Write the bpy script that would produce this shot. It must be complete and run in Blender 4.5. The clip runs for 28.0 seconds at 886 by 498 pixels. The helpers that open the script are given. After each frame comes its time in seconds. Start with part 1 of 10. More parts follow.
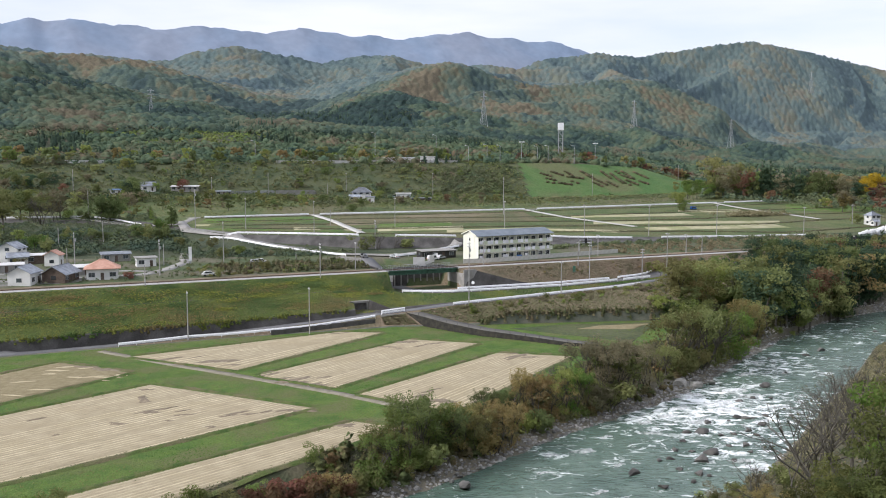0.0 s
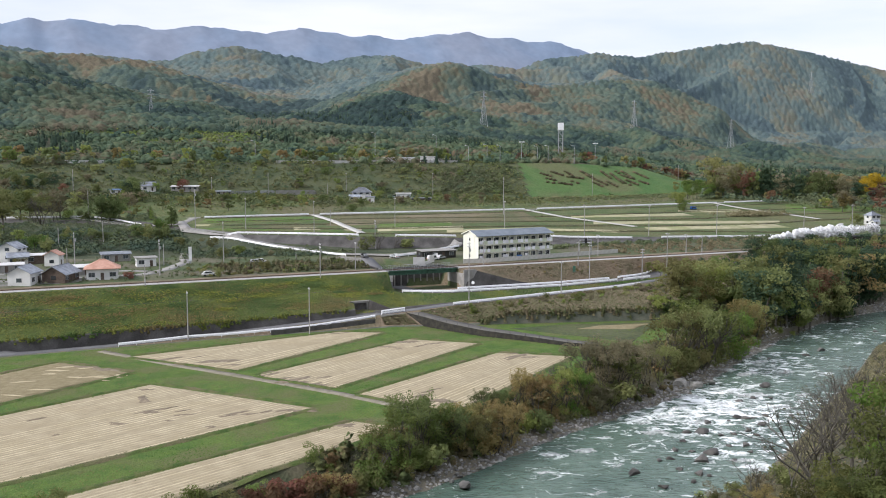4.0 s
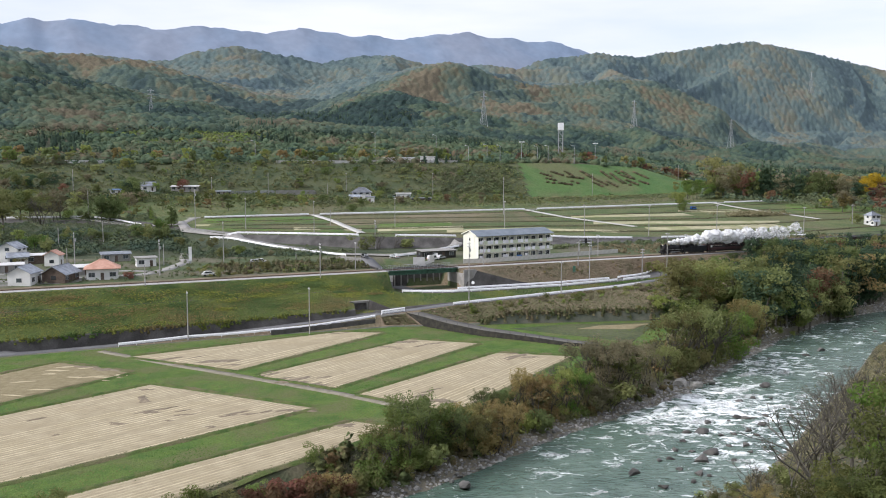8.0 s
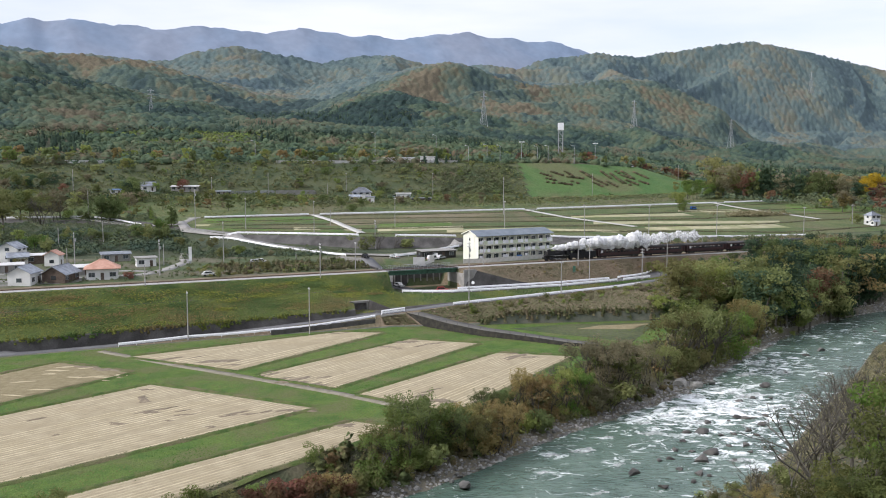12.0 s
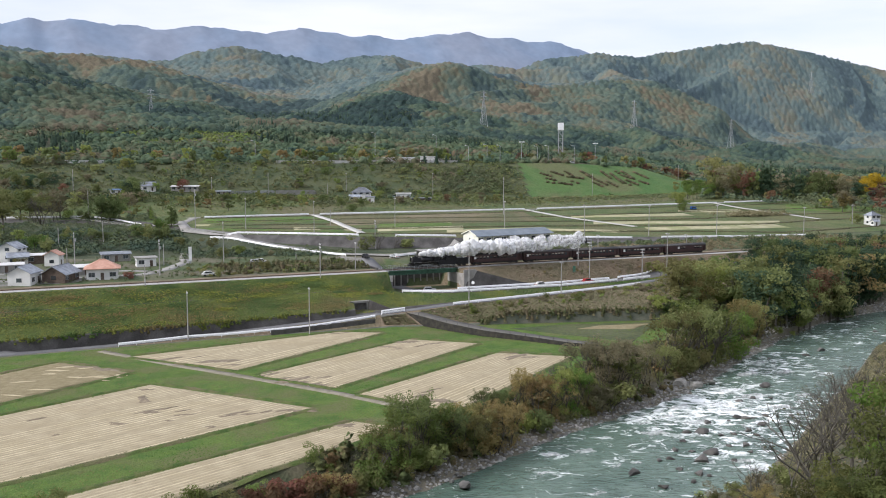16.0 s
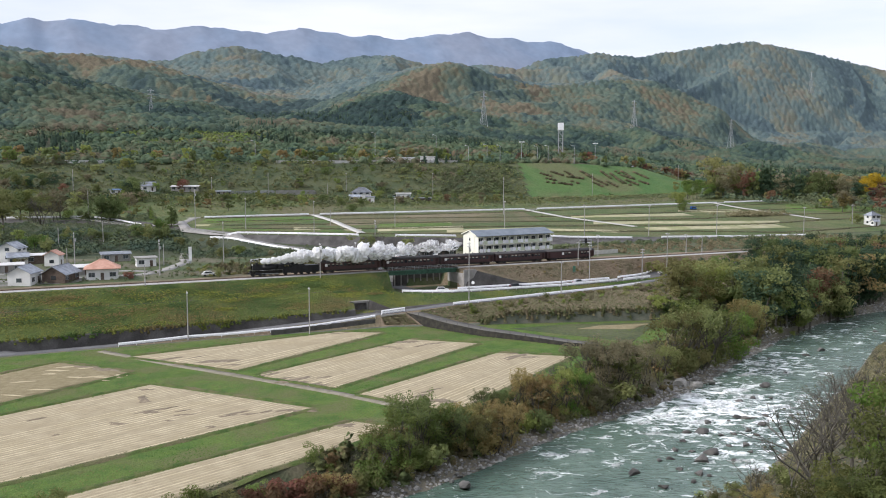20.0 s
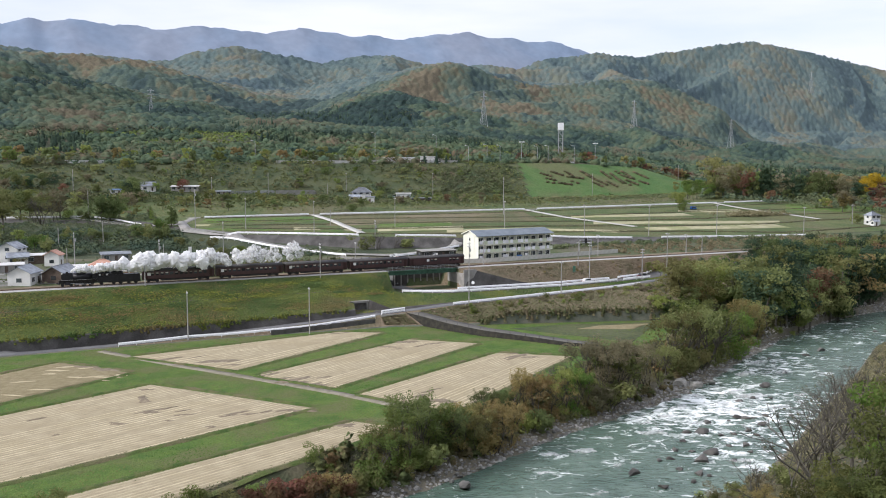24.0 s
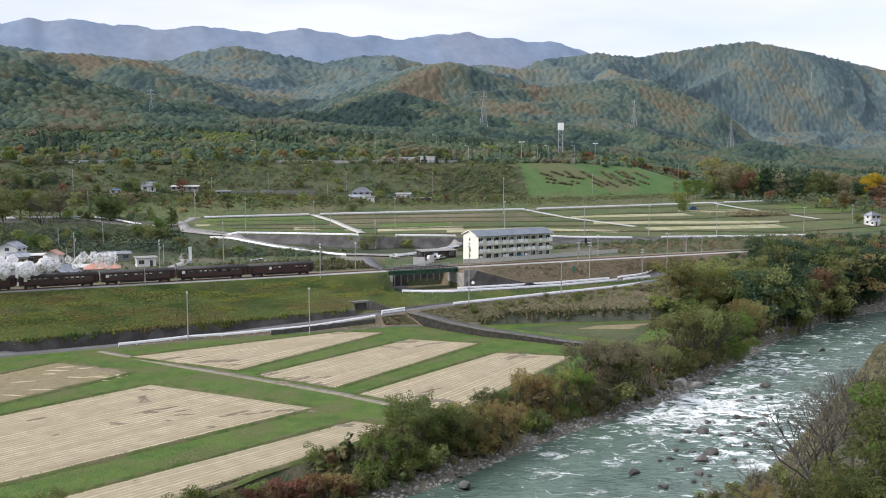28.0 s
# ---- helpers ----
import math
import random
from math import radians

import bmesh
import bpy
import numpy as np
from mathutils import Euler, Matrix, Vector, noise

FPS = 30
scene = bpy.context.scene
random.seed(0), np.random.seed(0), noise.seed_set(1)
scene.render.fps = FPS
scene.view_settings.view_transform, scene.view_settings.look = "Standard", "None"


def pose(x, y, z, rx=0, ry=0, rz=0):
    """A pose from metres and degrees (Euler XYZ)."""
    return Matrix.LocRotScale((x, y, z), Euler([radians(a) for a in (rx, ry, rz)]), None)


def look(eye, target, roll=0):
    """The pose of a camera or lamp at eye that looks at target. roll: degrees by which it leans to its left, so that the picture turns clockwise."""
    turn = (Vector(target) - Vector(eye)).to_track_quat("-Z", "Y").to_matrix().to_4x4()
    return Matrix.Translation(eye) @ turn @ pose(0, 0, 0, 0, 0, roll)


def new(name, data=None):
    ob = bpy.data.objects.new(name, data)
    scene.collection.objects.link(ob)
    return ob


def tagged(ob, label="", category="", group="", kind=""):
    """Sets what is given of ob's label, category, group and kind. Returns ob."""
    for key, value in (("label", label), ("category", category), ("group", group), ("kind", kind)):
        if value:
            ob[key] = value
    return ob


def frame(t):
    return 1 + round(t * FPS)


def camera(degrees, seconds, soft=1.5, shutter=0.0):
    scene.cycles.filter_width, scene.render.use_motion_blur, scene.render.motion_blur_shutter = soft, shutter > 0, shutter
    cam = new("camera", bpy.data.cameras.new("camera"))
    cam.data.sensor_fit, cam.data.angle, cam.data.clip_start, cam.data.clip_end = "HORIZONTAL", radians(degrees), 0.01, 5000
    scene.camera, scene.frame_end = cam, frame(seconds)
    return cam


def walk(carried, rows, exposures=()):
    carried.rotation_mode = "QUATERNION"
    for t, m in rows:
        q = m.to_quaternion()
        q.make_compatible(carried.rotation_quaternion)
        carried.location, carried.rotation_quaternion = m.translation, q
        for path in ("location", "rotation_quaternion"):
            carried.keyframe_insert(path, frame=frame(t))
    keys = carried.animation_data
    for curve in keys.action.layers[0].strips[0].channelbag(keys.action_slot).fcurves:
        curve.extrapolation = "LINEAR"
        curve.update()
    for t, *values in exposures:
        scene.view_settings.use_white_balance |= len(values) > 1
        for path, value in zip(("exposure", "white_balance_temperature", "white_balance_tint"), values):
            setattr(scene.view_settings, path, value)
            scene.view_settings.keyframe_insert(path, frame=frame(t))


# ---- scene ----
# ---- camera ----
CAM = pose(0, 0, 31.2, 90 - 5.236, 0, 0)
cam = camera(54.0, 28.0, soft=1.0)
walk(cam, [(0.0, CAM), (28.0, CAM)])

# ---- world, sun, exposure ----
scene.view_settings.exposure = 0.6
SUN_EL, SUN_AZ = radians(34), radians(248)
world = bpy.data.worlds.new("overcast_sky")
scene.world = world
world.use_nodes = True
wn, wl = world.node_tree.nodes, world.node_tree.links
wn.clear()
w_out = wn.new("ShaderNodeOutputWorld")
w_bg = wn.new("ShaderNodeBackground")
w_sky = wn.new("ShaderNodeTexSky")
w_sky.sky_type, w_sky.sun_disc = "NISHITA", False
w_sky.sun_elevation, w_sky.sun_rotation = SUN_EL, SUN_AZ
w_co = wn.new("ShaderNodeTexCoord")
w_map = wn.new("ShaderNodeMapping")
w_map.inputs["Scale"].default_value = (1.3, 1.3, 7.0)
w_noise = wn.new("ShaderNodeTexNoise")
w_noise.inputs["Scale"].default_value = 2.6
w_noise.inputs["Detail"].default_value = 6.0
w_noise.inputs["Roughness"].default_value = 0.5
w_ramp = wn.new("ShaderNodeValToRGB")
w_ramp.color_ramp.elements[0].position, w_ramp.color_ramp.elements[0].color = 0.3, (0.62, 0.62, 0.62, 1)
w_ramp.color_ramp.elements[1].position, w_ramp.color_ramp.elements[1].color = 0.62, (1, 1, 1, 1)
w_mix = wn.new("ShaderNodeMix")
w_mix.data_type = "RGBA"
w_mix.inputs["B"].default_value = (6.45, 6.68, 7.7, 1)
wl.new(w_co.outputs["Generated"], w_map.inputs["Vector"])
wl.new(w_map.outputs["Vector"], w_noise.inputs["Vector"])
wl.new(w_noise.outputs["Fac"], w_ramp.inputs["Fac"])
wl.new(w_ramp.outputs["Color"], w_mix.inputs["Factor"])
wl.new(w_sky.outputs["Color"], w_mix.inputs["A"])
wl.new(w_mix.outputs["Result"], w_bg.inputs["Color"])
w_bg.inputs["Strength"].default_value = 0.1
wl.new(w_bg.outputs["Background"], w_out.inputs["Surface"])
sun = new("sun", bpy.data.lights.new("sun", "SUN"))
sun.data.energy, sun.data.angle, sun.data.color = 2.1, radians(10), (1.0, 0.96, 0.955)
sun.matrix_world = look((0, 0, 0), (-math.sin(SUN_AZ) * math.cos(SUN_EL), -math.cos(SUN_AZ) * math.cos(SUN_EL), -math.sin(SUN_EL)))

# ---- plan: the railway gives the axes; m runs along it, n away from the camera's side ----
RAIL0 = Vector((-112.82, 224.42, 0))
RT = Vector((0.90105, 0.43371, 0))
RN = Vector((-0.43371, 0.90105, 0))
RAIL_DEG = math.degrees(math.atan2(RT.y, RT.x))
rng = random.Random(7)
nrg = np.random.default_rng(11)


def at(m, n, z=0.0):
    return RAIL0 + RT * m + RN * n + Vector((0, 0, z))


def to_mn(x, y):
    dx, dy = x - RAIL0.x, y - RAIL0.y
    return dx * RT.x + dy * RT.y, -dx * RT.y + dy * RT.x


# ---- materials ----
MATS = {}


def mat(name, a, b=None, scale=1.0, rough=0.8, bump=0.0, metal=0.0, detail=5.0, fine=12.0, per="", vary=0.12, c=None, spec=0.3, stretch=None, hue=0.0, lo=0.38, hi=0.62):
    """Two-scale noise between colours a and b (and c in large patches), varied per object or per island."""
    if name in MATS:
        return MATS[name]
    mt = bpy.data.materials.new(name)
    mt.use_nodes = True
    MATS[name] = mt
    nt, ln = mt.node_tree.nodes, mt.node_tree.links
    bs = nt["Principled BSDF"]
    bs.inputs["Roughness"].default_value, bs.inputs["Metallic"].default_value = rough, metal
    bs.inputs["Specular IOR Level"].default_value = spec
    b = b or tuple(v * 0.75 for v in a)
    co = nt.new("ShaderNodeTexCoord")
    vec = co.outputs["Object"]
    if stretch:
        mp = nt.new("ShaderNodeMapping")
        mp.inputs["Rotation"].default_value = (0, 0, radians(stretch[3]))
        mp.inputs["Scale"].default_value = stretch[:3]
        ln.new(vec, mp.inputs["Vector"])
        vec = mp.outputs["Vector"]
    big = nt.new("ShaderNodeTexNoise")
    big.inputs["Scale"].default_value, big.inputs["Detail"].default_value = scale, detail
    small = nt.new("ShaderNodeTexNoise")
    small.inputs["Scale"].default_value, small.inputs["Detail"].default_value = scale * fine, 3.0
    ln.new(vec, big.inputs["Vector"])
    ln.new(vec, small.inputs["Vector"])
    ramp = nt.new("ShaderNodeValToRGB")
    ramp.color_ramp.elements[0].position, ramp.color_ramp.elements[1].position = lo, hi
    ramp.color_ramp.elements[0].color, ramp.color_ramp.elements[1].color = (*a, 1), (*b, 1)
    ln.new(big.outputs["Fac"], ramp.inputs["Fac"])
    col = ramp.outputs["Color"]
    if c:
        third = nt.new("ShaderNodeTexNoise")
        third.inputs["Scale"].default_value, third.inputs["Detail"].default_value = scale * 0.31, 4.0
        ln.new(vec, third.inputs["Vector"])
        r3 = nt.new("ShaderNodeValToRGB")
        r3.color_ramp.elements[0].position, r3.color_ramp.elements[1].position = 0.5, 0.62
        ln.new(third.outputs["Fac"], r3.inputs["Fac"])
        mx = nt.new("ShaderNodeMix")
        mx.data_type = "RGBA"
        mx.inputs["B"].default_value = (*c, 1)
        ln.new(r3.outputs["Color"], mx.inputs["Factor"])
        ln.new(col, mx.inputs["A"])
        col = mx.outputs["Result"]
    hsv = nt.new("ShaderNodeHueSaturation")
    ln.new(col, hsv.inputs["Color"])
    gain = nt.new("ShaderNodeMapRange")
    gain.inputs["To Min"].default_value, gain.inputs["To Max"].default_value = 1 - vary * 1.6, 1 + vary * 1.6
    ln.new(small.outputs["Fac"], gain.inputs["Value"])
    val = gain.outputs["Result"]
    if per:
        inf = nt.new("ShaderNodeObjectInfo" if per == "object" else "ShaderNodeNewGeometry")
        rnd = inf.outputs["Random" if per == "object" else "Random Per Island"]
        g2 = nt.new("ShaderNodeMapRange")
        g2.inputs["To Min"].default_value, g2.inputs["To Max"].default_value = 1 - vary * 2, 1 + vary * 2
        ln.new(rnd, g2.inputs["Value"])
        mul = nt.new("ShaderNodeMath")
        mul.operation = "MULTIPLY"
        ln.new(val, mul.inputs[0])
        ln.new(g2.outputs["Result"], mul.inputs[1])
        val = mul.outputs["Value"]
        if hue:
            g3 = nt.new("ShaderNodeMapRange")
            g3.inputs["To Min"].default_value, g3.inputs["To Max"].default_value = 0.5 - hue, 0.5 + hue
            sc = nt.new("ShaderNodeMath")
            sc.operation = "MULTIPLY"
            sc.inputs[1].default_value = 7.31
            fr = nt.new("ShaderNodeMath")
            fr.operation = "FRACT"
            ln.new(rnd, sc.inputs[0])
            ln.new(sc.outputs["Value"], fr.inputs[0])
            ln.new(fr.outputs["Value"], g3.inputs["Value"])
            ln.new(g3.outputs["Result"], hsv.inputs["Hue"])
    ln.new(val, hsv.inputs["Value"])
    ln.new(hsv.outputs["Color"], bs.inputs["Base Color"])
    if bump:
        bp = nt.new("ShaderNodeBump")
        bp.inputs["Strength"].default_value, bp.inputs["Distance"].default_value = min(1.0, bump), max(0.02, bump * 0.3 / scale)
        ln.new(small.outputs["Fac"], bp.inputs["Height"])
        ln.new(bp.outputs["Normal"], bs.inputs["Normal"])
    return mt


def leafy(name, a, b, per="object", trans=0.48, **kw):
    """Foliage: a leaf colour with some light coming through."""
    if name in MATS:
        return MATS[name]
    mt = mat(name, a, b, rough=0.7, spec=0.15, per=per, **kw)
    nt, ln = mt.node_tree.nodes, mt.node_tree.links
    bs = nt["Principled BSDF"]
    out = nt["Material Output"]
    tr = nt.new("ShaderNodeBsdfTranslucent")
    mx = nt.new("ShaderNodeMixShader")
    mx.inputs["Fac"].default_value = trans
    ln.new(bs.inputs["Base Color"].links[0].from_socket, tr.inputs["Color"])
    ln.new(bs.outputs["BSDF"], mx.inputs[1])
    ln.new(tr.outputs["BSDF"], mx.inputs[2])
    ln.new(mx.outputs["Shader"], out.inputs["Surface"])
    return mt


M_GRASS = mat("meadow_grass", (0.07, 0.097, 0.04), (0.125, 0.13, 0.068), 0.16, 0.9, 0.5, c=(0.15, 0.125, 0.07), vary=0.25)
M_VERGE = mat("berm_grass", (0.068, 0.132, 0.024), (0.11, 0.17, 0.034), 0.3, 0.9, 0.6, vary=0.4, c=(0.125, 0.14, 0.05))
M_BANK = mat("embankment_grass", (0.062, 0.1, 0.03), (0.125, 0.15, 0.038), 0.12, 0.9, 0.6, c=(0.1, 0.115, 0.04), vary=0.4)
M_SCRUB = mat("dry_scrub", (0.235, 0.18, 0.125), (0.15, 0.135, 0.08), 0.12, 0.95, 0.6, vary=0.3)
M_FALLOW = mat("fallow_grass", (0.155, 0.135, 0.075), (0.098, 0.108, 0.05), 0.09, 0.95, 0.5, c=(0.19, 0.16, 0.1), vary=0.3)
M_TERRACE = mat("terrace_grass", (0.066, 0.102, 0.032), (0.115, 0.132, 0.05), 0.07, 0.9, 0.5, c=(0.125, 0.118, 0.058), vary=0.32)
M_BLUFF = mat("bluff_grass", (0.06, 0.13, 0.034), (0.09, 0.15, 0.046), 0.07, 0.9, 0.5, c=(0.115, 0.13, 0.055), vary=0.35)
M_WILD = mat("wild_bluff_grass", (0.058, 0.078, 0.034), (0.09, 0.1, 0.046), 0.06, 0.9, 0.4, vary=0.28)
M_WEEDY = mat("dark_weedy_ground", (0.042, 0.06, 0.032), (0.075, 0.085, 0.045), 0.12, 0.95, 0.6, vary=0.3)
M_FLOOR = mat("forest_floor", (0.04, 0.056, 0.03), (0.075, 0.07, 0.042), 0.02, 0.95, 0.5, vary=0.3)


def canopy_ground(name, cols, crown=7.0, stand=0.004, mixing=0.3, relief=3.0):
    """A wooded slope seen from afar: crowns as cells, stands of colour."""
    mt = bpy.data.materials.new(name)
    mt.use_nodes = True
    nt, ln = mt.node_tree.nodes, mt.node_tree.links
    bs = nt["Principled BSDF"]
    bs.inputs["Roughness"].default_value, bs.inputs["Specular IOR Level"].default_value = 0.95, 0.05
    co = nt.new("ShaderNodeTexCoord")
    wob = nt.new("ShaderNodeTexNoise")
    wob.inputs["Scale"].default_value, wob.inputs["Detail"].default_value = 0.09, 4.0
    ln.new(co.outputs["Object"], wob.inputs["Vector"])
    add = nt.new("ShaderNodeVectorMath")
    add.operation = "MULTIPLY_ADD"
    add.inputs[1].default_value = (9, 9, 9)
    ln.new(wob.outputs["Color"], add.inputs[0])
    ln.new(co.outputs["Object"], add.inputs[2])
    vor = nt.new("ShaderNodeTexVoronoi")
    vor.inputs["Scale"].default_value = 1 / crown
    ln.new(add.outputs["Vector"], vor.inputs["Vector"])
    sep = nt.new("ShaderNodeSeparateColor")
    ln.new(vor.outputs["Color"], sep.inputs["Color"])
    ns = nt.new("ShaderNodeTexNoise")
    ns.inputs["Scale"].default_value, ns.inputs["Detail"].default_value, ns.inputs["Roughness"].default_value = stand, 5.0, 0.62
    ln.new(co.outputs["Object"], ns.inputs["Vector"])
    st = nt.new("ShaderNodeMapRange")
    st.inputs["From Min"].default_value, st.inputs["From Max"].default_value = 0.34, 0.66
    ln.new(ns.outputs["Fac"], st.inputs["Value"])
    mixv = nt.new("ShaderNodeMix")
    mixv.inputs["Factor"].default_value = mixing
    ln.new(st.outputs["Result"], mixv.inputs["A"])
    ln.new(sep.outputs["Red"], mixv.inputs["B"])
    rp = nt.new("ShaderNodeValToRGB")
    el = rp.color_ramp.elements
    while len(el) < len(cols):
        el.new(0.5)
    for i, c in enumerate(cols):
        el[i].position, el[i].color = 0.1 + 0.8 * i / (len(cols) - 1), (*c, 1)
    ln.new(mixv.outputs["Result"], rp.inputs["Fac"])
    hsv = nt.new("ShaderNodeHueSaturation")
    g = nt.new("ShaderNodeMapRange")
    g.inputs["To Min"].default_value, g.inputs["To Max"].default_value = 0.84, 1.16
    ln.new(sep.outputs["Green"], g.inputs["Value"])
    ln.new(rp.outputs["Color"], hsv.inputs["Color"])
    ln.new(g.outputs["Result"], hsv.inputs["Value"])
    ln.new(hsv.outputs["Color"], bs.inputs["Base Color"])
    bp = nt.new("ShaderNodeBump")
    bp.invert = True
    bp.inputs["Strength"].default_value, bp.inputs["Distance"].default_value = 0.7, relief
    ln.new(vor.outputs["Distance"], bp.inputs["Height"])
    ln.new(bp.outputs["Normal"], bs.inputs["Normal"])
    return mt


# foliage from conifer to russet, with haze painted in: bluer and paler with distance
HAZY_MID = [(0.025, 0.044, 0.043), (0.040, 0.067, 0.058), (0.059, 0.092, 0.068), (0.076, 0.110, 0.075), (0.094, 0.118, 0.076), (0.103, 0.113, 0.072), (0.120, 0.106, 0.072)]
HAZY_HILL = [(0.040, 0.063, 0.065), (0.057, 0.086, 0.080), (0.079, 0.112, 0.092), (0.093, 0.124, 0.097), (0.113, 0.129, 0.097), (0.125, 0.128, 0.086), (0.143, 0.123, 0.086)]
HAZY_FAR = [(0.070, 0.102, 0.114), (0.086, 0.124, 0.128), (0.104, 0.145, 0.142), (0.117, 0.155, 0.145), (0.136, 0.158, 0.142), (0.146, 0.161, 0.124), (0.164, 0.156, 0.123)]
M_FLOOR_MID = canopy_ground("hill_canopy", HAZY_MID, 5.0, 0.0055, 0.3, 1.2)
M_FLOOR_HILL = canopy_ground("upper_canopy", HAZY_HILL, 5.5, 0.0062, 0.25, 1.5)
M_FLOOR_FAR = canopy_ground("mountain_canopy", HAZY_FAR, 6.5, 0.005, 0.22, 2.0)
M_DRYBANK = mat("dry_bank_grass", (0.105, 0.095, 0.058), (0.062, 0.07, 0.036), 0.2, 0.95, 0.5, vary=0.3)
M_SHORE = mat("river_gravel", (0.19, 0.172, 0.13), (0.125, 0.115, 0.082), 0.5, 0.9, 0.6, vary=0.3)
M_YARD = mat("rough_yard_grass", (0.055, 0.085, 0.032), (0.1, 0.112, 0.052), 0.14, 0.9, 0.5, vary=0.3, c=(0.13, 0.122, 0.082))
M_MOSS = mat("mossy_wall", (0.105, 0.118, 0.09), (0.165, 0.165, 0.13), 0.35, 0.9, 0.4, vary=0.3)
M_ASPHALT = mat("worn_asphalt", (0.14, 0.14, 0.145), (0.18, 0.18, 0.18), 0.3, 0.85, 0.2, vary=0.12)
M_CONC = mat("weathered_concrete", (0.33, 0.32, 0.30), (0.24, 0.23, 0.21), 0.4, 0.85, 0.2, vary=0.15)
M_FENCE = mat("panel_fence_concrete", (0.6, 0.585, 0.54), (0.44, 0.43, 0.385), 0.5, 0.85, 0.2, vary=0.18)
M_YARDSTONE = mat("yard_gravel", (0.2, 0.195, 0.18), (0.11, 0.12, 0.085), 0.18, 0.95, 0.4, vary=0.25)
M_CONC_DARK = mat("stained_concrete", (0.115, 0.11, 0.104), (0.062, 0.058, 0.055), 0.22, 0.9, 0.3, vary=0.25)
M_CONC_WHITE = mat("pale_concrete", (0.62, 0.61, 0.60), (0.52, 0.51, 0.49), 0.5, 0.7, 0.1, vary=0.08)
M_WHITE = mat("white_paint", (0.86, 0.86, 0.87), (0.78, 0.78, 0.78), 0.7, 0.5, 0.0, vary=0.05)
M_GALV = mat("galvanised_steel", (0.42, 0.43, 0.44), (0.34, 0.35, 0.36), 1.0, 0.5, 0.0, metal=0.5, vary=0.08)
M_POLE = mat("pole_concrete", (0.38, 0.37, 0.35), (0.30, 0.29, 0.28), 0.8, 0.85, 0.1, vary=0.1)
M_BALLAST = mat("track_ballast", (0.33, 0.315, 0.3), (0.44, 0.425, 0.41), 1.5, 0.95, 0.6, vary=0.3)
M_RAILSTEEL = mat("rusty_rail", (0.16, 0.10, 0.07), (0.22, 0.17, 0.14), 1.0, 0.5, 0.1, metal=0.6, vary=0.1)
M_STRAW = mat("rice_stubble", (0.395, 0.335, 0.222), (0.3, 0.25, 0.162), 0.5, 0.95, 0.3, c=(0.34, 0.285, 0.18), vary=0.22, lo=0.3, hi=0.7)
M_STRAW_PALE = mat("straw_stripe", (0.52, 0.448, 0.305), (0.41, 0.348, 0.23), 0.35, 0.95, 0.4, per="island", vary=0.09, c=(0.4, 0.335, 0.22))
M_STRIP = mat("terrace_stubble", (0.42, 0.38, 0.245), (0.3, 0.29, 0.17), 0.25, 0.95, 0.3, c=(0.26, 0.27, 0.13), vary=0.2)
M_LEDGE = mat("terrace_ledge", (0.055, 0.062, 0.034), (0.095, 0.085, 0.052), 0.4, 0.95, 0.5, vary=0.3)
M_SPOT = mat("trampled_straw", (0.25, 0.205, 0.145), (0.18, 0.145, 0.105), 0.9, 0.95, 0.4, vary=0.25)
M_SOIL = mat("bare_soil", (0.215, 0.178, 0.098), (0.265, 0.222, 0.13), 0.8, 0.95, 0.4, vary=0.25)
M_TRACK = mat("dirt_track", (0.28, 0.25, 0.20), (0.20, 0.185, 0.13), 0.5, 0.95, 0.3, vary=0.2)
M_TRACKROAD = mat("worn_farm_road", (0.135, 0.13, 0.118), (0.185, 0.172, 0.145), 0.4, 0.9, 0.3, vary=0.18)
M_OLDWALL = mat("mossy_stone_wall", (0.03, 0.029, 0.026), (0.058, 0.053, 0.042), 0.9, 0.95, 0.6, vary=0.35)
M_DIKE = mat("dike_grass", (0.066, 0.118, 0.026), (0.13, 0.15, 0.05), 0.5, 0.95, 0.8, vary=0.4, c=(0.16, 0.145, 0.075))
M_PYLON = mat("pale_pylon_steel", (0.43, 0.44, 0.45), (0.34, 0.35, 0.36), 1.0, 0.6, 0.0, vary=0.06)
M_BARK = mat("tree_bark", (0.07, 0.064, 0.05), (0.125, 0.115, 0.095), 1.5, 0.95, 0.4, vary=0.2)
M_ROCK_DRY = mat("bank_rock", (0.3, 0.29, 0.265), (0.15, 0.145, 0.132), 0.8, 0.85, 0.5, vary=0.22, per="object")
M_ROCK = mat("river_rock", (0.14, 0.132, 0.12), (0.06, 0.057, 0.054), 0.8, 0.75, 0.5, vary=0.2, per="object")


# ---- mesh helpers ----
def box(bm, x0, x1, y0, y1, z0, z1, m=None):
    vs = [bm.verts.new((x, y, z)) for z in (z0, z1) for x, y in ((x0, y0), (x1, y0), (x1, y1), (x0, y1))]
    for f in ((3, 2, 1, 0), (4, 5, 6, 7), (0, 1, 5, 4), (1, 2, 6, 5), (2, 3, 7, 6), (3, 0, 4, 7)):
        bm.faces.new([vs[i] for i in f])
    if m is not None:
        bmesh.ops.transform(bm, matrix=m, verts=vs)
    return vs


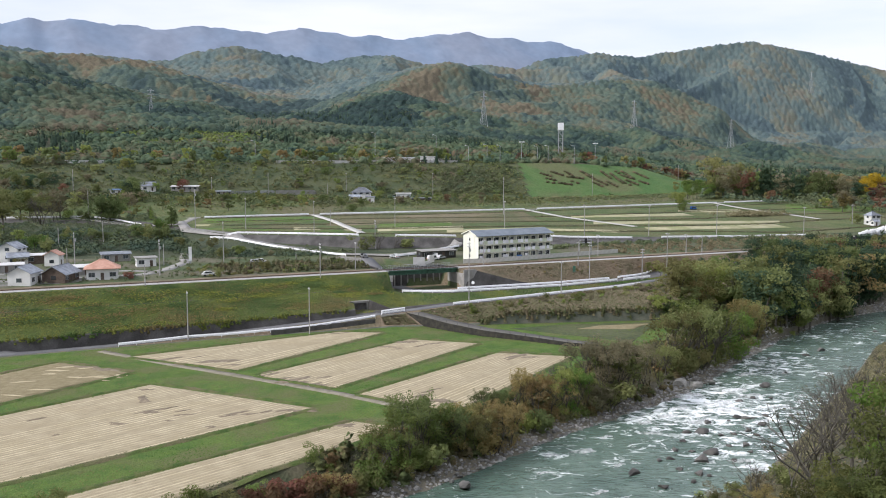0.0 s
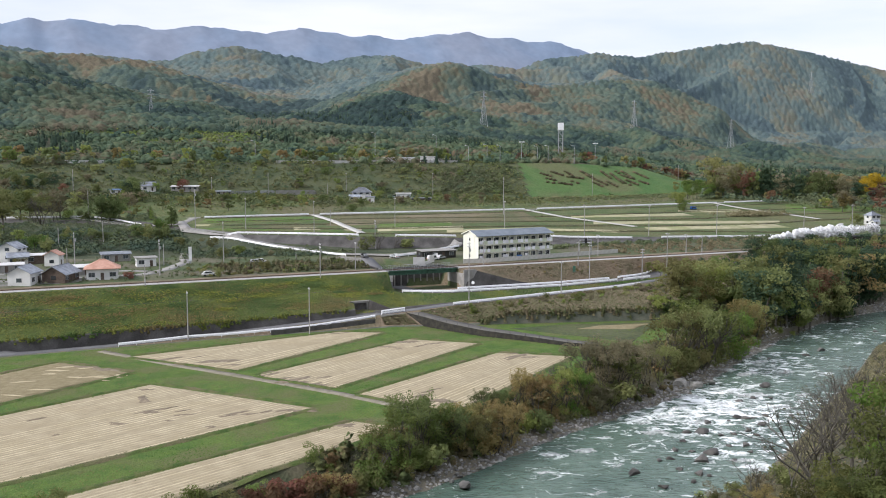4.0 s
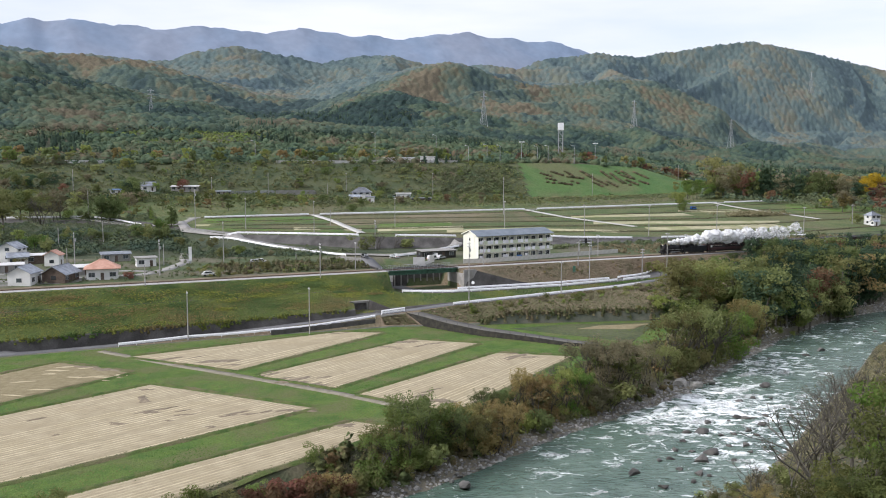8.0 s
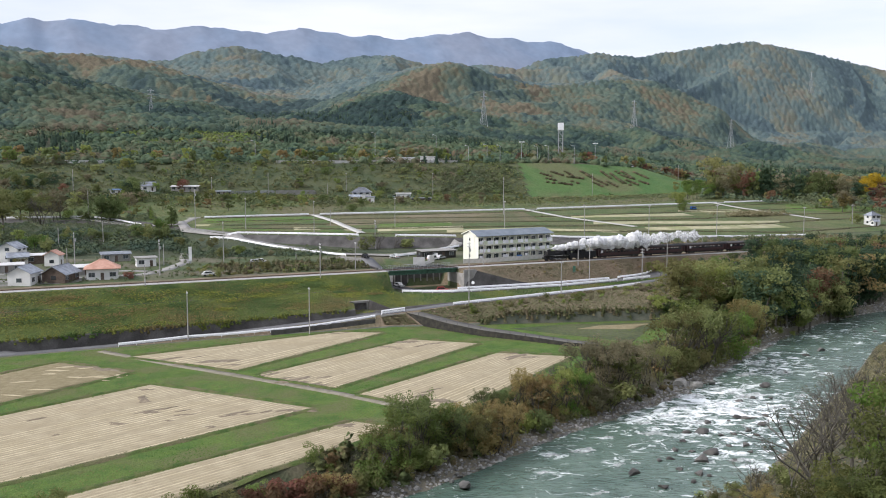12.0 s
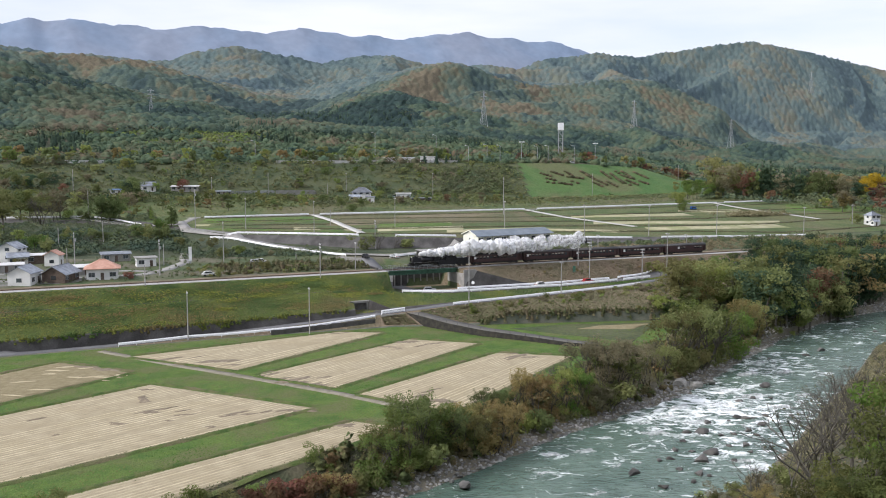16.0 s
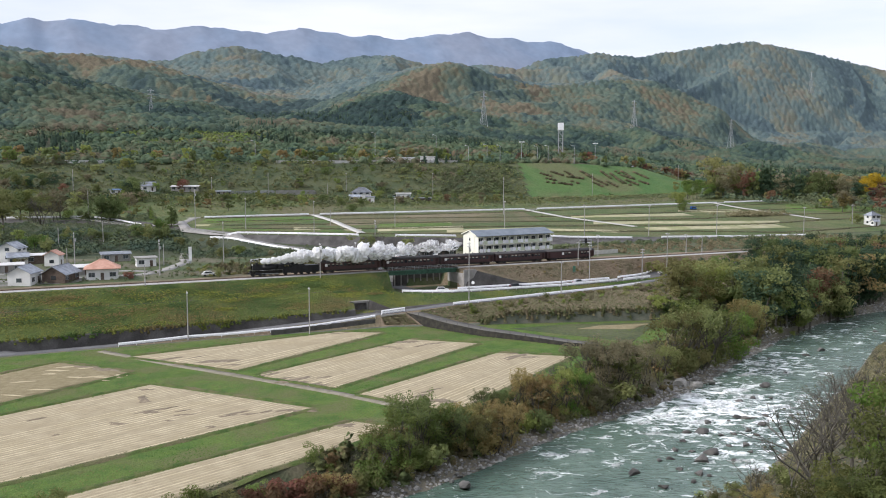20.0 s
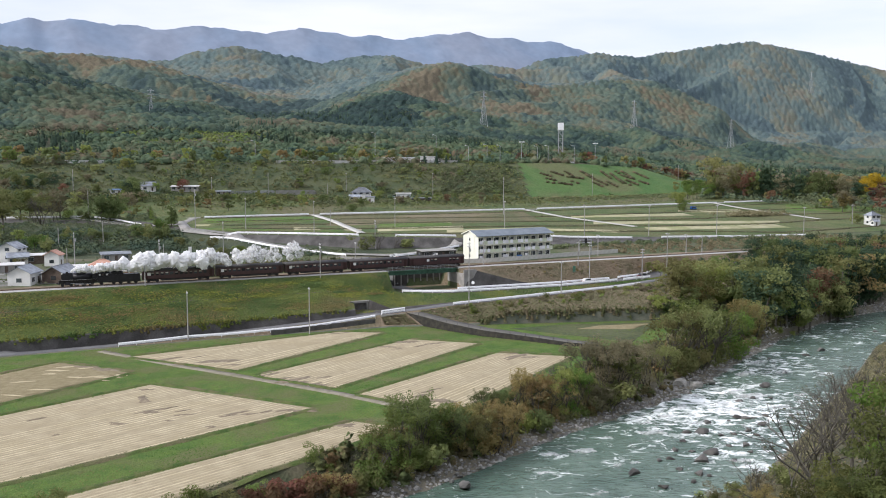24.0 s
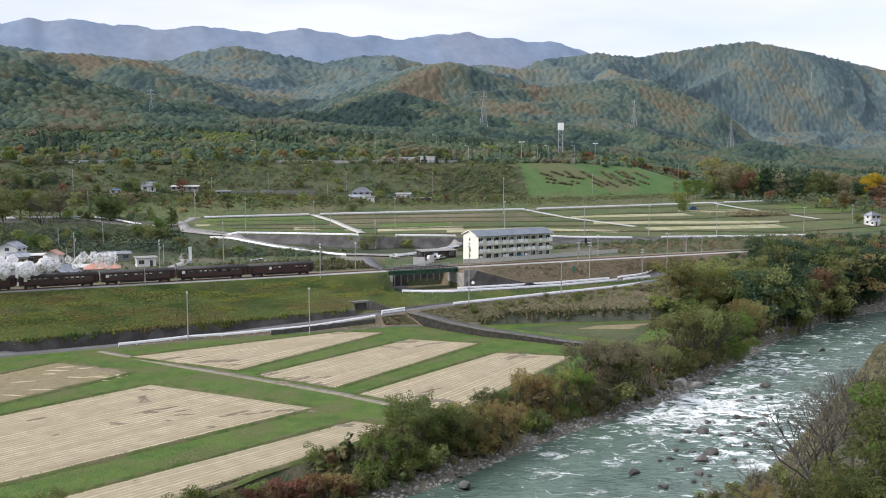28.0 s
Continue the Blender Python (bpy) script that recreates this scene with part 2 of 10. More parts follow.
def tube(bm, p, q, r0, r1=None, seg=8, caps=True):
    """A tapered tube from p to q."""
    p, q = Vector(p), Vector(q)
    r1 = r0 if r1 is None else r1
    turn = (q - p).to_track_quat("Z", "Y").to_matrix()
    rings = []
    for c, r in ((p, r0), (q, r1)):
        rings.append([bm.verts.new(c + turn @ Vector((r * math.cos(a), r * math.sin(a), 0))) for a in (2 * math.pi * k / seg for k in range(seg))])
    for k in range(seg):
        bm.faces.new((rings[0][k], rings[0][(k + 1) % seg], rings[1][(k + 1) % seg], rings[1][k]))
    if caps:
        bm.faces.new(rings[0][::-1])
        bm.faces.new(rings[1])
    return rings[0] + rings[1]


def prism(bm, outline, y0, y1):
    """An outline in x, z carried from y0 to y1."""
    a = [bm.verts.new((x, y0, z)) for x, z in outline]
    b = [bm.verts.new((x, y1, z)) for x, z in outline]
    n = len(outline)
    for k in range(n):
        bm.faces.new((a[k], a[(k + 1) % n], b[(k + 1) % n], b[k]))
    bm.faces.new(a[::-1])
    bm.faces.new(b)
    return a + b


def mesh_of(name, bm, material, smooth=False):
    bmesh.ops.recalc_face_normals(bm, faces=bm.faces[:])
    me = bpy.data.meshes.new(name)
    bm.to_mesh(me)
    bm.free()
    for mt in material if isinstance(material, (list, tuple)) else (material,):
        me.materials.append(mt)
    if smooth:
        me.polygons.foreach_set("use_smooth", [True] * len(me.polygons))
    return me


def part(name, bm, material, parent, label="", smooth=False, m=None):
    ob = new(name, mesh_of(name, bm, material, smooth))
    ob.parent = parent
    if m is not None:
        ob.matrix_basis = m
    return tagged(ob, label)


def share(name, me, parent, m, label=""):
    """Another part on a mesh that already exists."""
    ob = new(name, me)
    ob.parent = parent
    ob.matrix_basis = m
    return tagged(ob, label)


def thing(name, m, label, category, group="", kind=""):
    ob = new(name)
    ob.empty_display_size = 0.5
    ob.matrix_basis = m
    return tagged(ob, label, category, group, kind)


def sheet_mesh(name, verts, faces, mats, index=None, smooth=True):
    me = bpy.data.meshes.new(name)
    me.from_pydata(verts, [], faces)
    for mt in mats:
        me.materials.append(mt)
    if index is not None:
        me.polygons.foreach_set("material_index", index)
    if smooth:
        me.polygons.foreach_set("use_smooth", [True] * len(me.polygons))
    me.update()
    return me


# ---- the ground: cross-sections over the railway's axis, bound by break lines (m, n, z) ----
BR0, BR1 = 105.0, 129.0   # the railway bridge's ends
LINES = [
    # name, points, rows up to the next line, material of the band up to the next line
    ("hill_back", [(0, -3000, 420)], 3, 5),
    ("hill_mid", [(0, -600, 90)], 3, 5),
    ("hill_cam", [(0, -262, 30.0)], 3, 0),
    ("hill_edge", [(0, -249.3, 29.2)], 2, 0),
    ("hill_brow", [(0, -243, 22.5)], 3, 14),
    ("bank_slope", [(-300, -226, 6), (0, -206, 2), (93, -177, -4), (150, -145, -4), (184, -125, -5), (212, -108, -6), (300, -80, -8), (600, -90, -8)], 4, 14),
    ("bank_right", [(-300, -215, -16.8), (-100, -205, -16.8), (0, -186, -16.8), (99, -159.1, -16.8), (122, -145.6, -16.8), (150, -129.2, -16.8), (184, -109.5, -16.8), (212, -92, -16.8), (330, -63, -16.8), (450, -58, -16.8), (700, -90, -16.8)], 2, 7),
    ("bed", [(-300, -192, -19.5), (-100, -185, -19.5), (0, -168, -19.5), (93, -138, -19.5), (198, -92, -19.5), (330, -48, -19.5), (450, -42, -19.5), (700, -70, -19.5)], 2, 7),
    ("bank_left", [(-300, -175, -16.8), (-100, -163, -16.8), (0, -150, -16.8), (51.65, -136.78, -16.80), (66.41, -131.70, -16.80), (85.29, -123.51, -16.80), (105.05, -116.65, -16.80), (127.71, -109.81, -16.80), (157.50, -93.59, -16.80), (201.81, -69.94, -16.80), (240.17, -55.27, -16.80), (268.89, -51.42, -16.80), (340, -30, -16.8), (450, -25, -16.8), (700, -50, -16.8)], 2, 6),
    ("bank_gravel", [(-300, -170, -15.2), (-100, -158, -15.2), (0, -145, -15.2), (55, -130, -15.2), (86, -117, -15.2), (130, -95, -15.2), (165, -81, -15.2), (200, -72, -15), (271, -46, -15), (340, -26, -14), (450, -21, -14), (700, -46, -15)], 2, 14),
    ("bank_top", [(-300, -164, -12.3), (-100, -152, -12.3), (0, -139, -12.3), (55, -125, -12.3), (86, -111, -12.3), (130, -88, -12.3), (165, -74, -12.4), (200, -64, -12.0), (271, -38, -10), (340, -20, -7), (450, -16, -6), (700, -40, -8)], 8, 1),
    ("field_edge", [(-200, -29, -12.3), (24, -27.4, -12.3), (50, -27.0, -12.3), (96, -31, -12.3), (115, -38, -12.3), (119.92, -38.82, -12.30), (141.99, -45.42, -12.30), (168.40, -53.99, -12.30), (225, -36, -12), (271, -30, -9), (340, -16, -6), (700, -34, -8)], 1, 11),
    ("edge_wall", [(-200, -28.7, -12.2), (24, -27.1, -12.2), (50, -26.7, -12.2), (96, -30.5, -12.0), (115, -37.5, -11.8), (120, -38.4, -11.6), (125, -40, -9.6), (142, -45.0, -9.4), (168, -53.5, -9.4), (200, -48, -9.6), (225, -35.5, -10), (271, -27, -8), (340, -15, -5.5), (700, -33, -8)], 4, 3),
    ("road_front", [(-200, -27, -12.3), (-2.18, -26.82, -12.30), (23.94, -25.69, -12.30), (50.33, -25.24, -11.60), (95.72, -26.83, -9.30), (115.70, -25.83, -8.40), (154.37, -26.71, -7.20), (186.43, -21.99, -6.60), (215, -17, -6.4), (271, -14, -6), (340, -12, -4), (700, -14, -4)], 2, 0),
    ("road_back", [(-200, -23.3, -12.3), (-2, -23.2, -12.3), (24, -22, -12.3), (50, -21.6, -11.6), (95.7, -23.2, -9.3), (115, -22.4, -8.4), (154, -23.2, -7.2), (186, -18.6, -6.6), (215, -14, -6.4), (340, -10, -4), (700, -12, -4)], 1, 10),
    ("wall_top", [(-200, -22.9, -9.6), (-2, -22.8, -9.6), (24, -21.6, -9.4), (60, -21.4, -8.9), (87.3, -22.6, -8.2), (87.9, -17.6, -9.1), (92.7, -17.6, -9.1), (97, -22.9, -8.6), (115, -22.0, -8.3), (154, -22.8, -7.1), (186, -18.2, -6.6), (215, -13.6, -6.3), (340, -9.7, -3.5), (700, -11.7, -3.5)], 1, 10),
    ("portal_top", [(-200, -22.4, -9.42), (-2, -22.3, -9.42), (24, -21.1, -9.22), (60, -20.9, -8.7), (87.3, -22.1, -8.0), (87.9, -17.2, -6.5), (92.7, -17.2, -6.5), (97, -22.4, -8.4), (115, -21.5, -8.2), (154, -22.3, -7.1), (186, -17.8, -6.6), (215, -13.2, -6.2), (340, -9.4, -3.4), (700, -11.4, -3.4)], 4, 2),
    ("road2_front", [(-200, -12.5, -4.6), (98, -12.5, -4.6), (108, -10.0, -6.6), (116, -13, -6.7), (141, -14.5, -6.7), (162, -15.5, -6.7), (186, -13.4, -6.6), (200, -11.2, -6.6), (215, -10, -5.8), (340, -8, -2.5), (700, -9, -2.5)], 2, 2),
    ("road2_back", [(-200, -11.5, -4.2), (100, -11.5, -4.2), (108, -6.0, -6.6), (118, -7.4, -6.7), (141, -9.6, -6.7), (162, -10.5, -6.7), (186, -8.8, -6.6), (200, -7.6, -6.4), (215, -7, -4.5), (340, -6, -1.5), (700, -7, -1.5)], 1, 10),
    ("wing_top", [(-200, -11.2, -4.1), (100, -11.2, -4.1), (107, -5.9, -6.5), (129, -7.6, -6.6), (129.6, -7.5, -0.6), (133, -7.9, -0.9), (138, -8.7, -2.2), (143, -9.2, -3.7), (149, -9.6, -5.2), (156, -10.0, -6.4), (162, -10.2, -6.5), (186, -8.5, -6.4), (200, -7.3, -6.2), (215, -6.7, -4.4), (340, -5.7, -1.4), (700, -6.7, -1.4)], 3, 3),
    ("shoulder_front", [(-3000, -3.4, -0.35), (BR0 - 0.3, -3.4, -0.35), (BR0 + 0.5, -3.4, -6.7), (BR1 - 0.5, -3.4, -6.7), (BR1 + 0.3, -3.4, -0.35), (3000, -3.4, -0.35)], 1, 8),
    ("shoulder_back", [(-3000, 3.4, -0.35), (BR0 - 0.3, 3.4, -0.35), (BR0 + 0.5, 3.4, -6.7), (BR1 - 0.5, 3.4, -6.7), (BR1 + 0.3, 3.4, -0.35), (3000, 3.4, -0.35)], 2, 3),
    ("yard_front", [(-3000, 6.5, -0.3), (BR0 - 1, 6.5, -0.3), (BR0 + 1, 6.5, -6.6), (BR1 - 1, 6.5, -6.6), (BR1 + 1, 6.5, -0.2), (3000, 6.5, -0.2)], 1, 8),
    ("cut_end", [(-3000, 9, -0.2), (BR0 - 1, 9, -0.2), (BR0 + 1, 9, -6.4), (115.6, 9, -6.4), (116.4, 9, -0.2), (3000, 9, -0.2)], 3, 8),
    ("ramp_end", [(0, 33, 0.1)], 3, 8),
    ("yard_back", [(-300, 90, 0.5), (-3.89, 80.09, 0.50), (67.57, 56.36, 0.50), (151, 39.7, 0.5), (251, 37.0, 0.5), (389, 41, 0.5), (800, 45, 0.5)], 4, 17),
    ("wall_foot", [(-300, 200, 6.5), (-6, 200, 6.5), (53, 170, 5.5), (77.73, 104.79, 4.20), (90, 88.5, 2.4), (121.8, 64, 0.6), (150, 56, 0.6), (200, 47, 0.8), (300, 42, 0.6), (800, 52, 0.6)], 1, 10),
    ("lower_road", [(-300, 206, 8), (-6.20, 205.54, 8.00), (53.28, 175.79, 7.00), (77.44, 103.31, 5.00), (97.2, 90.0, 5.00), (121.8, 68.4, 5.00), (143.1, 62.2, 4.50), (160.21, 58.6, 4.00), (210.87, 58.36, 2.50), (330.26, 36.86, 0.50), (800, 58, 0.5)], 7, 4),
    ("upper_road", [(-300, 246, 12), (0, 240, 12), (50, 214, 10), (82.36, 178.86, 8.28), (134.72, 178.86, 8.49), (263.95, 178.86, 8.87), (465.74, 178.86, 11.07), (900, 179, 12)], 4, 4),
    ("bluff_foot", [(-400, 262, 20), (-6.91, 258.86, 17.98), (110.03, 258.86, 15.85), (256.36, 258.86, 12.81), (344.25, 258.86, 11.98), (444.66, 258.86, 13.55), (672.85, 258.86, 11.83), (1200, 259, 10)], 6, 9),
    ("bluff_top", [(-600, 319, 38), (-7.48, 318.86, 34.48), (199.66, 318.86, 35.05), (383.84, 318.86, 36.00), (454.86, 318.86, 32.57), (496.11, 318.86, 22.76), (558.74, 318.86, 14.16), (751.32, 318.86, 12.27), (1400, 319, 15)], 2, 5),
    ("plateau", [(-600, 370, 40), (-8.43, 368.86, 36.90), (417.11, 368.86, 37.85), (539.25, 368.86, 22.02), (816.64, 368.86, 13.56), (1500, 369, 15)], 8, 5),
    ("forest_rise", [(-900, 600, 110), (-11.91, 598.86, 69.17), (181.99, 598.86, 71.77), (358.19, 598.86, 67.80), (570.00, 598.86, 55.91), (737.08, 598.86, 38.18), (1116.61, 598.86, 27.18), (2000, 600, 40)], 12, 15),
    ("crest_a", [(-1200, 900, 260), (-48.87, 898.86, 165.37), (-14.57, 898.86, 156.34), (69.77, 898.86, 133.89), (154.19, 898.86, 116.47), (281.94, 898.86, 101.62), (366.86, 898.86, 100.06), (432.41, 898.86, 128.91), (483.38, 898.86, 135.42), (536.16, 898.86, 116.40), (619.33, 898.86, 98.90), (769.21, 898.86, 93.53), (994.48, 898.86, 79.23), (1120.57, 898.86, 53.71), (1508.22, 898.86, 39.90), (3000, 900, 60)], 10, 12),
    ("vale_a", [(-1500, 1120, 150), (-19.51, 1118.86, 148.50), (334.96, 1118.86, 110.70), (514.05, 1118.86, 119.82), (736.98, 1118.86, 112.84), (1183.87, 1118.86, 89.54), (1795.30, 1118.86, 50.63), (3500, 1120, 60)], 12, 12),
    ("crest_b", [(-1800, 1349, 400), (-69.29, 1348.86, 226.75), (28.22, 1348.86, 217.10), (114.52, 1348.86, 217.20), (205.22, 1348.86, 209.58), (281.11, 1348.86, 191.72), (391.18, 1348.86, 159.91), (509.03, 1348.86, 149.22), (600.07, 1348.86, 183.34), (719.66, 1348.86, 225.67), (794.75, 1348.86, 240.54), (859.53, 1348.86, 230.11), (926.52, 1348.86, 212.34), (1009.89, 1348.86, 200.43), (1217.01, 1348.86, 225.98), (1312.29, 1348.86, 222.44), (1465.16, 1348.86, 158.88), (1611.42, 1348.86, 80.72), (1843.79, 1348.86, 75.86), (2094.33, 1348.86, 78.03), (3600, 1349, 150)], 10, 13),
    ("vale_b", [(-2000, 1649, 250), (-27.83, 1648.86, 215.40), (463.96, 1648.86, 196.18), (853.66, 1648.86, 217.37), (1099.48, 1648.86, 240.77), (1558.12, 1648.86, 237.15), (1803.67, 1648.86, 127.24), (2482.06, 1648.86, 147.49), (3800, 1649, 200)], 14, 13),
    ("crest_c", [(-2500, 1949, 600), (-96.57, 1948.86, 307.41), (83.92, 1948.86, 286.86), (332.69, 1948.86, 284.48), (372.88, 1948.86, 304.10), (468.60, 1948.86, 332.73), (538.54, 1948.86, 323.00), (639.97, 1948.86, 311.75), (714.94, 1948.86, 297.02), (792.60, 1948.86, 319.97), (921.32, 1948.86, 329.90), (1004.89, 1948.86, 313.13), (1253.64, 1948.86, 290.65), (1366.70, 1948.86, 339.56), (1565.34, 1948.86, 375.01), (1734.69, 1948.86, 370.74), (2005.28, 1948.86, 421.18), (2198.85, 1948.86, 451.10), (2515.35, 1948.86, 422.47), (2858.35, 1948.86, 384.57), (3288.64, 1948.86, 297.15), (4200, 1949, 300)], 3, 13),
    ("vale_c", [(0, 2200, 60)], 2, 5),
    ("end", [(0, 4300, 40)], 1, 5),
]


def line_at(pts, m):
    p = np.array(pts, float)
    return np.interp(m, p[:, 0], p[:, 1]), np.interp(m, p[:, 0], p[:, 2])


def profile(m):
    """All break lines at the stations m: their n and z."""
    ns, zs = [], []
    for name, pts, rows, band in LINES:
        n, z = line_at(pts, m)
        if ns:
            n = np.maximum(n, ns[-1] + 0.25)
        ns.append(n)
        zs.append(z)
    return np.array(ns), np.array(zs)


FIRST_HILL = [l[0] for l in LINES].index("plateau")


def hilliness(x, y, m, n, q):
    """Spurs and gullies of the wooded slopes; q counts the break lines passed."""
    w = np.clip((n - 380) / 300, 0, 1) * np.clip((4200 - n) / 500, 0, 1)
    f = np.sin(math.pi * (q - np.floor(q))) * (q > FIRST_HILL)
    L = 70 + n * 0.085
    warp = 1.1 * np.sin(n / 190 + m / 310) + 0.7 * np.sin(n / 83 - m / 140)
    spur = 1 - 1.7 * np.abs(np.sin(m / L + warp)) + 0.5 * (1 - 2 * np.abs(np.sin(m / L * 2.3 + 2 * warp + 1)))
    k = 0.0
    for a, l, p in ((4, 170, 1.9), (3, 95, 4.1), (2, 47, 2.2)):
        k = k + a * np.sin(x / l * 6.283 + p + 1.3 * np.sin(y / l * 4.1 + p)) * np.sin(y / l * 5.2 + 2 * p + np.sin(x / l * 3.7))
    return w * (k * 0.45 + f * spur * np.clip(n * 0.016, 6, 26))


def ground_z(x, y):
    """Height of the ground under one place."""
    m, n = to_mn(x, y)
    ns, zs = profile(np.array([m]))
    z = np.interp(n, ns[:, 0], zs[:, 0])
    return float(z + hilliness(x, y, m, n, np.interp(n, ns[:, 0], np.arange(len(ns))))) if n > 380 else float(z)


def build_ground():
    fine = list(np.arange(-66, 420, 1.5))
    out, step = [], 1.5
    a, b = fine[0], fine[-1]
    left, right = [], []
    while a > -3800:
        step *= 1.05
        a -= step
        left.append(a)
    step = 1.5
    while b < 5200:
        step *= 1.045
        b += step
        right.append(b)
    ms = np.array(sorted(left + fine + right + [BR0 - 0.3, BR0 + 0.5, BR1 - 0.5, BR1 + 0.3]))
    ns, zs = profile(ms)
    rows_n, rows_z, rows_q, bands = [], [], [], []
    for i in range(len(LINES) - 1):
        k = LINES[i][2]
        for j in range(k):
            f = j / k
            rows_n.append(ns[i] * (1 - f) + ns[i + 1] * f)
            rows_z.append(zs[i] * (1 - f) + zs[i + 1] * f)
            rows_q.append(i + f)
            bands.append(LINES[i][3])
    rows_n.append(ns[-1])
    rows_z.append(zs[-1])
    rows_q.append(len(LINES) - 1.0)
    rn, rz = np.array(rows_n), np.array(rows_z)
    X = RAIL0.x + RT.x * ms[None] + RN.x * rn
    Y = RAIL0.y + RT.y * ms[None] + RN.y * rn
    Z = rz + hilliness(X, Y, ms[None], rn, np.array(rows_q)[:, None])
    R, C = rn.shape
    verts = np.stack([X, Y, Z], -1).reshape(-1, 3).tolist()
    faces, index = [], []
    for r in range(R - 1):
        o = r * C
        for c in range(C - 1):
            faces.append((o + c, o + c + 1, o + C + c + 1, o + C + c))
        if LINES[int(rows_q[r])][0] == "wing_top":   # the embankment is green, the slope beyond the bridge brown
            index += [2 if ms[c] < BR0 else 3 for c in range(C - 1)]
        elif bands[r] == 9:   # only the middle of the bluff is mown
            index += [9 if 480 > ms[c] > 318 + 0.45 * (rn[r, c] - 262) else 16 for c in range(C - 1)]
        else:
            index += [bands[r]] * (C - 1)
    mats = [M_GRASS, M_VERGE, M_BANK, M_SCRUB, M_TERRACE, M_FLOOR, M_SHORE, M_SHORE, M_YARD, M_BLUFF, M_CONC_DARK, M_MOSS, M_FLOOR_HILL, M_FLOOR_FAR, M_DRYBANK, M_FLOOR_MID, M_WILD, M_WEEDY]
    me = sheet_mesh("ground", verts, faces, mats, index, smooth=False)
    me.polygons.foreach_set("use_smooth", [k in (5, 12, 13, 15) for k in index])
    ob = new("ground", me)
    return tagged(ob, "valley ground with grassy embankment, terraces and wooded hills", "ground", kind="structure")


build_ground()


def ribbon(name, pts, width, material, label, category="road", dz=0.06, step=3.0, kind="structure", thick=0.12, wander=0.0):
    """A strip laid on the ground along points (x, y)."""
    path = [Vector((p[0], p[1], 0)) for p in pts]
    line = []
    for a, b in zip(path, path[1:]):
        k = max(1, int((b - a).length / step))
        line += [a.lerp(b, i / k) for i in range(k)]
    line.append(path[-1])
    verts, faces = [], []
    for i, p in enumerate(line):
        t = (line[min(i + 1, len(line) - 1)] - line[max(i - 1, 0)]).normalized()
        s = Vector((-t.y, t.x, 0))
        w = width * (1 + wander * noise.noise(p * 0.2))
        for o in (-0.5, 0, 0.5):
            q = p + s * (o * w)
            z = max(ground_z(q.x, q.y), ground_z(p.x, p.y) - 0.25) + dz
            verts.append((q.x, q.y, z))
        for o in (-0.5, 0.5):
            q = p + s * (o * w)
            verts.append((q.x, q.y, verts[5 * i + (0 if o < 0 else 2)][2] - thick))
    for i in range(len(line) - 1):
        a, b = 5 * i, 5 * i + 5
        faces += [(a, a + 1, b + 1, b), (a + 1, a + 2, b + 2, b + 1), (a + 3, a, b, b + 3), (a + 2, a + 4, b + 4, b + 2)]
    ob = new(name, sheet_mesh(name, verts, faces, [material]))
    return tagged(ob, label, category, kind=kind)


def patch(name, corners, material, label, category="field", dz=0.08, n=(24, 10), kind="structure", rough_edge=0.0):
    """A four-cornered sheet draped on the ground."""
    a, b, c, d = [Vector((p[0], p[1], 0)) for p in corners]
    verts, faces = [], []
    for j in range(n[1] + 1):
        for i in range(n[0] + 1):
            u, v = [0.0 if k == 0 else (1.0 if k == K else 0.006 + 0.988 * (k - 1) / (K - 2)) for k, K in ((i, n[0]), (j, n[1]))]
            q = a.lerp(b, u).lerp(d.lerp(c, u), v)
            if rough_edge and (i in (0, n[0]) or j in (0, n[1])):
                q += Vector((noise.noise(q * 0.3), noise.noise(q * 0.3 + Vector((9, 9, 0))), 0)) * rough_edge
            edge = i in (0, n[0]) or j in (0, n[1])
            verts.append((q.x, q.y, ground_z(q.x, q.y) + (dz if not edge else -0.05)))
    for j in range(n[1]):
        for i in range(n[0]):
            k = j * (n[0] + 1) + i
            faces.append((k, k + 1, k + n[0] + 2, k + n[0] + 1))
    ob = new(name, sheet_mesh(name, verts, faces, [material]))
    return tagged(ob, label, category, kind=kind)


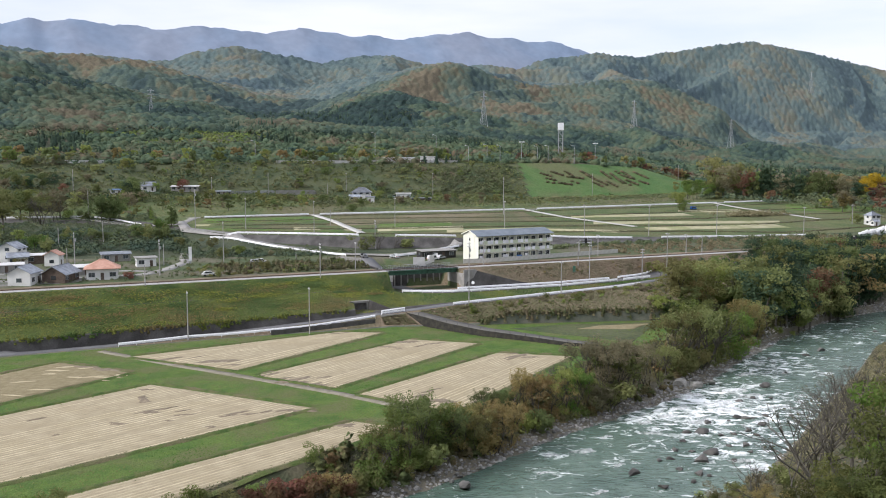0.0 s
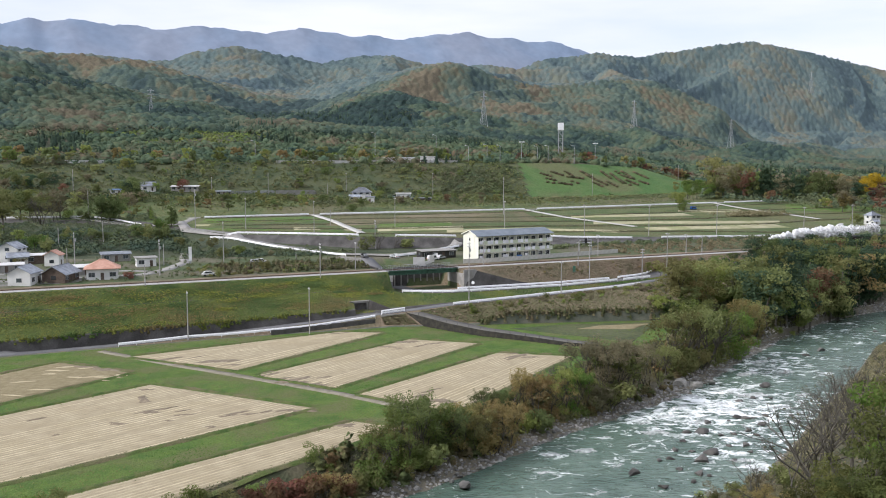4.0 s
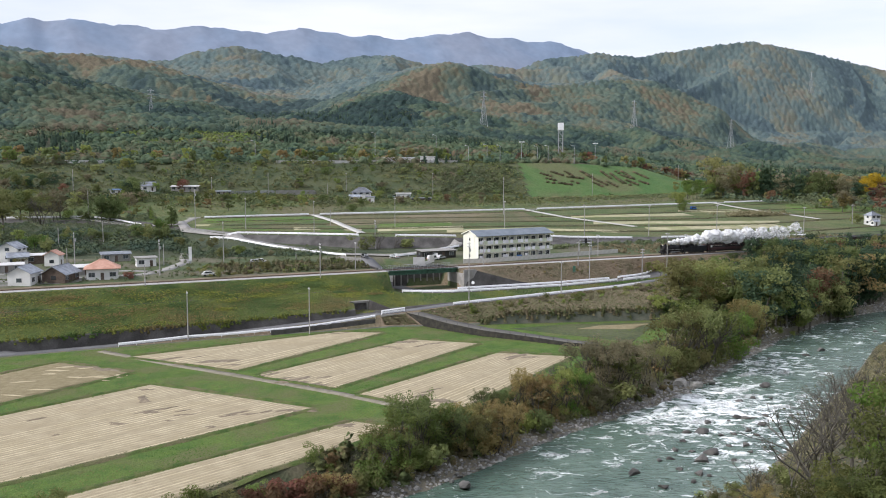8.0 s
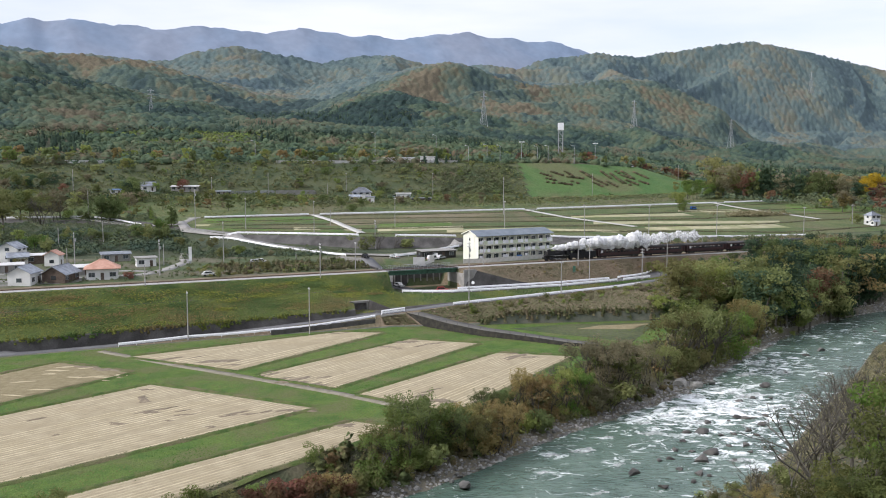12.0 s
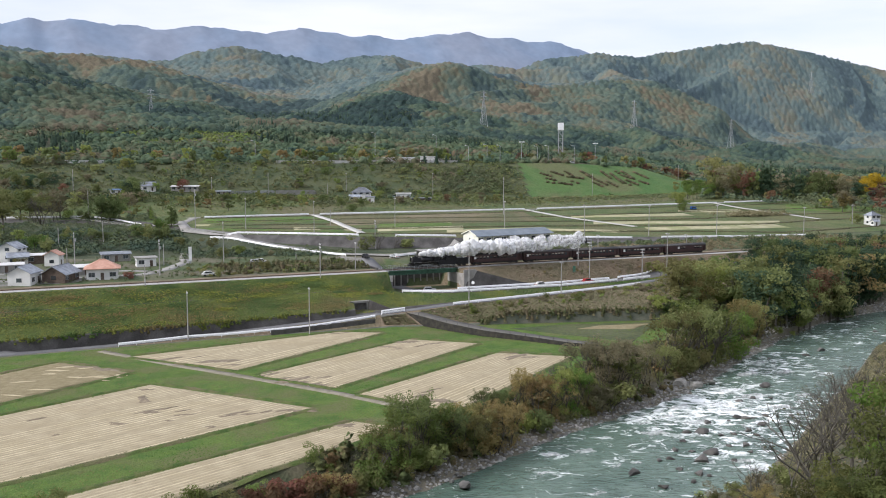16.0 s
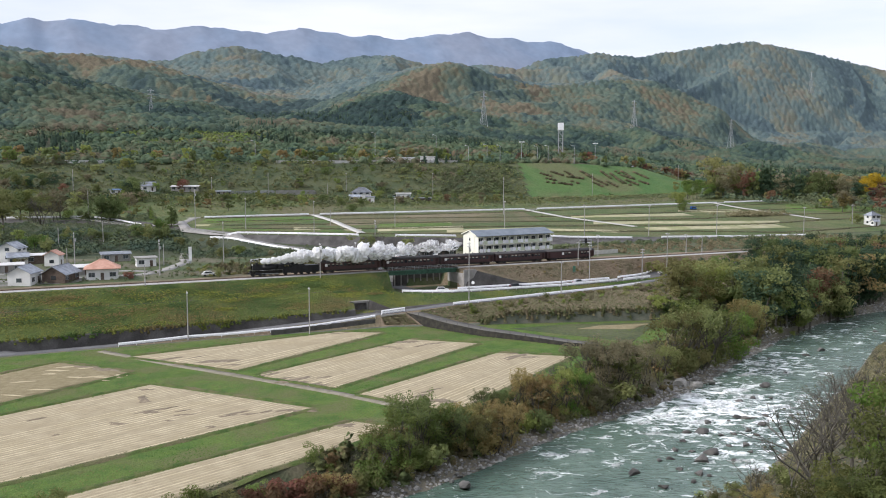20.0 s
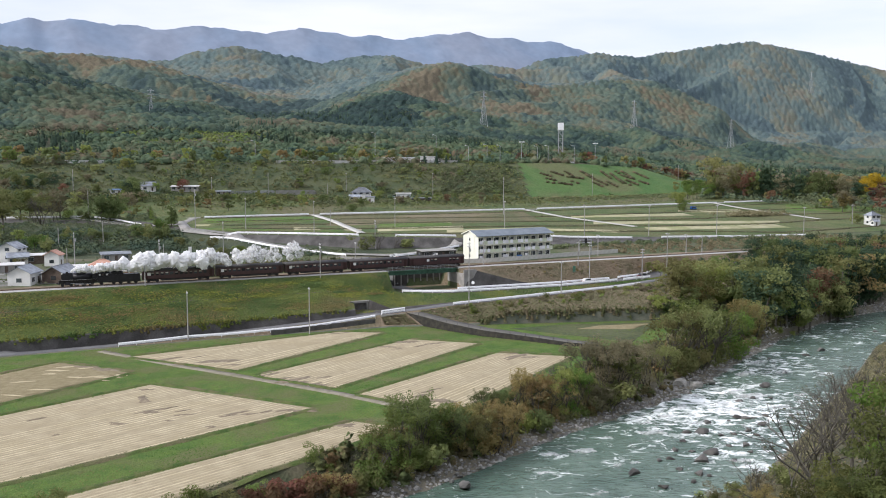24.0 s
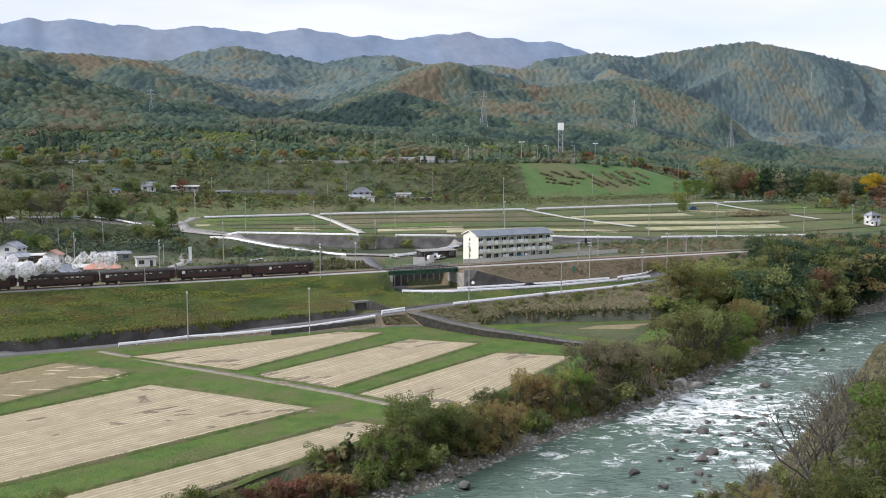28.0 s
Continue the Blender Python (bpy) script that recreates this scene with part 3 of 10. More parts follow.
# ---- water ----
def water_material():
    mt = mat("river_water", (0.125, 0.185, 0.145), (0.078, 0.128, 0.1), 0.11, 0.22, 0.0, vary=0.14, spec=0.5)
    nt, ln = mt.node_tree.nodes, mt.node_tree.links
    bs = nt["Principled BSDF"]
    co = nt.new("ShaderNodeTexCoord")
    mp = nt.new("ShaderNodeMapping")
    mp.inputs["Rotation"].default_value = (0, 0, -radians(RAIL_DEG + 22))
    mp.inputs["Scale"].default_value = (0.5, 1.0, 1.0)
    ln.new(co.outputs["Object"], mp.inputs["Vector"])
    wave = nt.new("ShaderNodeTexNoise")
    wave.inputs["Scale"].default_value, wave.inputs["Detail"].default_value, wave.inputs["Distortion"].default_value = 0.9, 6.0, 0.6
    ln.new(mp.outputs["Vector"], wave.inputs["Vector"])
    bp = nt.new("ShaderNodeBump")
    bp.inputs["Strength"].default_value, bp.inputs["Distance"].default_value = 0.8, 0.55
    ln.new(wave.outputs["Fac"], bp.inputs["Height"])
    ln.new(bp.outputs["Normal"], bs.inputs["Normal"])
    foam = nt.new("ShaderNodeTexNoise")
    foam.inputs["Scale"].default_value, foam.inputs["Detail"].default_value, foam.inputs["Distortion"].default_value = 0.36, 9.0, 1.6
    foam.inputs["Roughness"].default_value = 0.66
    ln.new(mp.outputs["Vector"], foam.inputs["Vector"])
    zone = nt.new("ShaderNodeTexNoise")
    zone.inputs["Scale"].default_value, zone.inputs["Detail"].default_value = 0.05, 2.0
    ln.new(co.outputs["Object"], zone.inputs["Vector"])
    att = nt.new("ShaderNodeAttribute")
    att.attribute_name = "rapids"
    s1 = nt.new("ShaderNodeMath")
    s1.operation = "MULTIPLY_ADD"
    s1.inputs[1].default_value = 0.178
    ln.new(att.outputs["Fac"], s1.inputs[0])
    ln.new(foam.outputs["Fac"], s1.inputs[2])
    rp = nt.new("ShaderNodeValToRGB")
    rp.color_ramp.elements[0].position, rp.color_ramp.elements[1].position = 0.61, 0.72
    ln.new(s1.outputs["Value"], rp.inputs["Fac"])
    mx = nt.new("ShaderNodeMix")
    mx.data_type = "RGBA"
    mx.inputs["B"].default_value = (0.92, 0.95, 0.94, 1)
    ln.new(rp.outputs["Color"], mx.inputs["Factor"])
    ln.new(bs.inputs["Base Color"].links[0].from_socket, mx.inputs["A"])
    ln.new(mx.outputs["Result"], bs.inputs["Base Color"])
    rr = nt.new("ShaderNodeMapRange")
    rr.inputs["To Min"].default_value, rr.inputs["To Max"].default_value = 0.2, 0.8
    ln.new(rp.outputs["Color"], rr.inputs["Value"])
    ln.new(rr.outputs["Result"], bs.inputs["Roughness"])
    return mt


WATER_Z = -16.9
RAPIDS = [(53.34, 172.45) + (30, 1.0), (74.73, 215.10) + (24, 0.75), (46.24, 163.31) + (12, 0.7), (52.75, 144.86) + (14, 0.8), (18.93, 144.86) + (8, 0.45), (16.79, 135.09) + (5, 0.5), (29.64, 140.51) + (5, 0.5), (112.59, 252.95) + (28, 0.35), (38.16, 182.17) + (14, 0.2)]


def build_water():
    ms = np.concatenate([np.geomspace(2200, 262, 22)[:-1] * -1 + 200, np.arange(-62, 330, 0.9), np.geomspace(332, 3200, 24)])
    names = {l[0]: l[1] for l in LINES}
    n0, _ = line_at(names["bank_right"], ms)
    n1, _ = line_at(names["bank_left"], ms)
    n0, n1 = n0 - 1.5, n1 + 1.5
    K = 70
    verts, mask = [], []
    for j in range(K + 1):
        n = n0 + (n1 - n0) * j / K
        X, Y = RAIL0.x + RT.x * ms + RN.x * n, RAIL0.y + RT.y * ms + RN.y * n
        for x, y in zip(X, Y):
            r = 0.0
            for cx, cy, rad, amp in RAPIDS:
                d2 = ((x - cx) ** 2 + (y - cy) ** 2) / (rad * rad)
                r = max(r, amp * math.exp(-d2 * 1.2))
            q = Vector((x * 0.16 + y * 0.07, y * 0.30 - x * 0.14, 0))
            h = noise.noise(q * 1.7) * 0.22 + noise.noise(q * 4.3) * 0.10
            verts.append((x, y, WATER_Z + h * (0.35 + 1.5 * r)))
            mask.append(r)
    C = len(ms)
    faces = [(j * C + i, j * C + i + 1, (j + 1) * C + i + 1, (j + 1) * C + i) for j in range(K) for i in range(C - 1)]
    me = sheet_mesh("water", verts, faces, [water_material()])
    at_ = me.attributes.new("rapids", "FLOAT", "POINT")
    at_.data.foreach_set("value", mask)
    return tagged(new("water", me), "grey-green river with white rapids between rocky banks", "river", kind="structure")


build_water()


# ---- the far range ----
def build_backdrop():
    crest = [(-453.45, 2648.86, 399.45), (-38.73, 2648.86, 457.74), (36.62, 2648.86, 474.60), (79.07, 2648.86, 469.45), (152.65, 2648.86, 486.44), (272.34, 2648.86, 473.09), (492.38, 2648.86, 476.17), (536.82, 2648.86, 489.89), (756.93, 2648.86, 479.52), (863.43, 2648.86, 505.26), (1044.27, 2648.86, 494.68), (1235.18, 2648.86, 491.42), (1391.10, 2648.86, 521.47), (1506.56, 2648.86, 529.10), (1674.55, 2648.86, 519.29), (1928.13, 2648.86, 518.07), (2051.11, 2648.86, 488.19), (2257.45, 2648.86, 447.85), (2808.62, 2648.86, 349.59), (4348.60, 2648.86, 204.49)]
    p = np.array(crest)
    ms = np.arange(p[0, 0], p[-1, 0], 14.0)
    zs = np.interp(ms, p[:, 0], p[:, 2])
    verts, faces = [], []
    K = 26
    for j in range(K + 1):
        f = j / K
        for m, z in zip(ms, zs):
            bump = noise.noise(Vector((m * 0.011, j * 0.6, 3.0))) * 14 * (1 - f) + noise.noise(Vector((m * 0.05, j, 8.0))) * 4
            ridge = abs(noise.noise(Vector((m * 0.0045 + 2.2 * f, f * 2.6, 1.0)))) * 90 * f + abs(noise.noise(Vector((m * 0.013 - 3 * f, f * 5, 4.0)))) * 40 * f
            q = at(m, p[0, 1] - 520 * f + ridge, 0)
            verts.append((q.x, q.y, (z + bump) * (1 - f) + 40 * f))
    C = len(ms)
    faces = [(j * C + i, j * C + i + 1, (j + 1) * C + i + 1, (j + 1) * C + i) for j in range(K) for i in range(C - 1)]
    # the blue-grey base colour holds the haze of distance
    mt = mat("hazed_range", (0.225, 0.288, 0.385), (0.262, 0.30, 0.375), 0.004, 1.0, 0.0, vary=0.09, spec=0.0, fine=11, detail=7)
    return tagged(new("backdrop", sheet_mesh("backdrop", verts, faces, [mt])), "distant mountain range on the skyline, painted in blue haze", "mountain", kind="structure")


build_backdrop()


# ---- railway ----
def build_trackbed():
    for a, b in ((-700.0, BR0), (BR1, 900.0)):
        bm = bmesh.new()
        prism(bm, [(-3.3, -0.5), (3.3, -0.5), (2.9, -0.34), (1.75, -0.16), (-1.75, -0.16), (-2.9, -0.34)], a, b)
        ob = new("trackbed", mesh_of("trackbed", bm, M_BALLAST))
        ob.matrix_basis = Matrix.Translation(RAIL0) @ pose(0, 0, 0, 0, 0, RAIL_DEG - 90)
        tagged(ob, "grey stone ballast under the railway line", "trackbed", kind="structure")
    rails = thing("railway_track", Matrix.Translation(RAIL0) @ pose(0, 0, 0, 0, 0, RAIL_DEG - 90), "single railway track with rusty steel rails", "railway track", kind="structure")
    for s in (-0.5335, 0.5335):
        bm = bmesh.new()
        prism(bm, [(s - 0.065, -0.15), (s + 0.065, -0.15), (s + 0.035, -0.12), (s + 0.034, 0), (s - 0.034, 0), (s - 0.035, -0.12)], -700, 900)
        part("rail", bm, M_RAILSTEEL, rails, "worn steel rail")
    bm = bmesh.new()
    m = -60.0
    while m < 420:
        if not BR0 - 1 < m < BR1 + 1:
            box(bm, -1.05, 1.05, m - 0.12, m + 0.12, -0.26, -0.125)
        m += 0.62
    ob = part("sleepers", bm, mat("sleeper_wood", (0.12, 0.095, 0.08), (0.17, 0.15, 0.13), 2.0, 0.9, 0.3, per="island"), rails, "weathered grey sleepers")
    tagged(ob, kind="stuff")


build_trackbed()
M_GREEN = mat("green_girder_paint", (0.07, 0.17, 0.115), (0.05, 0.12, 0.085), 1.0, 0.55, 0.1, vary=0.15)


def build_bridge():
    base = Matrix.Translation(at((BR0 + BR1) / 2, 0)) @ pose(0, 0, 0, 0, 0, RAIL_DEG)
    L = (BR1 - BR0) / 2
    b = thing("railway_bridge", base, "green steel girder railway bridge over a road", "bridge")
    for y in (-1.5, 1.5):
        bm = bmesh.new()
        box(bm, -L - 0.6, L + 0.6, y - 0.12, y + 0.12, -1.7, -0.5)
        box(bm, -L - 0.6, L + 0.6, y - 0.28, y + 0.28, -0.53, -0.46)
        box(bm, -L - 0.6, L + 0.6, y - 0.28, y + 0.28, -1.76, -1.69)
        part("girder", bm, M_GREEN, b, "green riveted plate girder")
        k = -L
        while k < L:
            bm = bmesh.new()
            box(bm, k - 0.04, k + 0.04, y - 0.22, y + 0.22, -1.69, -0.53)
            part("stiffener", bm, M_GREEN, b)
            k += 2.0
    bm = bmesh.new()
    box(bm, -L - 0.3, L + 0.3, -2.6, 2.6, -0.46, -0.18)
    part("deck", bm, M_CONC_DARK, b, "dark bridge deck")
    for y in (-2.65, 2.65):
        bm = bmesh.new()
        box(bm, -L - 0.6, L + 0.6, y - 0.12, y + 0.12, -0.55, -0.28)
        part("walkway_edge", bm, M_GREEN, b)
        for z in (0.45, 0.85):
            bm = bmesh.new()
            tube(bm, (-L, y, z), (L, y, z), 0.05, seg=5)
            part("handrail", bm, M_GALV, b, "thin pale handrail")
        k = -L
        while k <= L + 0.01:
            bm = bmesh.new()
            tube(bm, (k, y, -0.4), (k, y, 0.9), 0.055, seg=5)
            part("railing_post", bm, M_GALV, b)
            k += 1.5
    # abutments, wing wall and the colonnade behind the road
    ab = thing("bridge_abutment", base, "stained concrete abutments and wing walls of the bridge", "abutment", kind="structure")
    bm = bmesh.new()
    box(bm, L - 0.3, L + 3.0, -7.6, 3.8, -7.2, -1.8)
    part("abutment_block", bm, M_CONC, ab, "pale streaked concrete abutment")
    bm = bmesh.new()
    box(bm, -L - 2.4, -L + 0.5, -3.0, 3.6, -7.2, -1.8)
    part("abutment_block", bm, M_CONC, ab, "pale streaked concrete abutment")
    bm = bmesh.new()
    prism(bm, [(L - 0.3, -7.1), (L + 0.9, -7.1), (L + 4.4, -0.75), (L + 3.6, -0.45), (L - 0.3, -0.45)], -8.15, -7.6)
    part("abutment_face", bm, M_CONC, ab, "pale concrete face of the abutment")
    back = thing("retaining_wall", base, "dark retaining wall with concrete posts behind the underpass road", "wall", kind="structure")
    bm = bmesh.new()
    box(bm, -L + 6, L + 0.2, 7.4, 8.0, -7.0, -0.4)
    part("wall_face", bm, M_CONC_DARK, back)
    k = -L + 6.3
    while k < L:
        bm = bmesh.new()
        box(bm, k - 0.16, k + 0.16, 7.0, 7.5, -7.0, -1.6)
        part("wall_post", bm, M_CONC, back)
        k += 2.3
    # rear cutting sides
    bm = bmesh.new()
    box(bm, -L - 1.2, -L - 0.6, 3.6, 26, -7.2, 0.2)
    part("cutting_wall", bm, M_CONC_DARK, back)


build_bridge()


# ---- roads, tracks and guard rails ----
ribbon("road_1", [at(m, n)[:2] for m, n in ((-200, -25.2), (-20, -25.2), (24, -24.2), (50, -23.6), (70, -24.2), (95.7, -25.1), (115, -24.2), (154, -25.1), (186, -20.4), (205, -15), (225, -12))], 3.4, M_ASPHALT, "narrow grey asphalt lane below the embankment", dz=0.07)
ribbon("road_2", [at(m, n)[:2] for m, n in ((111.5, 36), (111.5, 10), (113, -2), (116, -8), (122, -10.6), (130, -11.6), (141, -12), (162, -13), (186, -11), (200, -9.2), (225, -8.5), (300, -7.6))], 4.6, M_ASPHALT, "grey asphalt road curving from under the bridge", dz=0.09)
FARM_EDGE = [(-10.58, 243.92) + (-9.3,), (-5.02, 238.71) + (-9.8,), (0.92, 232.62) + (-10.35,), (9.77, 224.81) + (-10.8,), (21.00, 218.37) + (-11.2,), (30.87, 211.90) + (-11.5,), (38.20, 209.90) + (-11.8,)]
FARM_ROAD = [(x - 0.3, y + 2.0) for x, y, z in FARM_EDGE]


def build_ramp():
    """The farm road on its bank: carriageway, dark wall towards the fields, short posts."""
    ob = thing("farm_road", Matrix.Identity(4), "grey farm road sloping down beside a dark stone wall", "road", kind="structure")
    front = []
    for (a, b) in zip(FARM_EDGE[:-1], FARM_EDGE[1:]):
        for k in range(6):
            front.append(Vector(a).lerp(Vector(b), k / 6))
    front.append(Vector(FARM_EDGE[-1]))
    backs = []
    for k, p in enumerate(front):
        d = front[min(k + 1, len(front) - 1)] - front[max(k - 1, 0)]
        d.z = 0
        d.normalize()
        backs.append(p + Vector((-d.y, d.x, 0)) * (4.4 - 1.2 * k / len(front)) + Vector((0, 0, 0.12)))
    verts, faces = [], []
    for p, q in zip(front, backs):
        verts += [tuple(p + Vector((0, 0, 0.02))), tuple(q), (q.x, q.y, q.z - 2.5)]
    for k in range(len(front) - 1):
        o = 3 * k
        faces += [(o, o + 3, o + 4, o + 1), (o + 1, o + 4, o + 5, o + 2)]
    road = new("carriageway", sheet_mesh("carriageway", verts, faces, [M_TRACKROAD]))
    road.parent = ob
    verts, faces = [], []
    for k, p in enumerate(front):
        w = 0.08 * noise.noise(Vector((k * 0.9, 2.0, 1.0)))
        verts += [(p.x, p.y - 0.25, -13.0), (p.x, p.y - 0.05 + w, p.z + 0.1), (p.x, p.y + 0.25, p.z + 0.1), (p.x, p.y + 0.25, -13.0)]
    for k in range(len(front) - 1):
        o = 4 * k
        faces += [(o + i, o + 4 + i, o + 5 + i, o + 1 + i) for i in range(3)]
    wall = new("stone_wall", sheet_mesh("stone_wall", verts, faces, [M_OLDWALL], smooth=False))
    wall.parent = ob
    tagged(wall, "dark mossy stone wall")
    for k in range(2, len(front), 2):
        bm = bmesh.new()
        p = front[k]
        box(bm, p.x - 0.06, p.x + 0.06, p.y + 0.3, p.y + 0.42, p.z, p.z + 0.75)
        part("post", bm, M_CONC_DARK, ob)


build_ramp()
TRACK1 = [(-82.21, 205.63), (-61.28, 191.65), (-38.05, 177.45), (-20.25, 166.03), (-6.62, 155.95), (-2.41, 151.17)]
ribbon("track_1", TRACK1, 2.2, M_TRACK, "rutted dirt farm track between the paddies", "track", dz=0.05)
ribbon("road_4", [(-121.96, 412.97, 8.19), (-68.04, 437.81, 8.52), (46.78, 493.08, 8.86), (175.12, 554.85, 10.39), (242.48, 587.27, 11.46)], 3.2, M_CONC, "pale lane along the upper terrace", dz=0.1, step=5)
ribbon("road_5", [(-64.51, 435.07, 8.38), (-50.86, 402.80, 6.66), (-32.88, 350.41, 5.05)], 3.6, M_FENCE, "pale concrete lane running down the terrace", dz=0.4, step=4)
ribbon("road_6", [(46.35, 488.43, 8.76), (63.55, 452.32, 6.00), (82.52, 428.15, 2.88), (92.48, 416.30, 1.22)], 3.6, M_FENCE, "pale concrete lane running down the terrace", dz=0.4, step=4)
ribbon("road_7", [(171.37, 548.61, 10.62), (179.35, 524.71, 7.77), (192.46, 503.27, 4.15), (206.76, 476.86, 0.28)], 3.4, M_FENCE, "pale concrete lane running down the terrace", dz=0.4, step=4)
ribbon("road_8", [(-217.57, 405.79, 7.27), (-178.63, 413.44, 6.82), (-141.02, 398.24, 6.16), (-117.50, 387.37, 6.84), (-118.41, 414.68, 8.37)], 3.4, M_CONC, "pale lane along the hillside", dz=0.12, step=4)
ribbon("road_9", [(-120.33, 396.68), (-109.58, 370.55), (-88.28, 352.66), (-61.23, 330.46), (-33.38, 311.67), (-16.98, 309.56), (-5.05, 322.40), (6.29, 344.04)], 4.2, M_CONC, "lane sloping down to the yard", dz=0.5, step=3)


ribbon("road_10", [at(m, n)[:2] for m, n in ((-60, 22), (-5, 21), (20, 19), (36, 20), (44, 30), (52, 46), (56, 70))], 4.0, M_CONC, "grey gravel lane between the houses", dz=0.07)
ribbon("road_11", [at(m, n)[:2] for m, n in ((-40, 40), (10, 36), (34, 30), (40, 24))], 3.0, M_CONC, "grey yard lane behind the houses", dz=0.07)


def guard_rail(pts, height=1.05, every=3.0, label="white-painted steel guard rail on short posts", rails=1, beam=0.62):
    """A beam on posts along points (x, y)."""
    path = [Vector((p[0], p[1], 0)) for p in pts]
    length = sum((b - a).length for a, b in zip(path, path[1:]))
    count = max(1, int(length / every))
    root = thing("guard_rail", Matrix.Translation((path[0].x, path[0].y, ground_z(path[0].x, path[0].y))), label, "guard rail", group="guard rails along the roads")
    o = root.matrix_basis.translation.copy()
    spots = []
    for k in range(count + 1):
        d = length * k / count
        for a, b in zip(path, path[1:]):
            l = (b - a).length
            if d <= l + 1e-6:
                q = a.lerp(b, d / l)
                break
            d -= l
        spots.append(Vector((q.x, q.y, ground_z(q.x, q.y))) - o)
    for r in range(rails):
        top = height - r * (beam + 0.14)
        bm = bmesh.new()
        rows = []
        for i, p in enumerate(spots):
            t = spots[min(i + 1, count)] - spots[max(i - 1, 0)]
            s = Vector((-t.y, t.x, 0)).normalized()
            sec = [(0.05, top - beam), (0.24, top - beam * 0.93), (0.05, top - beam / 2), (0.24, top - beam * 0.43), (0.04, top), (-0.10, top), (-0.03, top - beam)]
            rows.append([bm.verts.new(p - s * a + Vector((0, 0, z))) for a, z in sec])
        for a, b in zip(rows, rows[1:]):
            for k in range(7):
                bm.faces.new((a[k], a[(k + 1) % 7], b[(k + 1) % 7], b[k]))
        bm.faces.new(rows[0])
        bm.faces.new(rows[-1][::-1])
        part("beam", bm, M_WHITE, root, "white corrugated beam")
    bm = bmesh.new()
    tube(bm, (0, 0, -0.3), (0, 0, height - 0.03), 0.07, seg=6)
    me = mesh_of("post", bm, M_WHITE)
    for p in spots:
        share("post", me, root, Matrix.Translation(p))
    return root


guard_rail([(-79.60, 210.28), (-65.00, 218.73), (-35.85, 230.90), (-18.86, 239.16)], 1.05, 4.0)
guard_rail([at(m, n)[:2] for m, n in ((93.4, -26.4), (100.6, -26.0))], 1.25, 1.2, rails=2, beam=0.4)
guard_rail([(2.97, 251.32), (37.86, 267.31), (55.60, 277.28), (64.75, 284.04)], 1.0, 4.0)
guard_rail([(-12.46, 263.83), (2.78, 265.05), (20.68, 271.96), (39.62, 279.93), (58.91, 292.03)], 1.05, 3.0)
guard_rail([at(m, n)[:2] for m, n in ((126, -9.0), (141, -9.7), (162, -10.7), (184, -9.2))], 1.05, 3.0)
guard_rail([(61.32, 293.53), (71.98, 300.43)], 1.05, 3.0)
guard_rail([at(m, n)[:2] for m, n in ((188, -8.6), (204, -6.9))], 1.05, 3.0)
for pts in ([(-113.29, 412.70, 8.21), (-89.39, 424.21, 8.67), (-67.30, 434.84, 8.39)], [(-62.01, 437.39, 8.26), (-10.22, 462.31, 8.75), (45.79, 489.27, 8.72)], [(53.17, 492.82, 8.87), (106.43, 518.46, 9.73), (173.05, 550.53, 10.19)], [(178.98, 553.38, 10.08), (224.04, 575.07, 10.75)], [(-204.71, 407.54, 7.43), (-168.13, 414.05, 6.52)], [(-165.22, 412.12, 6.09), (-138.80, 399.31, 6.09)]):
    guard_rail(pts, 1.1, 4.0, beam=0.7)
for pts in ([(78.1, 103.2, 5.0), (97.2, 90.2, 5.0), (121.8, 68.7, 5.0)], [(135.7, 64.6, 4.6), (159.6, 59.0, 4.0)], [(203.31, 57.18, 2.60), (238.93, 48.52, 2.00)], [(253.65, 47.08, 1.60), (290.23, 41.92, 1.10), (329.79, 37.09, 0.50)]):
    guard_rail([at(m, n + 0.5)[:2] for m, n, z in pts], 1.1, 4.0, beam=0.7)
guard_rail([(-93.00, 346.30), (-86.07, 343.76), (-59.87, 323.02), (-34.32, 305.50)], 1.3, 4.0, beam=0.7)
guard_rail([(-18.64, 303.51), (-7.99, 313.72), (6.19, 339.02)], 1.2, 4.0, beam=0.7)


# ---- paddies ----
PADDIES = []


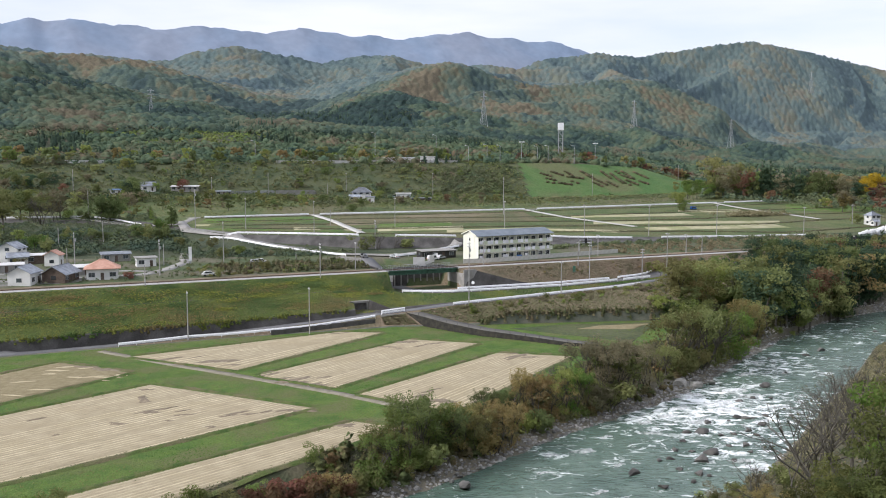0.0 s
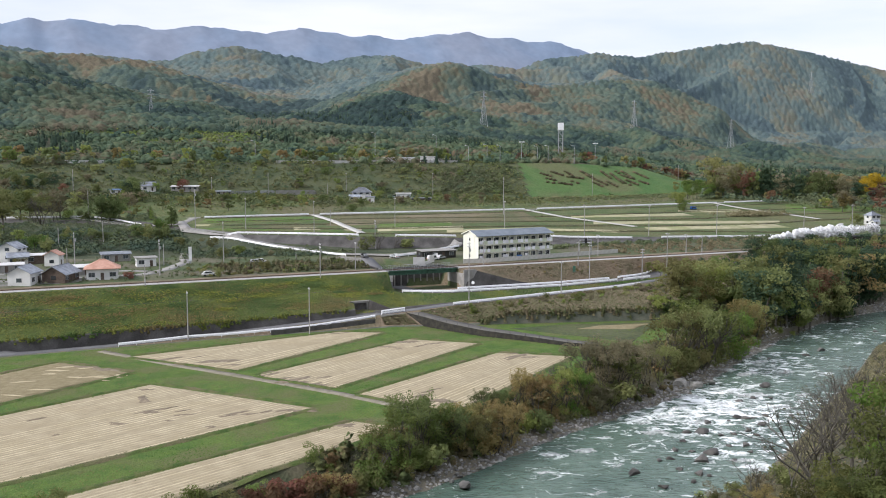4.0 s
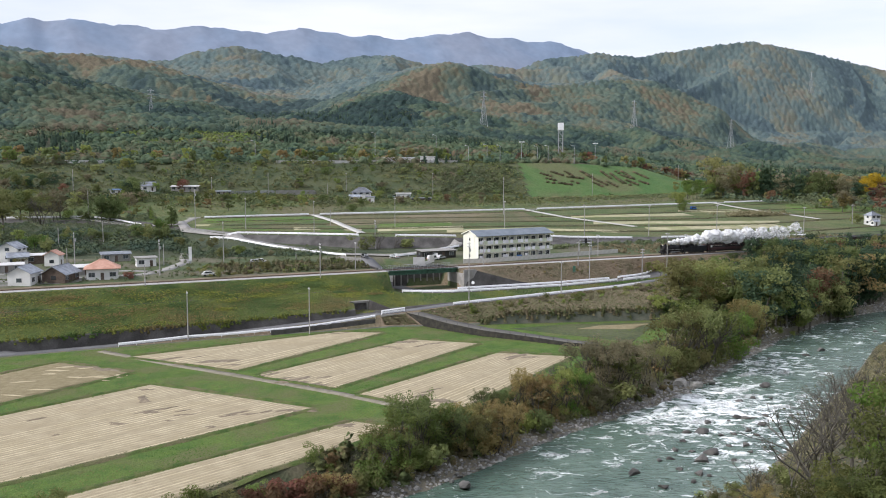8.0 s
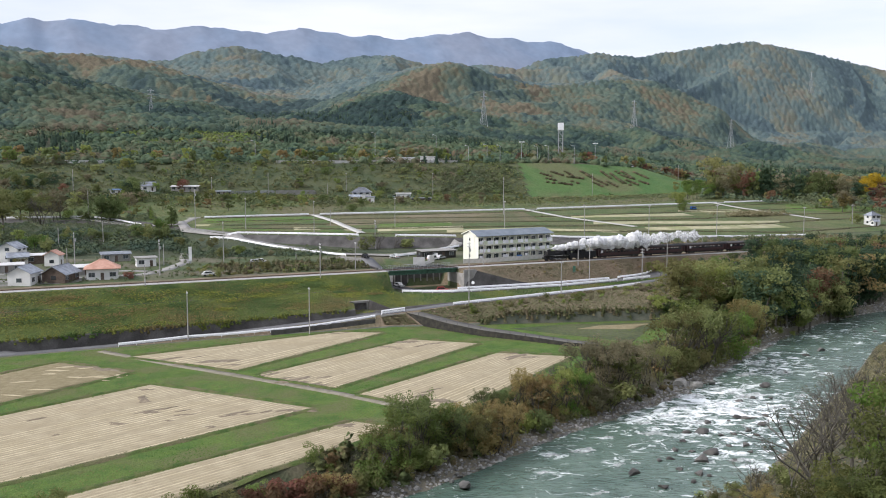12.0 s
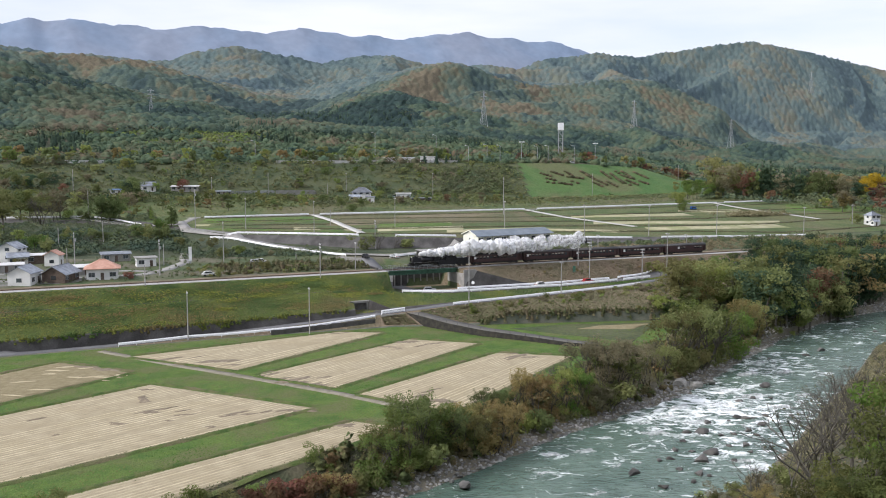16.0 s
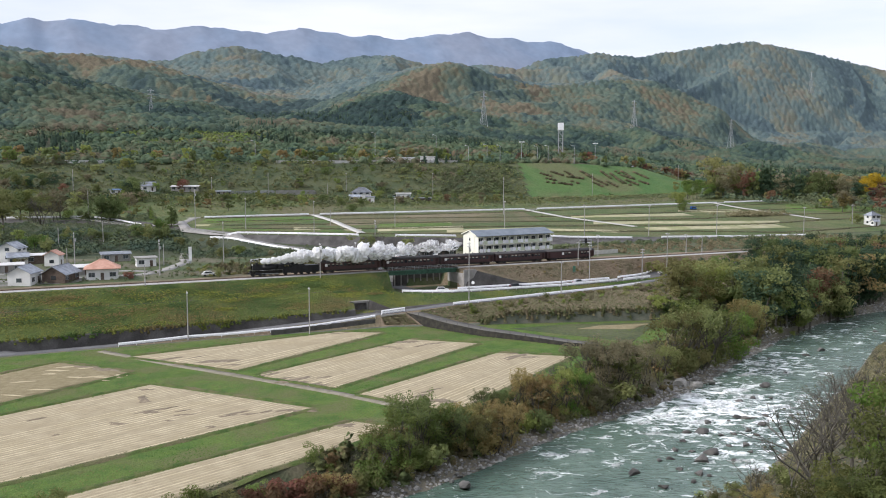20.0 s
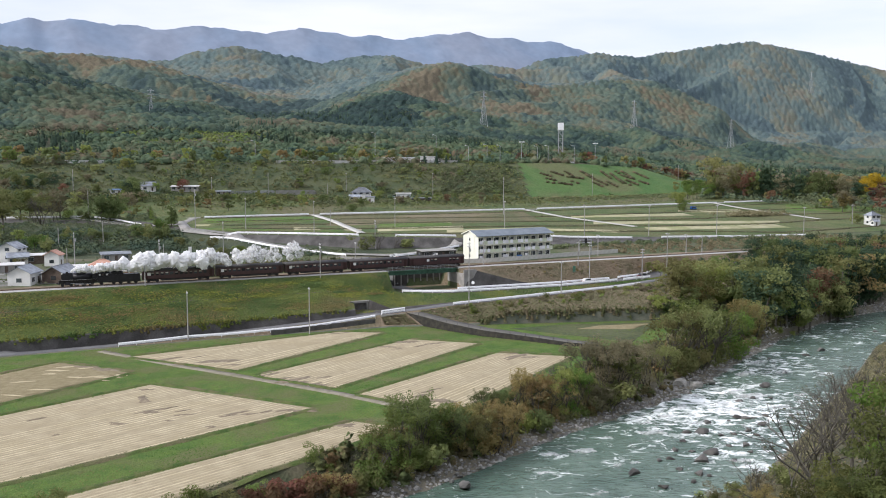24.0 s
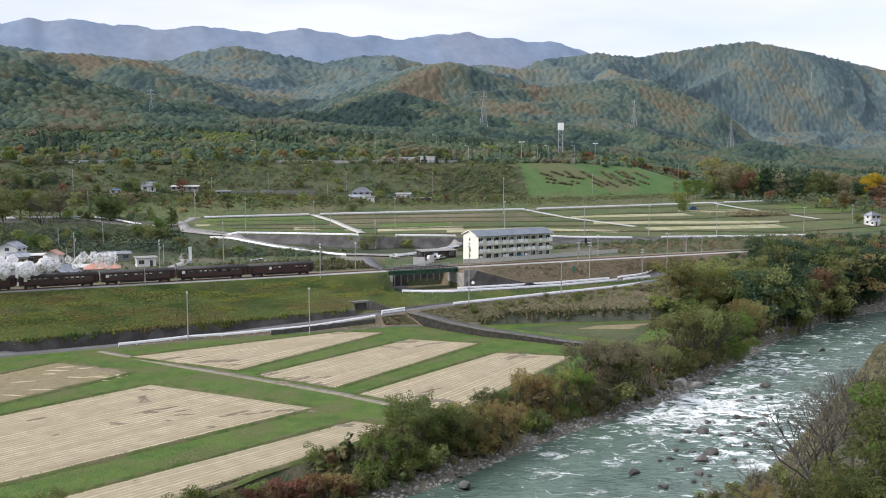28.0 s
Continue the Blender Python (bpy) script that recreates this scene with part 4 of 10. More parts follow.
def paddy(corners, rows, material=M_STRAW, label="harvested rice paddy with rows of pale stubble", bare=True, along=0):
    """A harvested field: a soil sheet and straw rows along its length, corners in order."""
    a, b, c, d = [Vector((p[0], p[1], 0)) for p in corners]
    PADDIES.append([tuple(p[:2]) for p in corners])
    f = patch("paddy_field", corners, material, label, "rice field", dz=0.07, n=(26, 14), rough_edge=0.7)
    bm = bmesh.new()
    for k in range(rows):
        v0 = (k + 0.22 + 0.1 * noise.noise(Vector((k * 1.7, 2, 0)))) / rows
        v1 = (k + 0.72 + 0.16 * noise.noise(Vector((k * 2.3, 7, 0)))) / rows
        n = 14
        prev = None
        for i in range(n + 1):
            u = 0.01 + 0.98 * i / n
            j = 0.22 / rows * noise.noise(Vector((i * 0.7, k * 3.1, 5.0)))
            pa, pb = a.lerp(b, u).lerp(d.lerp(c, u), v0 + j), a.lerp(b, u).lerp(d.lerp(c, u), v1 + j)
            za, zb = ground_z(pa.x, pa.y) + 0.055, ground_z(pb.x, pb.y) + 0.055
            mid = (pa + pb) / 2
            cur = [bm.verts.new((pa.x, pa.y, za)), bm.verts.new((mid.x, mid.y, za + 0.06)), bm.verts.new((pb.x, pb.y, zb))]
            if prev:
                bm.faces.new((prev[0], cur[0], cur[1], prev[1]))
                bm.faces.new((prev[1], cur[1], cur[2], prev[2]))
            prev = cur
    if rows:
        ob = part("stubble_rows", bm, M_STRAW_PALE, f, "pale straw rows")
        tagged(ob, kind="stuff")
    return f


paddy(((-94.70, 131.00), (-59.16, 173.17), (-23.70, 155.95), (-75.16, 103.15)), 34)
paddy(((-64.93, 97.97), (-15.28, 147.35), (-6.88, 143.71), (-54.39, 91.08)), 11)
paddy(((-111.42, 154.83), (-86.73, 193.37), (-66.98, 183.50), (-97.63, 135.18)), 0, M_SOIL, "brown ploughed rice paddy with straw scraps")
paddy(((-72.63, 199.31), (-27.91, 230.37), (-15.72, 229.56), (-44.66, 185.61)), 16, label="small harvested paddy beside the embankment road")
paddy(((-39.37, 180.93), (-8.56, 220.25), (9.08, 215.15), (-21.67, 170.42)), 18)
paddy(((-16.35, 165.60), (12.90, 203.69), (30.09, 199.93), (2.13, 152.98)), 20)


# low grassed dikes round the paddies
def dike(a, b, width, high):
    a, b = Vector((*a, 0)), Vector((*b, 0))
    d = (b - a).normalized()
    side = Vector((-d.y, d.x, 0))
    k = max(3, int((b - a).length / 1.3))
    verts, faces = [], []
    for i in range(k + 1):
        p = a.lerp(b, i / k)
        z = ground_z(p.x, p.y)
        o = 0.16 * noise.noise(Vector((p.x * 0.4, p.y * 0.4, 1)))
        h = (0.1 if i in (0, k) else high) * (0.8 + 0.8 * abs(noise.noise(Vector((p.x * 0.7, p.y * 0.7, 5)))))
        for u, w in ((-1, -0.05), (-0.45, 0.85), (0.25, 1.0), (1, -0.05)):
            q = p + side * (u * width + o)
            verts.append((q.x, q.y, z + w * h))
    for i in range(k):
        faces += [(4 * i + j, 4 * i + 4 + j, 4 * i + 5 + j, 4 * i + 1 + j) for j in range(3)]
    tagged(new("dike", sheet_mesh("dike", verts, faces, [M_DIKE])), "low grassed dike along a paddy", "dike", kind="structure")


for quad in PADDIES:
    for i in range(4):
        a, b = quad[i], quad[(i + 1) % 4]
        if (Vector(a) - Vector(b)).length > 6:
            mid, heart = (Vector(a) + Vector(b)) / 2, sum((Vector(q) for q in quad), Vector((0, 0))) / 4
            d = (Vector(b) - Vector(a)).normalized()
            out = Vector((d.y, -d.x)) * (1 if (mid - heart).dot(Vector((d.y, -d.x))) > 0 else -1)
            dike(Vector(a) + out * 0.85, Vector(b) + out * 0.85, 0.75, 0.32)

patch("grass_field", ((17.97, 235.36), (34.31, 241.45), (61.64, 245.99), (47.96, 216.59)), M_WILD, "rough yellow-green grass field below the terrace wall", "field", dz=0.06)
patch("fallow_field", ((36.43, 234.51), (43.52, 239.68), (58.56, 243.25), (51.86, 234.51)), M_SOIL, "muddy fallow strip", "field", dz=0.12, rough_edge=1.0)
# dark ledges between the terraces
for k in range(5):
    f = (k + 0.7) / 5.4
    pts = []
    for m in range(84, 470, 8):
        n = float(line_at(dict((l[0], l[1]) for l in LINES)["lower_road"], np.array([m]))[0][0]) * (1 - f) + float(line_at(dict((l[0], l[1]) for l in LINES)["upper_road"], np.array([m]))[0][0]) * f
        pts.append(at(m, n + 3.0 * math.sin(m / 31 + k))[:2])
    ribbon("terrace_ledge", pts, 2.2, M_LEDGE, "dark weedy ledge between two terrace fields", "ledge", dz=0.16, step=4, wander=0.9)
# pale straw strips and green strips of the upper terraces
for c in (((-108.64, 380.09), (-110.41, 386.35), (4.37, 419.65), (4.28, 411.17)), ((-62.75, 364.92), (-64.29, 373.96), (-35.13, 374.65), (-33.96, 362.04)), ((-27.31, 361.47), (-28.25, 373.93), (9.36, 399.29), (8.93, 380.95)), ((1.43, 365.53), (1.47, 375.54), (46.56, 406.30), (45.74, 399.10)), ((44.95, 392.11), (45.74, 399.10), (85.32, 401.80), (78.01, 391.28)), ((73.57, 424.89), (75.39, 435.50), (180.49, 465.40), (175.44, 452.26)), ((96.42, 404.46), (96.38, 415.78), (171.26, 448.99), (174.98, 436.23)), ((66.48, 452.23), (68.18, 463.89), (135.64, 489.70), (139.07, 479.47)), ((133.86, 494.96), (136.31, 504.11), (177.27, 518.56), (172.00, 502.98))):
    patch("straw_field", c, M_STRIP, "pale harvested strip on the terrace", "field", dz=0.12, n=(30, 3), rough_edge=0.5)
for c in (((-111.00, 392.97), (-111.88, 410.43), (-66.42, 427.30), (-48.53, 405.34)), ((-28.15, 379.22), (-29.33, 395.32), (4.31, 413.98), (4.17, 400.14)), ((205.57, 521.93), (218.60, 555.32), (282.26, 559.84), (261.59, 518.46)), ((-103.70, 366.76), (-106.96, 374.16), (-43.37, 361.90), (-32.84, 350.03))):
    patch("grass_field", c, M_VERGE, "green grass strip on the terrace", "field", dz=0.10, n=(24, 5), rough_edge=0.8)
for c in (((-51.87, 381.23), (-53.39, 423.06), (44.26, 482.94), (49.47, 431.96)),):
    patch("fallow_field", c, M_FALLOW, "brown fallow terrace field", "field", dz=0.08, n=(40, 8), rough_edge=0.8)
# bare and trampled spots of the paddies
def spot(x, y, rx, ry, deg, seed, material=M_SPOT, label="trampled bare spot in the stubble"):
    verts = [(x, y, ground_z(x, y) + 0.19)]
    for ring in (0.55, 1.0):
        for k in range(22):
            a = 2 * math.pi * k / 22
            w = ring * (0.75 + 0.6 * noise.noise(Vector((math.cos(a) * 1.7 + seed * 5, math.sin(a) * 1.7, seed))))
            u, v = rx * w * math.cos(a), ry * w * math.sin(a)
            c, s = math.cos(radians(deg)), math.sin(radians(deg))
            verts.append((x + u * c - v * s, y + u * s + v * c, ground_z(x, y) + (0.185 if ring < 1 else 0.07)))
    faces = [(0, 1 + k, 1 + (k + 1) % 22) for k in range(22)] + [(1 + k, 23 + k, 23 + (k + 1) % 22, 1 + (k + 1) % 22) for k in range(22)]
    tagged(new("bare_spot", sheet_mesh("bare_spot", verts, faces, [material])), label, "soil", group="bare spots of the paddies")


SPOTS = [(-72.48, 186.14) + (5, 1.6), (-56.88, 161.85) + (1.2, 2.6), (-52.66, 153.71) + (3.5, 0.7), (-56.20, 146.00) + (2.0, 0.5), (-39.66, 144.03) + (1.0, 0.4), (-31.42, 176.48) + (6, 1.5), (-25.61, 172.70) + (4, 1.0), (-9.42, 216.59) + (5, 1.6), (17.29, 199.93) + (6, 1.4), (-26.43, 153.71) + (4, 1.0), (-51.26, 194.53) + (7, 1.8), (-62.92, 196.89) + (5, 0.9), (-2.02, 160.64) + (6, 1.6), (-16.74, 144.68) + (3, 1.2), (-38.10, 183.50) + (3, 0.8), (-79.13, 188.86) + (7, 0.8), (-45.59, 151.17) + (2.5, 0.6), (-36.81, 152.25) + (3, 0.6), (-13.04, 210.28) + (4, 0.7)]
for k, (x, y, rx, ry) in enumerate(SPOTS):
    spot(x, y, rx, ry, RAIL_DEG - 10 + 25 * ((k * 7) % 3 - 1), k)
for k, (x, y, rx, ry) in enumerate([(-58.8, 168.7, 2.08, 0.65), (-57.7, 163.5, 1.3, 0.65), (-55.9, 159.5, 1.6900000000000002, 0.52), (-52.3, 152.6, 2.8600000000000003, 0.65), (-50.0, 155.6, 2.6, 0.39), (-46.8, 153.7, 2.08, 0.39), (-55.5, 145.3, 1.8199999999999998, 0.52), (-39.1, 143.4, 1.04, 0.45499999999999996), (-37.9, 150.5, 2.08, 0.39), (-34.6, 151.5, 2.3400000000000003, 0.45499999999999996), (-31.9, 153.0, 2.3400000000000003, 0.45499999999999996), (-28.5, 154.1, 3.12, 0.52), (-25.4, 153.7, 2.8600000000000003, 0.65), (-70.9, 148.4, 2.8600000000000003, 0.39), (-63.4, 139.3, 1.04, 0.39), (-47.4, 147.3, 1.3, 0.26), (-36.6, 182.0, 3.9000000000000004, 0.65), (-33.5, 178.0, 4.16, 0.78), (-29.4, 175.1, 3.3800000000000003, 0.78), (-26.1, 173.2, 2.8600000000000003, 0.65), (-24.8, 179.0, 2.6, 0.52), (-9.1, 216.8, 3.9000000000000004, 0.65), (-5.4, 211.9, 3.3800000000000003, 0.52), (-2.0, 214.7, 4.55, 0.65), (-10.8, 207.8, 2.3400000000000003, 0.52), (-4.2, 164.4, 3.3800000000000003, 0.78), (-1.0, 161.1, 3.12, 0.78), (0.6, 157.9, 2.3400000000000003, 0.65), (-2.7, 167.8, 3.9000000000000004, 0.52), (18.2, 203.2, 3.9000000000000004, 0.78), (20.5, 198.8, 3.9000000000000004, 0.65), (15.7, 197.0, 2.6, 0.52), (-51.8, 194.1, 3.12, 0.65), (-46.9, 190.6, 3.12, 0.65), (-57.0, 198.8, 2.6, 0.52), (-27.7, 228.2, 3.9000000000000004, 0.52), (-20.9, 220.5, 2.6, 0.39)]):
    spot(x, y, rx, ry, RAIL_DEG + 20 * ((k * 5) % 3 - 1), k + 40)
# straw scraps on the ploughed paddy
for k, (x, y, rx, ry) in enumerate([(-83.7, 185.2, 3.4, 0.6), (-83.3, 188.4, 2.6, 0.6), (-83.8, 182.0, 1.8, 0.4), (-76.9, 179.0, 3, 0.45), (-73.5, 179.5, 3.4, 0.5), (-69.8, 179.0, 3.2, 0.6), (-68.5, 181.0, 2.0, 0.5), (-86.2, 175.1, 3, 0.3), (-79.8, 168.7, 4, 0.25), (-83.2, 164.4, 3, 0.25), (-78.5, 187.3, 2, 0.3), (-70.4, 176.1, 2, 0.3)]):
    spot(x, y, rx, ry, 5 + 15 * ((k * 5) % 3 - 1), k + 90, M_STRAW_PALE, "scraps of pale straw on the ploughed paddy")


# ---- the apartment block ----
M_WALL = mat("cream_render", (0.82, 0.82, 0.72), (0.74, 0.74, 0.63), 0.25, 0.85, 0.1, vary=0.06)
M_PALE = mat("pale_green_panel", (0.6, 0.65, 0.48), (0.52, 0.57, 0.42), 0.4, 0.7, 0.05, vary=0.06)
M_ROOF = mat("grey_sheet_roof", (0.14, 0.17, 0.20), (0.19, 0.22, 0.25), 0.35, 0.6, 0.1, vary=0.1)
# near-black that paints the shade of an open inside
M_INNER_SHADE = mat("painted_inner_shade", (0.03, 0.03, 0.03), (0.05, 0.045, 0.04), 0.8, 0.6, 0.0, vary=0.2)
M_LINEN = mat("white_laundry", (0.80, 0.80, 0.80), (0.72, 0.73, 0.76), 1.2, 0.9, 0.2, per="object", vary=0.06)
M_BLUE = mat("blue_tarp", (0.05, 0.19, 0.50), (0.04, 0.15, 0.42), 1.5, 0.6, 0.2, vary=0.1)


def glass_mat():
    mt = mat("window_glass", (0.035, 0.045, 0.05), (0.06, 0.07, 0.075), 0.7, 0.08, 0.0, per="object", vary=0.3, spec=0.6)
    return mt


M_GLASS = glass_mat()


def build_apartments():
    a = at(141.6, 8.0, 0.1)
    e = at(173.7, 12.0, 0.1)
    deg = math.degrees(math.atan2(e.y - a.y, e.x - a.x))
    L, Dp, H, st = (e - a).length, 7.9, 8.7, 2.75
    ob = thing("apartment_building", Matrix.Translation(a) @ pose(0, 0, 0, 0, 0, deg), "three-storey cream apartment block with pale green balconies", "apartment building")
    bm = bmesh.new()
    prism(bm, [(0.0, -0.5), (Dp, -0.5), (Dp, H), (Dp / 2, H + 1.35), (0.0, H)], 0, L)
    for v in bm.verts:
        v.co = Vector((v.co.y, v.co.x, v.co.z))
    body = part("wall", bm, M_WALL, ob, "cream rendered walls")
    for s in (0, 1):
        bm = bmesh.new()
        y0, y1, z0, z1 = (-1.5, Dp / 2, H - 0.28, H + 1.48) if s == 0 else (Dp + 0.5, Dp / 2, H - 0.05, H + 1.48)
        vs = [bm.verts.new(c) for c in ((-0.5, y0, z0), (L + 0.5, y0, z0), (L + 0.5, y1, z1), (-0.5, y1, z1))]
        top = [bm.verts.new(v.co + Vector((0, 0, 0.14))) for v in vs]
        bm.faces.new(vs)
        bm.faces.new(top[::-1])
        for k in range(4):
            bm.faces.new((vs[k], vs[(k + 1) % 4], top[(k + 1) % 4], top[k]))
        part("roof", bm, M_ROOF, ob, "grey sheet-metal roof slope")
    bm = bmesh.new()
    prism(bm, [(-0.5, -0.02), (Dp / 2, 1.55), (Dp + 0.4, 0.1), (Dp + 0.4, 0.42), (Dp / 2, 1.86), (-0.5, 0.3)], -0.62, -0.4)
    for v in bm.verts:
        v.co = Vector((v.co.y, v.co.x, v.co.z + H - 0.1))
    part("bargeboard", bm, M_WALL, ob)
    bays = 10
    w = L / bays
    bmw = bmesh.new()
    box(bmw, -1.2, 1.2, -0.05, 0.04, 0, 1.85)
    win = mesh_of("window", bmw, M_GLASS)
    bmf = bmesh.new()
    for x0, x1, z0, z1 in ((-1.27, -1.2, -0.07, 1.92), (1.2, 1.27, -0.07, 1.92), (-0.03, 0.03, 0, 1.85), (-1.27, 1.27, 1.85, 1.92), (-1.27, 1.27, -0.07, 0.0)):
        box(bmf, x0, x1, -0.08, 0.02, z0, z1)
    frm = mesh_of("window_frame", bmf, M_WHITE)
    bml = bmesh.new()
    box(bml, -0.55, 0.55, -0.04, 0.04, 0, 1.15)
    for v in bml.verts:
        v.co.y += 0.05 * math.sin(v.co.x * 9)
    lin = mesh_of("laundry", bml, M_LINEN)
    for f in range(3):
        z = 0.15 + st * f + 0.15
        bm = bmesh.new()
        box(bm, 0.0, L, -1.25, 0.02, z - 0.28, z - 0.08)
        part("balcony_slab", bm, M_WALL, ob)
        for b in range(bays):
            x = w * (b + 0.5)
            p = share("window", win, ob, pose(x, 0, z + 0.15))
            share("window_frame", frm, p, Matrix.Identity(4))
            if f > 0:
                bm = bmesh.new()
                box(bm, x - w / 2 + 0.05, x + w / 2 - 0.05, -1.27, -1.19, z - 0.02, z + 0.16)
                box(bm, x - w / 2 + 0.05, x + w / 2 - 0.05, -1.27, -1.19, z + 0.85, z + 0.98)
                k = x - w / 2 + 0.05
                while k < x + w / 2 - 0.1:
                    box(bm, k, k + 0.175, -1.26, -1.2, z + 0.16, z + 0.86)
                    k += 0.2
                part("balcony_rail", bm, M_PALE, ob, "pale green slatted balcony front")
            bm = bmesh.new()
            box(bm, x - w / 2 - 0.06, x - w / 2 + 0.06, -1.22, 0.02, z - 0.1, z + st - 0.28)
            part("party_screen", bm, M_WALL, ob)
            if (b * 7 + f * 5) % 10 < (9 if f else 3):
                for q in range(1 + (b + f) % 2):
                    share("laundry", lin, ob, pose(x - 0.6 + 1.25 * q, -1.34, z + (0.02 if f else 0.5), 0, 0, 0), "white laundry and bedding over the balcony")
    bm = bmesh.new()
    box(bm, L * 0.50, L * 0.50 + 2.2, -1.5, -1.35, 0.2, 1.5)
    part("blue_sheet", bm, M_BLUE, ob, "blue sheet hung out on the ground floor")
    for x, z in ((2.0, 1.2), (2.0, 4.0), (2.0, 6.8)):
        bm = bmesh.new()
        box(bm, -0.05, 0.03, Dp / 2 - 0.35, Dp / 2 + 0.35, z, z + 1.0)
        part("gable_window", bm, M_GLASS, ob)
    bm = bmesh.new()
    tube(bm, (-0.1, 1.2, -0.2), (-0.1, 1.2, H), 0.06, seg=6)
    part("downpipe", bm, M_WALL, ob)
    return ob


build_apartments()


def wall_run(pts, height, thick, material, label, name="wall", panel=2.4, z_off=0.0):
    """A fence wall of panels with posts."""
    path = [Vector((p[0], p[1], 0)) for p in pts]
    root = thing(name, Matrix.Translation((path[0].x, path[0].y, 0)), label, "wall", kind="structure")
    o = root.matrix_basis.translation.copy()
    for a, b in zip(path, path[1:]):
        L = (b - a).length
        k = max(1, round(L / panel))
        deg = math.degrees(math.atan2(b.y - a.y, b.x - a.x))
        bm = bmesh.new()
        box(bm, 0.03, L / k - 0.03, -thick / 2, thick / 2, -0.8, height)
        box(bm, -0.03, 0.03, -thick * 0.45, thick * 0.45, -0.8, height - 0.04)
        me = mesh_of("panel", bm, material)
        for i in range(k):
            q = a.lerp(b, i / k)
            share("panel", me, root, Matrix.Translation((q.x - o.x, q.y - o.y, ground_z(q.x, q.y) + z_off)) @ pose(0, 0, 0, 0, 0, deg))
    return root


wall_run([at(136, 6.8), at(145, 6.0), at(172, 9.8), at(205, 14)], 1.5, 0.14, M_FENCE, "weathered concrete panel fence beside the apartment block", "fence_wall", 2.2)
wall_run([(-24.75, 286.92), (-17.42, 283.47), (-5.97, 285.18), (-3.07, 294.07)], 2.6, 0.2, M_CONC_WHITE, "pale concrete storage-bay wall in the yard", "yard_wall", 4.5)
wall_run([(-35.57, 295.86), (-24.90, 288.67)], 1.6, 0.15, M_CONC, "low grey yard wall", "yard_wall", 3.0)


# ---- train ----
M_BLACK = mat("locomotive_black", (0.010, 0.010, 0.012), (0.018, 0.018, 0.021), 1.2, 0.5, 0.1, vary=0.2, spec=0.35)
M_IRON = mat("oily_iron", (0.022, 0.021, 0.021), (0.04, 0.038, 0.036), 1.5, 0.55, 0.1, metal=0.2, vary=0.2)
M_BROWN = mat("carriage_maroon", (0.042, 0.019, 0.02), (0.06, 0.025, 0.026), 0.6, 0.45, 0.05, vary=0.15, spec=0.5)
M_CROOF = mat("carriage_roof_grey", (0.075, 0.072, 0.072), (0.055, 0.053, 0.053), 0.5, 0.8, 0.1, vary=0.15)
# pale paint standing in for reflections in the carriage windows
M_GLINT = mat("painted_glint", (0.45, 0.42, 0.36), (0.36, 0.33, 0.27), 1.0, 0.6, 0.0, per="object", vary=0.3)
M_COAL = mat("coal", (0.02, 0.02, 0.022), (0.035, 0.035, 0.036), 2.0, 0.7, 0.8, vary=0.3)
M_LAMP = mat("lamp_glass", (0.75, 0.74, 0.66), None, 1.0, 0.2, 0.0)
M_STRIPE = mat("white_marking", (0.75, 0.75, 0.74), None, 1.0, 0.6, 0.0, vary=0.05)


def wheel_mesh(name, r, w, spokes, material):
    bm = bmesh.new()
    for r0, r1, wd in ((r, r * 0.86 if spokes else 0.0, w), (r * 0.24, 0.0, w * 1.2))[:2 if spokes else 1]:
        seg = 20
        rings = [[bm.verts.new((rr * math.cos(2 * math.pi * k / seg), y, rr * math.sin(2 * math.pi * k / seg))) for k in range(seg)] for rr, y in ((r0, -wd / 2), (r0, wd / 2), (max(r1, 0.01), wd / 2), (max(r1, 0.01), -wd / 2))]
        for i in range(4):
            for k in range(seg):
                bm.faces.new((rings[i][k], rings[i][(k + 1) % seg], rings[(i + 1) % 4][(k + 1) % seg], rings[(i + 1) % 4][k]))
    for k in range(spokes):
        a = 2 * math.pi * k / spokes
        tube(bm, (r * 0.2 * math.cos(a), 0, r * 0.2 * math.sin(a)), (r * 0.88 * math.cos(a), 0, r * 0.88 * math.sin(a)), 0.05, seg=4)
    return mesh_of(name, bm, material)


SPIN = []   # (wheel, radius, home pose) of all that turns


